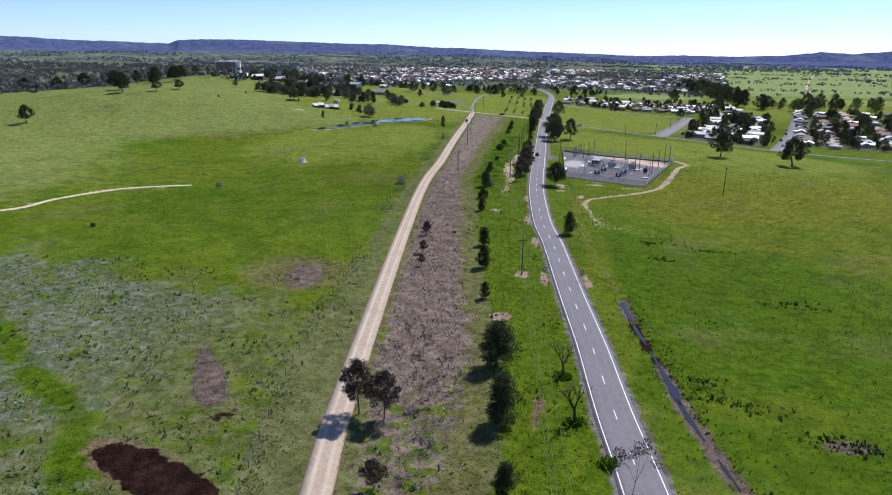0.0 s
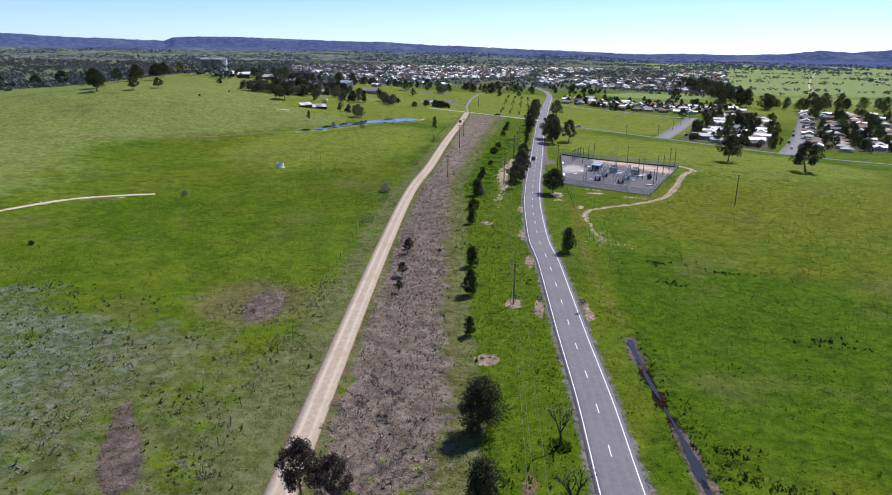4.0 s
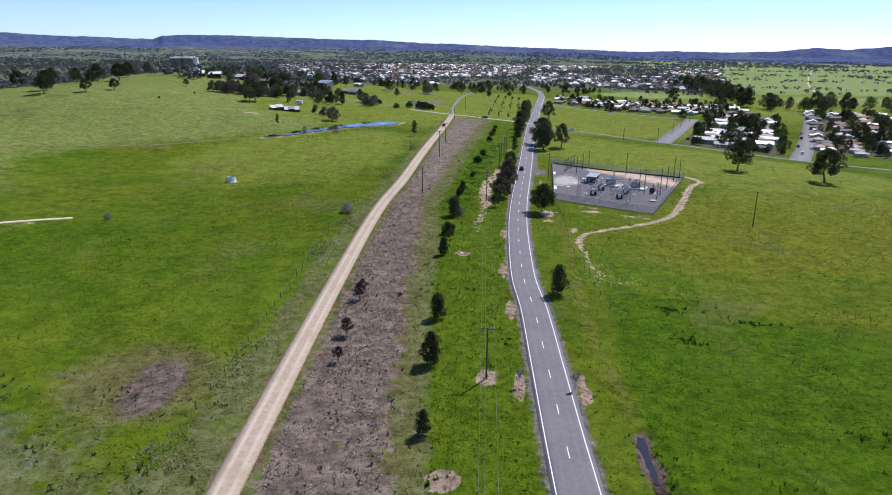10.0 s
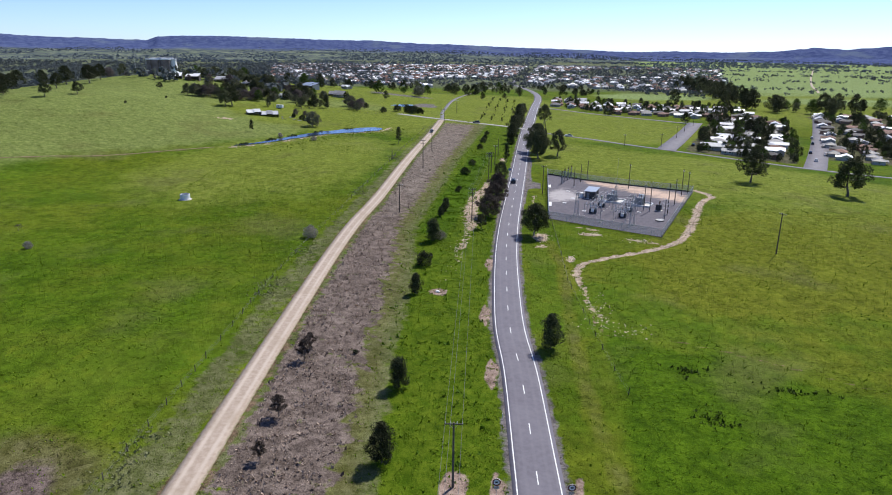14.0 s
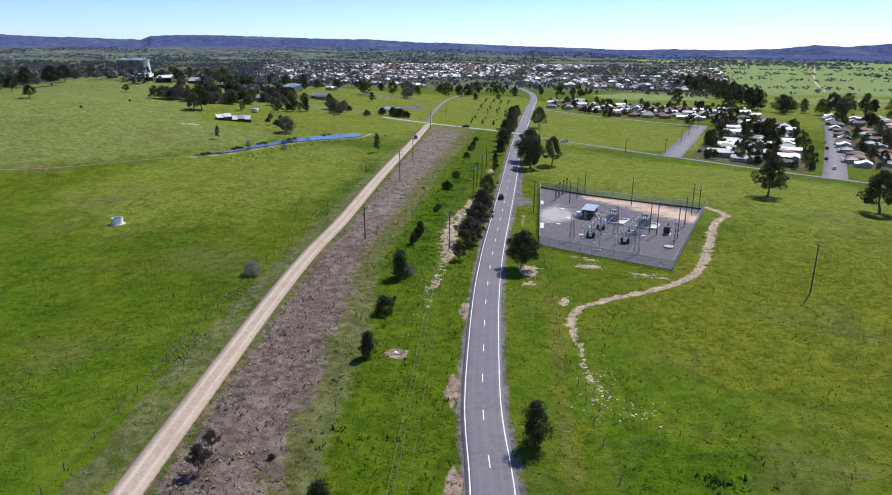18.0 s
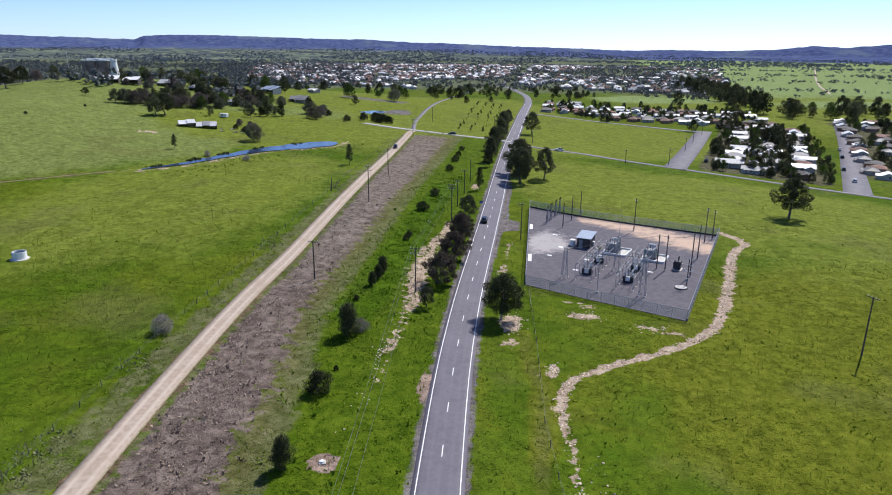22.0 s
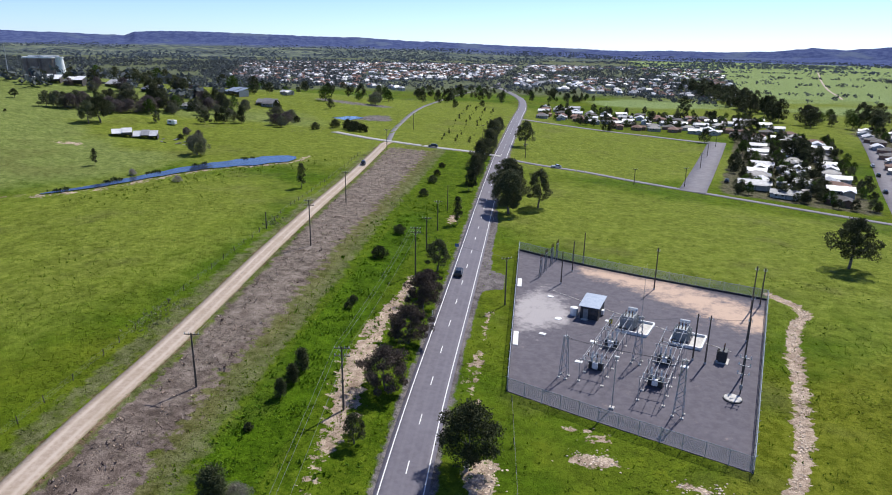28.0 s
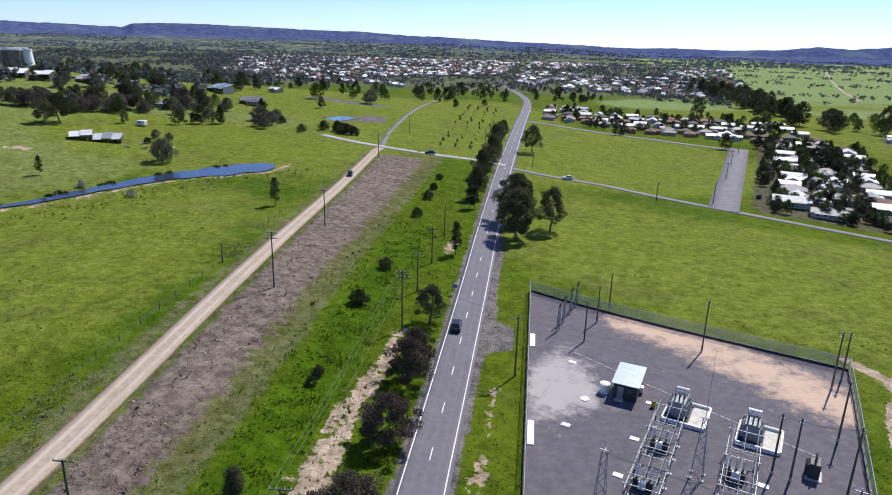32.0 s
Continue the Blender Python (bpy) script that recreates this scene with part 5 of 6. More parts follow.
# ---------------------------------------------------------------- paddock fences
POST = mesh_of(tube(bmesh.new(), (0, 0, -.4), (0, 0, 1.2), .065, .055, 6), "post", WOOD_POLE)


def paddock_fence(line, step, label):
    t = thing("wire_fence", label, "fence")
    pts = resample(line, step)
    zs = ground_z(pts[:, 0], pts[:, 1])
    rng = np.random.default_rng(int(abs(pts[0, 0]) * 10))
    for (x, y), z in zip(pts, zs):
        shared("post", POST, t, pose(x, y, z, rng.normal() * 3, rng.normal() * 3) @ Matrix.Diagonal((1, 1, rng.uniform(.85, 1.12), 1)))
    for h in (.35, .7, 1.05):
        part("wire", swept([(x, y, z + h) for (x, y), z in zip(pts, zs)], .008, 3), WIRE, t)


paddock_fence([(-28, -165), (-34, -138), (-39.4, -113), (-42.5, -88.9), (-50.2, -25.4), (-55.3, 15), (-57.6, 49), (-58, 82), (-60.4, 152), (-62.5, 176), (-67.5, 270)], 5.2, "old post and wire fence along the track, weeds at its foot")
paddock_fence([(-102, 322), (-150, 312), (-185, 300)], 4.5, "sagging post and wire fence near the farm sheds")
paddock_fence([(20.5, -22), (17.4, -6), (14.6, 11), (11.7, 31), (11.1, 39.4), (9.8, 58), (7.5, 86)], 5.5, "low wire fence running up to the substation")

# ---------------------------------------------------------------- substation
NR, NL, FL, FR = np.array((39.6, 73.4)), np.array((6.6, 89.0)), np.array((5.4, 163.5)), np.array((60.2, 137.2))


def build_yard():
    n = 46
    verts, bare_w, dust_w = [], [], []
    for j in range(n + 1):
        for i in range(n + 1):
            p = (NL * (1 - i / n) + NR * (i / n)) * (1 - j / n) + (FL * (1 - i / n) + FR * (i / n)) * (j / n)
            verts.append((p[0], p[1], gz(*p) + .1))
    x, y = np.array(verts)[:, 0], np.array(verts)[:, 1]
    scar = away(x, y, np.array([(27.0, 151.5), (35, 146), (44, 136), (52, 127), (56, 124)]))
    bare_w = smooth(11.5, 1.0, scar) * .92
    dust_w = hump(x, y, 11, 124, 5.5, 12, -10, .6) * .95 + hump(x, y, 18, 121, 5, 4, 0, .5) * .4
    m = n + 1
    ring = [i for i in range(m)] + [j * m + n for j in range(1, m)] + [n * m + i for i in range(n - 1, -1, -1)] + [j * m for j in range(n - 1, 0, -1)]
    faces = [(j * m + i, j * m + i + 1, (j + 1) * m + i + 1, (j + 1) * m + i) for j in range(n) for i in range(n)]
    k = len(verts)
    verts += [(verts[i][0], verts[i][1], verts[i][2] - .4) for i in ring]
    faces += [(ring[a], k + a, k + (a + 1) % len(ring), ring[(a + 1) % len(ring)]) for a in range(len(ring))]
    ob = part("yard", (verts, faces), yard())
    for name, v in (("bare", bare_w), ("dust", dust_w)):
        full = np.zeros(len(verts), 'f')
        full[:len(v)] = v
        ob.data.attributes.new(name, 'FLOAT', 'POINT').data.foreach_set("value", full)
    tagged(ob, "dark gravel substation yard with a sandy scar and pale dust", "yard", kind="structure")


build_yard()


FENCE_STEEL = surface("bright galvanised wire", (.34, .36, .40), (.50, .52, .56), 4, 40, .5, .3, .1)


def chain_panel():
    """Crossing wires of one fence panel, three metres by two."""
    verts, faces = [], []
    w = .02
    for s in (1, -1):
        for c in np.arange(-2.2, 3.2, .2):
            x0, z0, x1, z1 = c, 0.0, c + 2.2, 2.2
            if x0 < 0:
                z0, x0 = -c, 0.0
            if x1 > 3:
                z1, x1 = 3 - c, 3.0
            if x1 - x0 < .05:
                continue
            if s < 0:
                x0, x1 = 3 - x0, 3 - x1
            k = len(verts)
            verts += [(x0, -.006 * s, z0 - w), (x1, -.006 * s, z1 - w), (x1, -.006 * s, z1 + w), (x0, -.006 * s, z0 + w)]
            faces.append((k, k + 1, k + 2, k + 3))
    me = bpy.data.meshes.new("mesh_panel")
    me.from_pydata(verts, [], faces)
    me.materials.append(FENCE_STEEL)
    return me


def security_fence():
    t = thing("security_fence", "tall chain-link security fence with steel posts on a dark plinth", "fence")
    panel = chain_panel()
    post = mesh_of(tube(tube(bmesh.new(), (0, 0, -.3), (0, 0, 2.5), .045, .045, 6), (0, 0, 2.5), (.25, 0, 2.8), .03, .03, 5), "post", FENCE_STEEL)
    for a, b in ((NL, NR), (NR, FR), (FR, FL), (FL, NL)):
        ln = np.linalg.norm(b - a)
        n = int(round(ln / 3))
        an = math.atan2(b[1] - a[1], b[0] - a[0])
        for k in range(n):
            p, q = a + (b - a) * k / n, a + (b - a) * (k + 1) / n
            z, z2 = gz(*p), gz(*q)
            shared("post", post, t, pose(p[0], p[1], z, 0, 0, math.degrees(an) - 90))
            sl = math.degrees(math.atan2(z2 - z, ln / n))
            shared("mesh_panel", panel, t, pose(p[0], p[1], z + .22, 0, 0, math.degrees(an)) @ pose(0, 0, 0, 0, -sl) @ Matrix.Diagonal((ln / n / 3, 1, 1, 1)))
            part("rail", tube(bmesh.new(), (*p, z + 2.45), (*q, z2 + 2.45), .045, .045, 5), FENCE_STEEL, t)
        for k in range(n if a is not NL else 0):
            p, q = a + (b - a) * k / n, a + (b - a) * (k + 1) / n
            m = (p + q) / 2
            part("plinth", box(bmesh.new(), (m[0], m[1], gz(*m) + .22), (ln / n - .02, .26, .62), an), STEEL_DARK, t)
    for y0, y1 in ((136.4, 141.8), (105.9, 112)):
        x = float(np.interp((y0 + y1) / 2, [89, 163.5], [6.6, 5.4])) + .75
        part("gate_sill", box(bmesh.new(), (x, (y0 + y1) / 2, gz(x, (y0 + y1) / 2) + .12), (.95, y1 - y0, .16), .016, .02), WHITE_PAINT, t, "white concrete sill of a gate")


security_fence()
TURN = -21.0


def at_yard(x, y, rz=TURN, up=.1):
    return pose(x, y, gz(x, y) + up, 0, 0, rz)


def control_hut():
    t = thing("control_hut", "dark-walled control hut with a pale blue-grey sheet roof", "hut", at_yard(22, 123.6, -17))
    part("wall", box(bmesh.new(), (0, 0, 1.35), (3.6, 5.8, 2.9), 0, .03), STEEL_DARK, t)
    bm = box(bmesh.new(), (0, 0, 0), (4.3, 6.6, .12), 0, .02)
    bmesh.ops.transform(bm, matrix=Matrix.Translation((0, 0, 3.0)) @ Matrix.Rotation(radians(5), 4, 'X'), verts=bm.verts)
    part("roof", bm, ROOF_METAL, t)
    dr = part("door", box(bmesh.new(), (-.7, -2.92, 1.1), (.95, .08, 2.1), 0, .01), CABINET, t)
    part("handle", box(bmesh.new(), (-.35, -2.99, 1.05), (.05, .06, .16)), STEEL, dr)
    part("window", box(bmesh.new(), (.8, -2.92, 1.6), (1.0, .06, .8), 0, .01), GLASS, t)
    part("air_unit", box(bmesh.new(), (2.05, .6, .75), (.5, 1.0, .9), 0, .04), WHITE_PAINT, t)
    part("step", box(bmesh.new(), (-.7, -3.35, .05), (1.3, .7, .22), 0, .02), CONCRETE, t)


control_hut()
t = thing("water_tank", "small pale water tank beside the control hut", "tank", at_yard(18.3, 122.8))
bm = tube(bmesh.new(), (0, 0, 0), (0, 0, 1.6), .8, .8, 20)
part("drum", bm, WHITE_PAINT, t)
part("lid", tube(bmesh.new(), (0, 0, 1.6), (0, 0, 1.75), .82, .5, 20), WHITE_PAINT, t)
t = thing("bin", "small yellow waste bin on the gravel", "bin", at_yard(25.4, 119.6))
part("body", box(bmesh.new(), (0, 0, .5), (.6, .6, 1.0), 0, .05), surface("yellow plastic", (.45, .38, .02), (.6, .5, .05), 2, 20, .5), t)
part("lid", box(bmesh.new(), (0, 0, 1.03), (.66, .66, .08), 0, .02), STEEL_DARK, t)


def make_transformer(x, y, w, d, label):
    """Tank, cooling fins, conservator and bushings in a concrete bund with a white pit beside it."""
    t = thing("transformer", label, "transformer", at_yard(x, y), "power transformers")
    bund = bmesh.new()
    for c, s in (((0, d / 2, .25), (w, .3, .6)), ((0, -d / 2, .25), (w, .3, .6)), ((w / 2, 0, .25), (.3, d - .3, .6)), ((-w / 2, 0, .25), (.3, d - .3, .6))):
        box(bund, c, s)
    part("bund", bund, WHITE_PAINT, t)
    part("pit", box(bmesh.new(), (w * .29, 0, .06), (w * .38, d - .35, .16)), CONCRETE, t)
    tk = part("tank", box(bmesh.new(), (-w * .2, 0, 1.35), (w * .34, d * .5, 2.5), 0, .06), CABINET, t)
    for k in range(9):
        part("fin", box(bmesh.new(), (-w * .2 - w * .17 - .3, (k - 4) * .36, 1.4), (.5, .06, 1.9)), CABINET, tk)
        part("fin", box(bmesh.new(), (-w * .2 + w * .17 + .28, (k - 4) * .36, 1.4), (.45, .06, 1.7)), CABINET, tk)
    part("conservator", tube(bmesh.new(), (-w * .2 - .9, d * .28, 3.1), (-w * .2 + .9, d * .28, 3.1), .36, .36, 14), PORCELAIN, t)
    for k in (-1, 0, 1):
        for yy, h in ((-d * .18, 1.3), (d * .12, .8)):
            bm = bmesh.new()
            for j in range(5):
                tube(bm, (-w * .2 + k * .62, yy, 2.6 + h * j / 5), (-w * .2 + k * .62, yy, 2.6 + h * (j + .8) / 5), .13, .08, 8)
            part("bushing", bm, PORCELAIN if h < 1 else INSULATOR, t)
    for k in (-1, 1):
        part("pipe", tube(bmesh.new(), (-w * .2 + k * .9, -d * .3, 2.7), (-w * .2 + k * .9, d * .3, 2.7), .06), STEEL, t)
    return t


make_transformer(30, 118, 5.9, 6.6, "grey power transformer with cooling fins in a white concrete bund")
make_transformer(39, 113.3, 5.6, 6.2, "grey power transformer with cooling fins in a white concrete bund")


def make_lattice(x, y, h, w0, w1, spike, label):
    t = thing("lattice_mast", label, "mast", at_yard(x, y), "lattice masts")
    n = max(6, int(h / 1.1))

    def corner(k, z):
        w = w0 + (w1 - w0) * z / h
        return Vector(((w / 2) * (1 if k in (0, 3) else -1), (w / 2) * (1 if k < 2 else -1), z))
    for k in range(4):
        part("leg", tube(bmesh.new(), corner(k, 0), corner(k, h), .055, .045, 5), STEEL, t)
    for i in range(n):
        z0, z1 = h * i / n, h * (i + 1) / n
        for k in range(4):
            a, b = (corner(k, z0), corner((k + 1) % 4, z1)) if i % 2 else (corner((k + 1) % 4, z0), corner(k, z1))
            part("brace", tube(bmesh.new(), a, b, .04, .04, 4), STEEL, t)
    for k in range(4):
        part("footing", box(bmesh.new(), tuple(corner(k, .05)), (.45, .45, .3), 0, .03), CONCRETE, t)
    if spike:
        part("spike", tube(bmesh.new(), (0, 0, h - .3), (0, 0, h + spike), .05, .015, 6), STEEL, t)
    part("head_frame", box(box(bmesh.new(), (0, 0, h), (w1 + .5, .12, .12)), (0, 0, h), (.12, w1 + .5, .12)), STEEL, t)
    return t


make_lattice(15.6, 95.6, 7.4, 1.3, .6, 1.2, "galvanised steel lattice mast in the substation yard")
make_lattice(28.4, 103, 8.6, 1.5, .5, 9.6, "tall galvanised lattice mast with a lightning spike")
make_lattice(32.4, 86.2, 9.2, 1.4, .6, 1.6, "galvanised steel lattice mast near the fence")


def stack(bm, p, h, r=.09, n=5):
    """A ribbed insulator turned in one piece: sheds that narrow upwards, one above the other."""
    rings = []
    for j in range(n):
        for f, rr in ((0.0, r), (.85, r * .6)):
            z = p[2] + h * (j + f) / n
            rings.append([bm.verts.new((p[0] + rr * math.cos(k * math.tau / 7), p[1] + rr * math.sin(k * math.tau / 7), z)) for k in range(7)])
    for lo, hi in zip(rings[:-1], rings[1:]):
        for k in range(7):
            bm.faces.new((lo[k], lo[(k + 1) % 7], hi[(k + 1) % 7], hi[k]))
    bm.faces.new(rings[-1])
    bm.faces.new(rings[0][::-1])
    return bm


def make_bay(x, y, w, ln, rows, label, h=4.0):
    """A pipe frame that carries insulators and three busbars; runs from its near end at the origin."""
    t = thing("busbar_frame", label, "busbar frame", at_yard(x, y, -19.0), "switch bays")
    for i in range(rows):
        yy = ln * i / (rows - 1)
        hh = h if i % 2 == 0 else h * .78
        for s in (-1, 1):
            part("post", tube(bmesh.new(), (s * w / 2, yy, -.1), (s * w / 2, yy, hh), .055, .055, 7), STEEL, t)
            part("footing", box(bmesh.new(), (s * w / 2, yy, .05), (.5, .5, .24), 0, .03), CONCRETE, t)
        part("beam", box(bmesh.new(), (0, yy, hh), (w + .5, .10, .11), 0, .01), STEEL, t)
        for k in (-1, 0, 1):
            part("insulator", stack(bmesh.new(), (k * w * .38, yy, hh + .08), .75), INSULATOR if i % 3 else PORCELAIN, t)
        if 0 < i < rows - 1:
            part("switch_arm", tube(bmesh.new(), (-w * .4, yy + .5, hh + .5), (w * .4, yy + .5, hh + .5), .04), STEEL, t)
    for s in (-1, 1):
        part("side_rail", box(bmesh.new(), (s * w / 2, ln / 2, h * .76), (.07, ln, .08)), STEEL, t)
    for k in (-1, 0, 1):
        part("busbar", tube(bmesh.new(), (k * w * .38, 0, h + .55), (k * w * .38, ln, h + .75), .04, .04, 6), STEEL, t)
    return t


make_bay(19.9, 94.0, 3.9, 20.5, 7, "galvanised pipe frame with insulators and busbars")
make_bay(28.8, 89.2, 3.9, 20.5, 7, "galvanised pipe frame with insulators and busbars")


def make_breaker(x, y, label):
    t = thing("circuit_breaker", label, "circuit breaker", at_yard(x, y), "circuit breakers")
    part("frame", box(bmesh.new(), (0, 0, .7), (2.4, 1.0, 1.4), 0, .03), STEEL_DARK, t)
    part("cabinet", box(bmesh.new(), (0, -.75, .95), (.9, .5, 1.1), 0, .03), WHITE_PAINT, t)
    for k in (-1, 0, 1):
        p = part("pole_column", tube(bmesh.new(), (k * .8, 0, 1.4), (k * .8, 0, 1.9), .16, .16, 10), CABINET, t)
        part("bushing", stack(bmesh.new(), (k * .8, -.25, 1.9), 1.2, .13, 6), PORCELAIN, p)
        part("bushing", stack(bmesh.new(), (k * .8, .25, 1.9), 1.2, .13, 6), PORCELAIN, p)


make_breaker(21.2, 99.4, "outdoor circuit breaker with pale bushings on a dark frame")
make_breaker(24.6, 108.6, "outdoor circuit breaker with pale bushings beside a busbar frame")
make_breaker(33.2, 103.4, "outdoor circuit breaker with pale bushings beside a busbar frame")
make_breaker(30.4, 95.0, "outdoor circuit breaker with pale bushings under a busbar frame")


def make_yard_pole(x, y, h, label, head=True):
    t = thing("yard_pole", label, "pole", at_yard(x, y), "substation poles")
    part("pole", tube(bmesh.new(), (0, 0, -.3), (0, 0, h), .16, .11, 9), WOOD_POLE, t)
    part("collar", tube(bmesh.new(), (0, 0, 0), (0, 0, .35), .24, .2, 9), CONCRETE, t)
    if head:
        part("bracket", box(bmesh.new(), (0, .15, h - .8), (.7, .1, .1)), STEEL, t)
        for k in (-.28, .28):
            part("insulator", stack(bmesh.new(), (k, .15, h - .75), .4, .07, 4), PORCELAIN, t)


for x, y, h in ((38.3, 105.4, 8.8), (40.1, 104.1, 9.1), (49.8, 114.5, 9.2), (45.3, 100.5, 10.6), (54.8, 130.1, 9.9), (36.9, 140.8, 9.9), (16, 140.9, 7.8), (18.9, 150.3, 7.6), (21.9, 157.9, 7.9), (57.6, 133.5, 8.6)):
    make_yard_pole(x, y, h, "dark timber pole standing in the substation gravel", h > 8.5)
for x, y in ((11.3, 144.4), (12.4, 148.6), (13.9, 153.6), (15.2, 157.6)):
    t = thing("cable_stand", "steel cable stand with stacked brown insulators", "cable stand", at_yard(x, y, 70), "cable stands")
    for k in (-.8, .8):
        part("post", tube(bmesh.new(), (k, 0, -.2), (k * .6, 0, 4.6), .08, .06, 6), STEEL, t)
    part("beam", box(bmesh.new(), (0, 0, 4.6), (1.9, .12, .14)), STEEL, t)
    part("brace", tube(tube(bmesh.new(), (-.75, 0, .6), (.6, 0, 3.8), .03), (.75, 0, .6), (-.6, 0, 3.8), .03), STEEL, t)
    for k in (-.7, 0, .7):
        part("insulator", stack(bmesh.new(), (k, 0, 4.65), 1.0, .1, 6), INSULATOR, t)
        part("cable", tube(bmesh.new(), (k, 0, 4.6), (k * .7, .25, .1), .05, .05, 6), STEEL_DARK, t)
t = thing("flood_light", "slender steel flood light pole inside the fence", "flood light", at_yard(22.7, 86.7))
part("pole", tube(bmesh.new(), (0, 0, -.2), (0, 0, 8.6), .09, .06, 8), STEEL, t)
part("base", box(bmesh.new(), (0, 0, .1), (.8, .8, .4), 0, .04), CONCRETE, t)
part("lamp", box(bmesh.new(), (0, .2, 8.6), (.7, .45, .22), 0, .04), PORCELAIN, t)
t = thing("voltage_regulator", "dark finned voltage regulator with bushings on the gravel", "regulator", at_yard(43.4, 105.6))
part("tank", box(bmesh.new(), (0, 0, 1.1), (1.3, 1.9, 2.1), 0, .06), STEEL_DARK, t)
for k in range(6):
    part("fin", box(bmesh.new(), (-.85, (k - 2.5) * .3, 1.1), (.4, .05, 1.6)), STEEL_DARK, t)
for k in (-.5, 0, .5):
    part("bushing", stack(bmesh.new(), (0, k, 2.15), 1.1, .12, 6), INSULATOR, t)
part("pad", box(bmesh.new(), (0, 0, .02), (2, 2.6, .2), 0, .02), CONCRETE, t)
t = thing("switch_pole", "steel switch pole with pale insulators by the fence", "switch pole", at_yard(43.4, 94.3))
part("pole", tube(bmesh.new(), (0, 0, -.2), (0, 0, 6.4), .11, .09, 8), STEEL_DARK, t)
for z in (3.4, 4.9, 6.2):
    a = part("arm", box(bmesh.new(), (0, 0, z), (1.8, .1, .12)), STEEL, t)
    for k in (-.8, 0, .8):
        part("insulator", stack(bmesh.new(), (k, 0, z + .05), .5, .1, 4), PORCELAIN, a)
part("control_box", box(bmesh.new(), (0, -.3, 1.3), (.5, .3, .8), 0, .02), CABINET, t)
t = thing("tank_lid", "round pale concrete lid of an underground oil tank", "lid", at_yard(41.8, 92.4))
part("ring", tube(bmesh.new(), (0, 0, -.1), (0, 0, .18), 1.5, 1.45, 28), STEEL_DARK, t)
part("cover", tube(bmesh.new(), (0, 0, .1), (0, 0, .24), 1.32, 1.3, 28), CONCRETE, t)
for x, y in ((15.1, 120), (25.1, 120.6), (21.5, 110.3), (18.4, 101.5), (36.4, 102.4), (13.6, 132), (12, 112)):
    b = part("cable_pit", box(bmesh.new(), (0, 0, .04), (1.3, .9, .14), 0, .02) if x != 15.1 else tube(bmesh.new(), (0, 0, 0), (0, 0, .12), .75, .72, 20), WHITE_PAINT)
    b.matrix_basis = at_yard(x, y)
    tagged(b, "pale concrete cable pit cover on dark gravel", "pit cover", "cable pits")
kerb = thing("cable_trench", "thin pale concrete cable trench across the yard", "trench", kind="structure")
for a, b in (((14, 136), (46, 109.5)),):
    n = 20
    for k in range(n):
        p, q = np.array(a) + (np.array(b) - np.array(a)) * k / n, np.array(a) + (np.array(b) - np.array(a)) * (k + 1) / n
        m = (p + q) / 2
        part("slab", box(bmesh.new(), (m[0], m[1], gz(*m) + .13), (np.linalg.norm(q - p) - .3, .14, .06), math.atan2(q[1] - p[1], q[0] - p[0])), CONCRETE, kerb)
line_between([(28.4, 103, 8.4), (38.3, 105.4, 8.6), (45.3, 100.5, 10.2)], (-.4, .4), .016, "slack conductor wires above the substation", .5)
line_between([(32.4, 86.2, 9.0), (15.6, 95.6, 7.2)], (-.4, 0, .4), .016, "conductor wires strung between lattice masts", .4)
line_between([(28.4, 103, 8.4), (15.6, 95.6, 7.2)], (-.3, .3), .016, "conductor wires strung between lattice masts", .4)


# ---------------------------------------------------------------- signs, vehicles, farm things
def make_sign(x, y, turn):
    t = thing("road_sign", "round white road sign with a dark red ring", "road sign", pose(x, y, gz(x, y), 0, 0, turn), "roadside signs")
    part("post", tube(bmesh.new(), (0, 0, -.3), (0, 0, 2.6), .04, .04, 7), STEEL, t)
    d = part("disc", tube(bmesh.new(), (0, -.05, 2.5), (0, -.09, 2.5), .52, .52, 24), WHITE_PAINT, t)
    bm = bmesh.new()
    for k in range(24):
        a, b = k * math.tau / 24, (k + 1) * math.tau / 24
        q = [bm.verts.new((r * math.cos(u), -.094, 2.5 + r * math.sin(u))) for r, u in ((.52, a), (.36, a), (.36, b), (.52, b))]
        bm.faces.new(q)
    part("ring", bm, surface("dark red paint", (.10, .02, .03), (.16, .03, .04), 3, 20, .5), d)
    part("numeral_bar", box(bmesh.new(), (0, -.096, 2.5), (.36, .006, .22)), STEEL_DARK, d)
    part("plate", box(bmesh.new(), (0, -.06, 1.75), (.62, .03, .4), 0, .01), STEEL, t)


make_sign(1.7, -52, 10)
make_sign(10.7, -51.2, 10)
t = thing("road_sign", "small blue rectangular sign on the road verge", "road sign", pose(-10.3, 155.5, gz(-10.3, 155.5), 0, 0, 8), "roadside signs")
part("post", tube(bmesh.new(), (0, 0, -.3), (0, 0, 2.4), .04, .04, 7), STEEL, t)
part("plate", box(bmesh.new(), (0, -.06, 2.0), (1.1, .03, .8), 0, .01), surface("blue sign face", (.08, .14, .3), (.12, .2, .4), 3, 20, .5), t)
for x, y in ((-17, 15.2),):
    t = thing("hydrant_cover", "small pale concrete cover on bare pinkish ground", "cover", pose(x, y, gz(x, y), 0, 0, 20), "covers on the verge")
    part("slab", box(bmesh.new(), (0, 0, .06), (.9, .9, .2), 0, .03), CONCRETE, t)
    part("lid", tube(bmesh.new(), (0, 0, .15), (0, 0, .35), .3, .28, 16), WHITE_PAINT, t)
POSTLET = mesh_of(tube(bmesh.new(), (0, 0, -.2), (0, 0, 1.0), .05, .05, 6), "shaft", WHITE_PAINT)
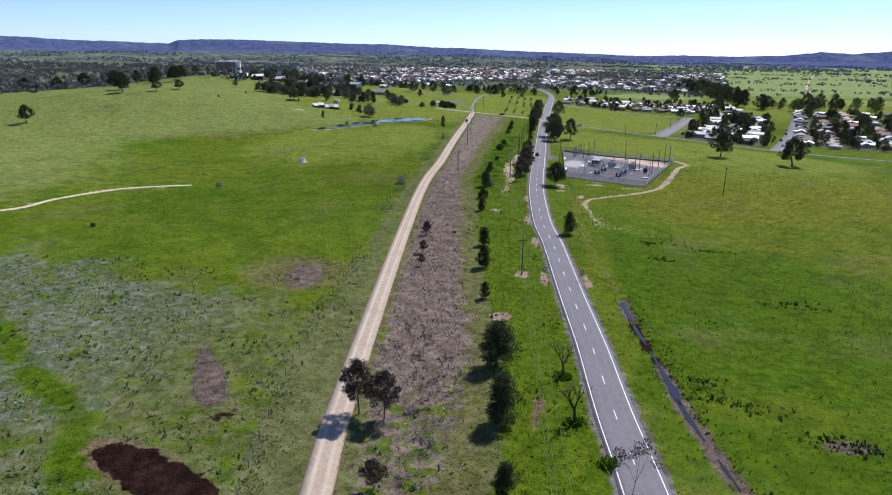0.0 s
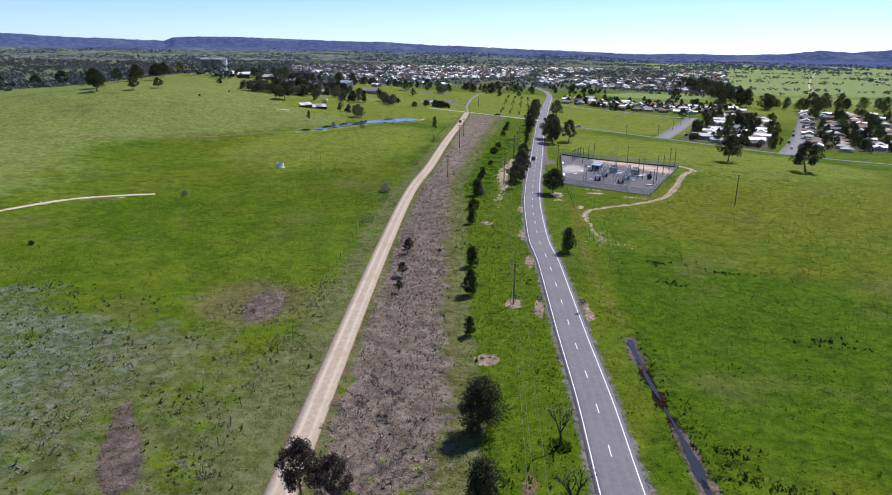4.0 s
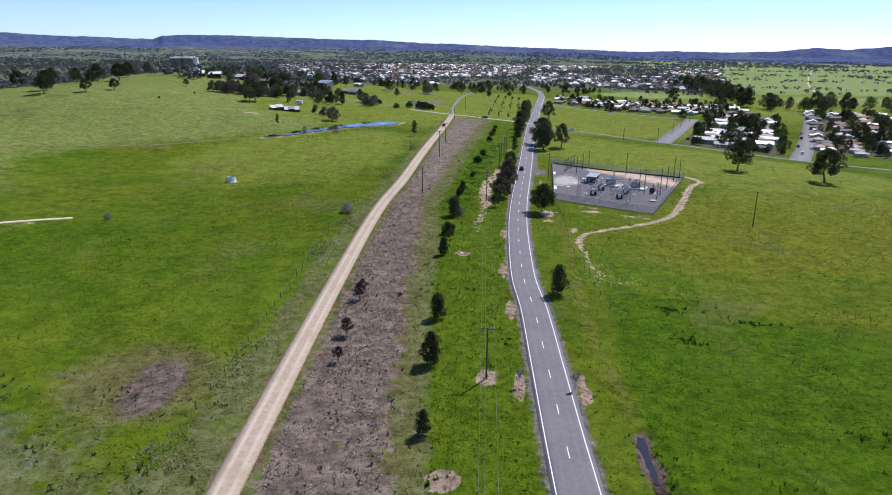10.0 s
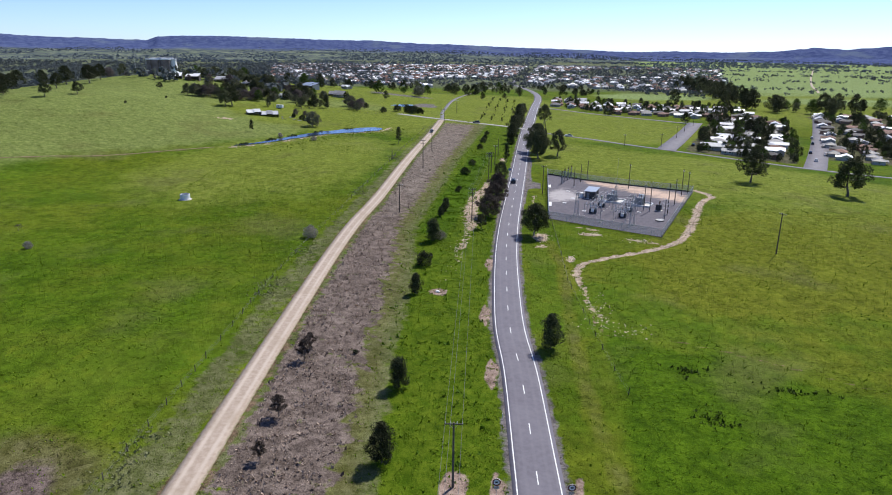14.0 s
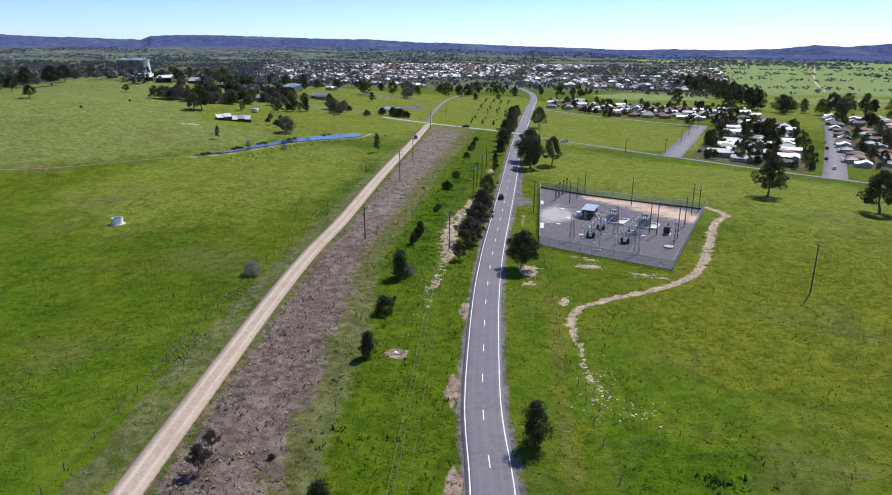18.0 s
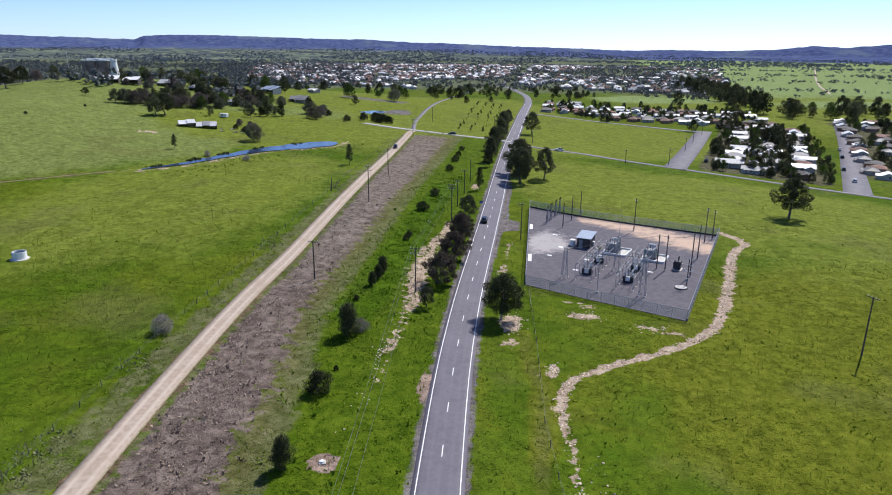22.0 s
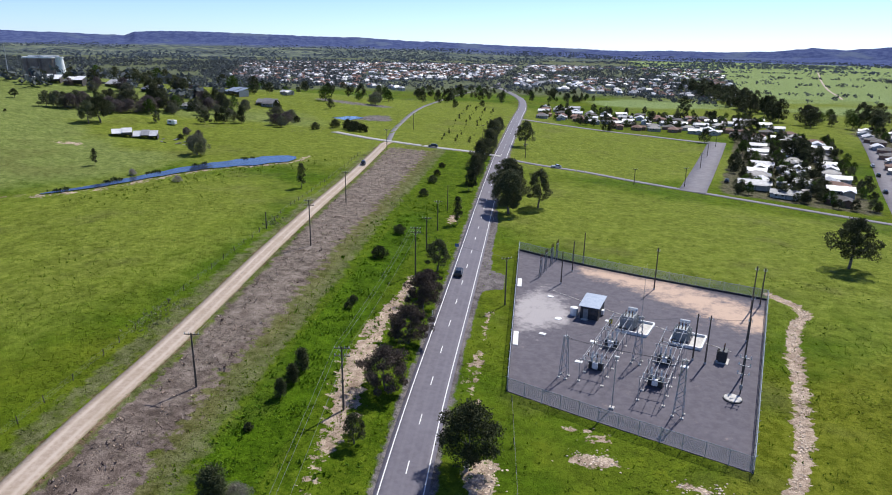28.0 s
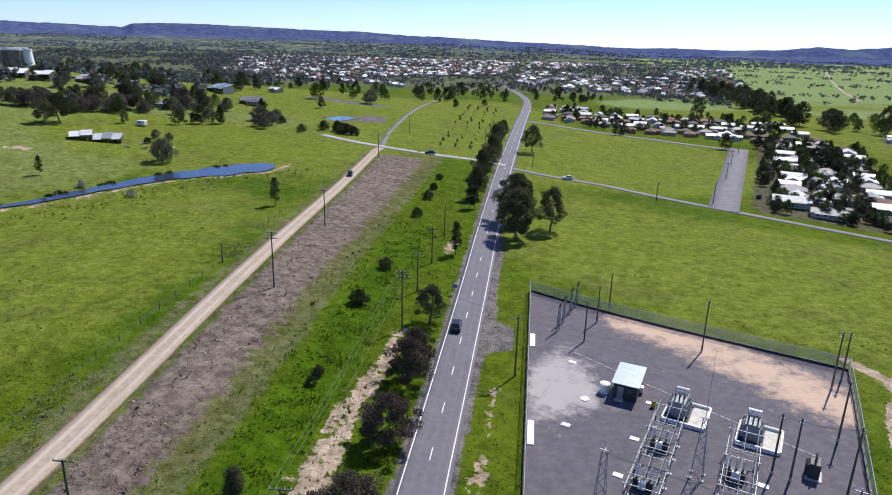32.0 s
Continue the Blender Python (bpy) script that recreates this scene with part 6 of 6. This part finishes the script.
for k, s in enumerate(np.arange(60, 560, 75)):
    i = int(np.searchsorted(seg, s))
    x, y = ROAD[i] + np.array((3.9 if k % 2 else -3.9, 0))
    t = thing("guide_post", "short white roadside guide post", "guide post", pose(x, y, gz(x, y)), "guide posts")
    shared("shaft", POSTLET, t)


def make_car(name, x, y, turn, paint, label, ute=False, up=.06):
    t = thing(name, label, "car", pose(x, y, gz(x, y) + up, 0, 0, turn), "cars")
    L, W = 4.5, 1.8
    bm = box(bmesh.new(), (0, 0, .62), (W, L, .62), 0, .12)
    body = part("body", bm, paint, t)
    c0, c1 = (.55, 1.5) if ute else (-.25, 2.5)
    bm = bmesh.new()
    v = [bm.verts.new(p) for p in [(sx * (W / 2 - .12 - i * .14), c0 + sy * (c1 / 2 + .25 - i * .38), .92 + .55 * i) for i in (0, 1) for sx, sy in ((-1, -1), (1, -1), (1, 1), (-1, 1))]]
    for q in ((4, 5, 6, 7), (0, 1, 5, 4), (1, 2, 6, 5), (2, 3, 7, 6), (3, 0, 4, 7)):
        bm.faces.new([v[i] for i in q])
    part("glasshouse", bm, GLASS, t)
    part("roof", box(bmesh.new(), (0, c0, 1.49), (W - .52, c1 - .22, .06), 0, .02), paint, t)
    if ute:
        part("tray", box(bmesh.new(), (0, -1.35, 1.0), (W - .1, 1.7, .14), 0, .03), STEEL, t)
    for sx in (-1, 1):
        part("headlight", box(bmesh.new(), (sx * .62, L / 2, .7), (.36, .06, .16), 0, .02), PORCELAIN, body)
        for yy in (-1.35, 1.4):
            wh = part("wheel", tube(bmesh.new(), (sx * .78, yy, .32), (sx * .92, yy, .32), .32, .32, 16), TYRE, t)
            part("rim", tube(bmesh.new(), (sx * .9, yy, .32), (sx * .94, yy, .32), .19, .17, 10), STEEL, wh)
    return t


make_car("car", -7.75, 139.5, 2, CAR_DARK, "dark car on the asphalt road")
make_car("car", -60.4, 249, 190, CAR_DARK, "dark car on the gravel track")
make_car("car", -41, 302.4, 95, CAR_DARK, "dark car on the pale side road")
make_car("utility_truck", 16.5, 288.2, -70, CAR_WHITE, "white utility truck on the side road", True)
for x, y, k in ((150.5, 268, 0), (160, 304, 1), (176, 347, 1), (184, 372, 0), (90, 292, 1), (101, 300, 0)):
    make_car("car", x, y, -18, CAR_DARK if k else CAR_WHITE, ("dark" if k else "white") + " car parked along a suburban street", False, .12)
t = thing("stock_tank", "round white stock tank with dark water in the pasture", "stock tank", pose(-111, 75.3, gz(-111, 75.3), 0, 0, 20))
bm = bmesh.new()
bmesh.ops.create_cone(bm, cap_ends=False, segments=26, radius1=1.5, radius2=1.5, depth=1.9, matrix=Matrix.Translation((0, 0, .75)))
bmesh.ops.solidify(bm, geom=bm.faces[:], thickness=.12)
part("wall", bm, WHITE_PAINT, t)
part("water", tube(bmesh.new(), (0, 0, .2), (0, 0, 1.25), 1.42, 1.42, 24), WATER_DARK, t)
part("pipe", tube(bmesh.new(), (-1.56, -.3, 0), (-1.56, -.3, 1.9), .06, .06, 8), STEEL, t)
part("footing", tube(bmesh.new(), (.1, -.3, -.3), (.1, -.3, .06), 2.2, 2.1, 20), CONCRETE, t)


def make_shed(x, y, w, d, h, turn, roof, label, name="farm_shed", bays=3, wall=RUSTY):
    """An open-fronted shed: posts, back and end walls, one sloping sheet a bay."""
    t = thing(name, label, "shed", pose(x, y, gz(x, y), 0, 0, turn), "farm sheds")
    part("back_wall", box(bmesh.new(), (0, d / 2, h / 2 - .4), (w, .12, h + .6)), wall, t)
    for s in (-1, 1):
        part("end_wall", box(bmesh.new(), (s * w / 2, 0, h / 2 - .4), (.12, d - .15, h + .6)), wall, t)
    for k in range(bays + 1):
        part("post", box(bmesh.new(), (-w / 2 + w * k / bays, -d / 2, h / 2 - .5), (.18, .18, h + .7)), WOOD_POLE, t)
    for k in range(bays):
        bm = box(bmesh.new(), (0, 0, 0), (w / bays + .15, d + 1.0, .07))
        bmesh.ops.transform(bm, matrix=Matrix.Translation((-w / 2 + w * (k + .5) / bays, 0, h + .15 + (.35 if k % 2 else 0))) @ Matrix.Rotation(radians(13), 4, 'X'), verts=bm.verts)
        part("roof_sheet", bm, roof, t)
    return t


make_shed(-170.5, 259, 8, 5, 1.9, 34, ROOF_WHITE, "low open farm shed with bright sheet roof", bays=2)
make_shed(-162.3, 263.2, 10, 6, 1.7, 26, ROOF_LIGHT, "low sprawling farm shed with weathered grey sheet roof", bays=3, wall=ROOF_DARK)
make_shed(-197.5, 428, 14, 9, 3.6, -20, ROOF_METAL, "tall blue-grey farm shed", bays=3, wall=CABINET)
make_shed(-166, 405, 13, 7, 3, 12, ROOF_GREY, "grey farm shed beside garden trees", bays=3, wall=WALL_CREAM)
make_shed(-277, 352, 15, 8, 2.6, 25, ROOF_WHITE, "long low shed with a bright pale roof below the silos", bays=3, wall=ROOF_DARK)
make_shed(-262, 356, 10, 7, 3.2, 15, ROOF_WHITE, "low shed with a bright pale roof below the silos", bays=2, wall=ROOF_DARK)
make_shed(-246, 372, 12, 8, 3, 10, ROOF_LIGHT, "pale roofed shed on the hill", bays=2, wall=WALL_CREAM)
make_shed(-228, 378, 10, 7, 2.8, 10, ROOF_LIGHT, "pale roofed shed among hill trees", bays=2, wall=WALL_CREAM)
rng = np.random.default_rng(91)
for k in range(16):
    x, y = rng.uniform(-156, -138), rng.uniform(258, 270)
    b = part("iron_sheet", box(bmesh.new(), (0, 0, .2), (rng.uniform(1, 2.6), rng.uniform(.8, 1.4), .06)), ROOF_GREY if k % 3 else ROOF_LIGHT)
    b.matrix_basis = pose(x, y, gz(x, y), rng.normal() * 8, rng.normal() * 8, rng.uniform(0, 180))
    tagged(b, "loose sheet of rusted iron lying in the grass", "iron sheet", "farm scrap")
t = thing("caravan", "small white caravan parked in the farm yard", "caravan", pose(-171.2, 300.5, gz(-171.2, 300.5), 0, 0, 80))
part("body", box(bmesh.new(), (0, 0, 1.45), (2.2, 4.6, 2.0), 0, .18), WHITE_PAINT, t)
part("window", box(bmesh.new(), (1.1, .4, 1.7), (.06, 1.4, .7)), GLASS, t)
part("window", box(bmesh.new(), (-1.1, .4, 1.7), (.06, 1.4, .7)), GLASS, t)
part("drawbar", box(bmesh.new(), (0, -2.8, .5), (.2, 1.2, .12)), STEEL_DARK, t)
for s in (-1, 1):
    part("wheel", tube(bmesh.new(), (s * .85, 0, .3), (s * 1.05, 0, .3), .32, .32, 14), TYRE, t)
# Concrete is coloured dark brown to paint the drums' shaded near side.
DRUM = surface("shade-darkened concrete", (.16, .12, .11), (.30, .24, .22), .35, 8, .85, bump=.2)
t = thing("silo", "silos darkened for shade, with white rims and one white tower", "silo", pose(-303, 384, gz(-303, 384), 0, 0, 38))
for k, r, flare in ((-6.2, 5.2, 1.0), (1.2, 5.4, 1.0), (8.2, 2.6, 1.5)):
    c = part("cylinder", tube(bmesh.new(), (k, 0, -2), (k, 0, 10.8), r * flare, r, 28), DRUM if k < 5 else WHITE_PAINT, t)
    part("rim", tube(bmesh.new(), (k, 0, 10.8), (k, 0, 11.6), r + .4, r + .4, 28), WHITE_PAINT, c)
for k in (-9.4, -2.4, 4.4):
    part("rib", box(bmesh.new(), (k, -4.9, 5.0), (.7, .7, 11.4), 0, .05), DRUM, t)
part("gallery", box(bmesh.new(), (.4, 0, 12.0), (17, 1.6, .8), 0, .05), WHITE_PAINT, t)
t = thing("radio_mast", "slender steel mast beside the silos", "mast", pose(-318, 371, gz(-318, 371)))
part("pole", tube(bmesh.new(), (0, 0, -.5), (0, 0, 17), .35, .15, 8), STEEL, t)
part("antenna", tube(bmesh.new(), (0, 0, 17), (0, 0, 20), .08, .04, 6), STEEL, t)


# ---------------------------------------------------------------- grass, weeds, scrub and stones
def tufts(name, pts, size, blades, material, label, category, seed, spread=.5, flat=0.0):
    """Clumps of narrow leaves, for growth that nobody could count."""
    rng = np.random.default_rng(seed)
    p = np.asarray(pts, float)
    z = ground_z(p[:, 0], p[:, 1])
    n = len(p)
    s = size * (.5 + rng.random((n, 1)) ** 1.5 * 1.3)
    q = []
    for b in range(blades):
        an = rng.random((n, 1)) * math.tau
        out = np.concatenate([np.cos(an), np.sin(an)], 1)
        side = np.concatenate([-np.sin(an), np.cos(an)], 1)
        o = p + (rng.random((n, 2)) - .5) * s * spread * 2
        w = s * (.18 + .25 * rng.random((n, 1)))
        tip = o + out * s * (.25 + .8 * rng.random((n, 1)))
        hgt = s[:, 0] * (.35 + .75 * rng.random(n)) * (1 - flat)
        q.append(np.stack([np.c_[o - side * w, z - .05], np.c_[o + side * w, z - .05], np.c_[tip + side * w * .5, z + hgt * .8], np.c_[tip - side * w * .4, z + hgt]], 1))
    q = np.concatenate(q)
    v = q.reshape(-1, 3)
    tagged(part(name, (v.tolist(), np.arange(len(v)).reshape(-1, 4).tolist()), material), label, category, kind="stuff")


def scatter(n, x0, x1, y0, y1, seed, weight):
    rng = np.random.default_rng(seed)
    p = np.c_[rng.uniform(x0, x1, n), rng.uniform(y0, y1, n)]
    return p[rng.random(n) < weight(p[:, 0], p[:, 1])]


def lumpy(x, y, f, seed):
    return np.array([noise.noise((a * f, b * f, seed)) for a, b in zip(x, y)])


def clear(x, y):
    a = (away(x, y, ROAD[ROAD[:, 1] < 400]) > 3.9) & (away(x, y, TRACK) > 2.2)
    inside = np.ones(len(x), bool)
    for p, q in ((NL, NR), (NR, FR), (FR, FL), (FL, NL)):
        inside &= ((q[0] - p[0]) * (y - p[1]) - (q[1] - p[1]) * (x - p[0])) > 0
    return a & ~inside


tufts("dead_scrub", scatter(60000, -64, -2, -160, 292, 1, lambda x, y: np.interp(y, [-30, 100, 190], [1, .3, .08]) * smooth(.35, .8, zones(x, y)["scrub"]) * clear(x, y) * (.3 + .6 * (lumpy(x, y, .25, 3) > -.05))), .25, 4, LEAF_SCRUB,
      "dry grey-brown scrub covering the old railway strip", "scrub", 5)
# Dark tufts whose colour stands for the shade between the scrub.
tufts("scrub_shadows", scatter(9000, -64, -2, -150, 240, 2, lambda x, y: np.interp(y, [-30, 90], [1, .2]) * (zones(x, y)["scrub"] > .3) * clear(x, y) * (lumpy(x, y, .3, 9) > .05)), .3, 3, leafy("shade-dark dead growth", (.08, .058, .05), (.15, .11, .10), .1),
      "dark dead tufts coloured as shade among the scrub", "scrub", 6)
tufts("verge_grass", scatter(26000, -62, 14, -160, 210, 3, lambda x, y: np.clip(zones(x, y)["verge"] + .2 * (np.abs(x) < 12), 0, 1) * clear(x, y)), .22, 3, LEAF_GRASS, "rough green verge grass", "grass", 7)
tufts("verge_weeds", scatter(7000, -45, 12, -150, 200, 4, lambda x, y: (zones(x, y)["verge"] > .4) * clear(x, y) * (lumpy(x, y, .12, 5) > .2) * .6), .38, 4, LEAF_WEED, "clumps of dark green weeds on the verge", "weeds", 8)
tufts("pasture_weeds", scatter(52000, 12, 130, -150, 190, 5, lambda x, y: clear(x, y) * np.where(lumpy(x, y, .07, 7) > .27, .22, .009)), .2, 4, leafy("dark tussocks", (.048, .10, .007), (.085, .145, .014), .1), "dark tussocks scattered over the pasture", "weeds", 9)
tufts("west_weeds", scatter(22000, -140, -56, -150, 190, 6, lambda x, y: (x < along(FENCE_WEST, y) - .5) * np.where(lumpy(x, y, .05, 11) > .25, .2, .012)), .2, 4, leafy("dark paddock tussocks", (.048, .105, .006), (.088, .155, .010), .1), "green tussocks in the west paddock", "weeds", 10)
tufts("grey_weeds", scatter(10000, -125, -34, -160, -66, 7, lambda x, y: (x < along(TRACK, y) - 3) * np.clip(.35 + 1.4 * lumpy(x, y, .06, 13) + .6 * lumpy(x, y, .3, 17), 0, 1) * smooth(.25, .6, zones(x, y)["weedy"]) * (hump(x, y, -48, -141, 16, 6, -32) < .3)), .3, 4, leafy("grey weeds", (.14, .185, .085), (.27, .30, .22), .1),
      "grey seeded weeds in the wet paddock", "weeds", 11)
tufts("fence_weeds", [(along(FENCE_WEST, y) + dx, y) for y, dx in zip(np.random.default_rng(8).uniform(-150, 180, 4500), np.random.default_rng(9).normal(.8, 1.6, 4500)) if math.sin(y * .21) + math.sin(y * .083) > .9 - .7 * (y < -60)], .22, 4, leafy("dull weeds", (.14, .165, .06), (.23, .235, .13), .1),
      "dull tangled weeds along the paddock fence", "weeds", 12)
tufts("pasture_grass", scatter(90000, -125, 120, -155, 120, 12, lambda x, y: clear(x, y) * (zones(x, y)["scrub"] < .3) * (zones(x, y)["mud"] < .2) * .5), .17, 3, leafy("pasture grass", (.11, .195, .006), (.17, .228, .014), .1), "short pasture grass", "grass", 21)
tufts("pond_reeds", [(p[0] + 16 + a, p[1] + b) for p in POND_LINE[::2] for a, b in np.random.default_rng(int(p[1])).normal(0, 6, (26, 2)) if away(np.array([p[0] + 16 + a]), np.array([p[1] + b]), POND_LINE)[0] > 10], .4, 4, leafy("rushes", (.12, .19, .012), (.20, .25, .03), .1),
      "bright green rushes beside the pond", "rushes", 13)


tufts("dead_tree_undergrowth", [(x + a, y + b) for x, y in ((6.6, -103.8), (8.3, -118.2), (12.5, -128)) for a, b in np.random.default_rng(int(-y)).normal(0, .6, (60, 2))], .5, 5, LEAF_WEED, "dark green brambles at the feet of dead trees", "brambles", 14)


def stones(name, pts, size, material, label, seed):
    rng = np.random.default_rng(seed)
    bm = bmesh.new()
    bmesh.ops.create_icosphere(bm, subdivisions=1, radius=1)
    bv = np.array([v.co[:] for v in bm.verts])
    bf = np.array([[v.index for v in f.verts] for f in bm.faces])
    bm.free()
    p = np.asarray(pts)
    z = ground_z(p[:, 0], p[:, 1])
    vs, fs = [], []
    for i in range(len(p)):
        s = size * rng.uniform(.4, 1.5)
        vs.append(bv * (.7 + .5 * rng.random((len(bv), 1))) * (s, s * rng.uniform(.6, 1.2), s * .55) + (p[i, 0], p[i, 1], z[i] + s * .1))
        fs.append(bf + i * len(bv))
    tagged(part(name, (np.concatenate(vs).tolist(), np.concatenate(fs).tolist()), material), label, "stones", kind="stuff")


rng = np.random.default_rng(17)
cp = CREEK[rng.integers(0, len(CREEK), 1200)] + rng.normal(0, .5, (1200, 2))
keep = (cp[:, 1] > 30) | (rng.random(1200) < .3)
stones("creek_stones", cp[keep], .15, ROCK, "pale broken stones lining the dry creek bed", 18)
sp = np.array([(c[0], c[1]) + rng.normal(0, 1, 2) * (c[2], c[3]) for c in ((19, 73, 1.8, 1.2), (4.6, 66, 1.5, 2.6), (13, 48, .7, 1.4), (32, 69, 2.4, .9), (18, 12, 1.6, 5), (21, 4, 4, 2), (-17, 48, .8, 12)) for _ in range(60)])
stones("scattered_stones", sp, .16, ROCK, "pale stones scattered on bare ground", 19)

tufts("ditch_tussocks", [(p[0] + o + a, p[1] + b) for p in DITCH for o, m in ((-1.2, 2), (1.4, 6), (3.2, 3)) for a, b in np.random.default_rng(int(100 - p[1] * 3 + o)).normal(0, .42, (m, 2))], .24, 4, leafy("rank ditch grass", (.06, .11, .008), (.14, .18, .03), .1), "dark rank grass along the ditch", "grass", 31)
bank_line = POND_LINE + np.stack([-np.gradient(POND_LINE, axis=0)[:, 1], np.gradient(POND_LINE, axis=0)[:, 0]], 1) / np.linalg.norm(np.gradient(POND_LINE, axis=0), axis=1)[:, None] * (pond_half(POND_LINE[:, 1])[:, None] + .7)
tufts("bank_rushes", [(p[0] + a, p[1] + b) for i, p in enumerate(bank_line) if math.sin(i * 1.1) > .55 for a, b in np.random.default_rng(i).normal(0, .8, (26, 2))], .6, 4, leafy("dark rushes", (.03, .045, .012), (.08, .10, .03), .1), "dark rushes on the far bank of the pond", "rushes", 32)

tufts("tussock_clumps", [(cx + a * rx, cy + b * ry) for cx, cy, rx, ry, n in ((30.2, -99.6, 3.5, 2, 40), (30.5, -105.7, 3, 2, 35), (58, -56, 6, 2.5, 60), (36.5, -108, 4, 2, 40), (HEAP[0], HEAP[1], 4.5, 2.2, 110), (32, -11, 3, 2, 40), (48, -15, 5, 1.5, 40), (33, -27, 3, 2.5, 45)) for a, b in np.random.default_rng(int(cx * 7)).normal(0, .6, (n, 2))], .34, 5, leafy("dark tussock clumps", (.03, .055, .006), (.075, .11, .02), .1), "clumps of coarse dark tussock in the pasture", "weeds", 33)

tufts("paddock_hummocks", scatter(9000, -120, -34, -160, -66, 41, lambda x, y: (x < along(TRACK, y) - 2.5) * np.clip(.16 + .9 * lumpy(x, y, .11, 19), 0, 1) * (zones(x, y)["mud"] < .2)), .34, 4, leafy("dark paddock growth", (.062, .095, .026), (.135, .165, .065), .1), "dark hummocks of coarse grass in the wet paddock", "grass", 35)

tufts("rank_verge", scatter(9000, -33, -20, 50, 200, 43, lambda x, y: smooth(-33, -29, x) * smooth(-20, -22.5, x) * np.clip(.3 + 1.2 * lumpy(x, y, .22, 23), 0, 1)), .25, 4, leafy("rank verge weeds", (.065, .150, .005), (.120, .210, .012), .1), "rank dark green weeds on the verge", "weeds", 37)
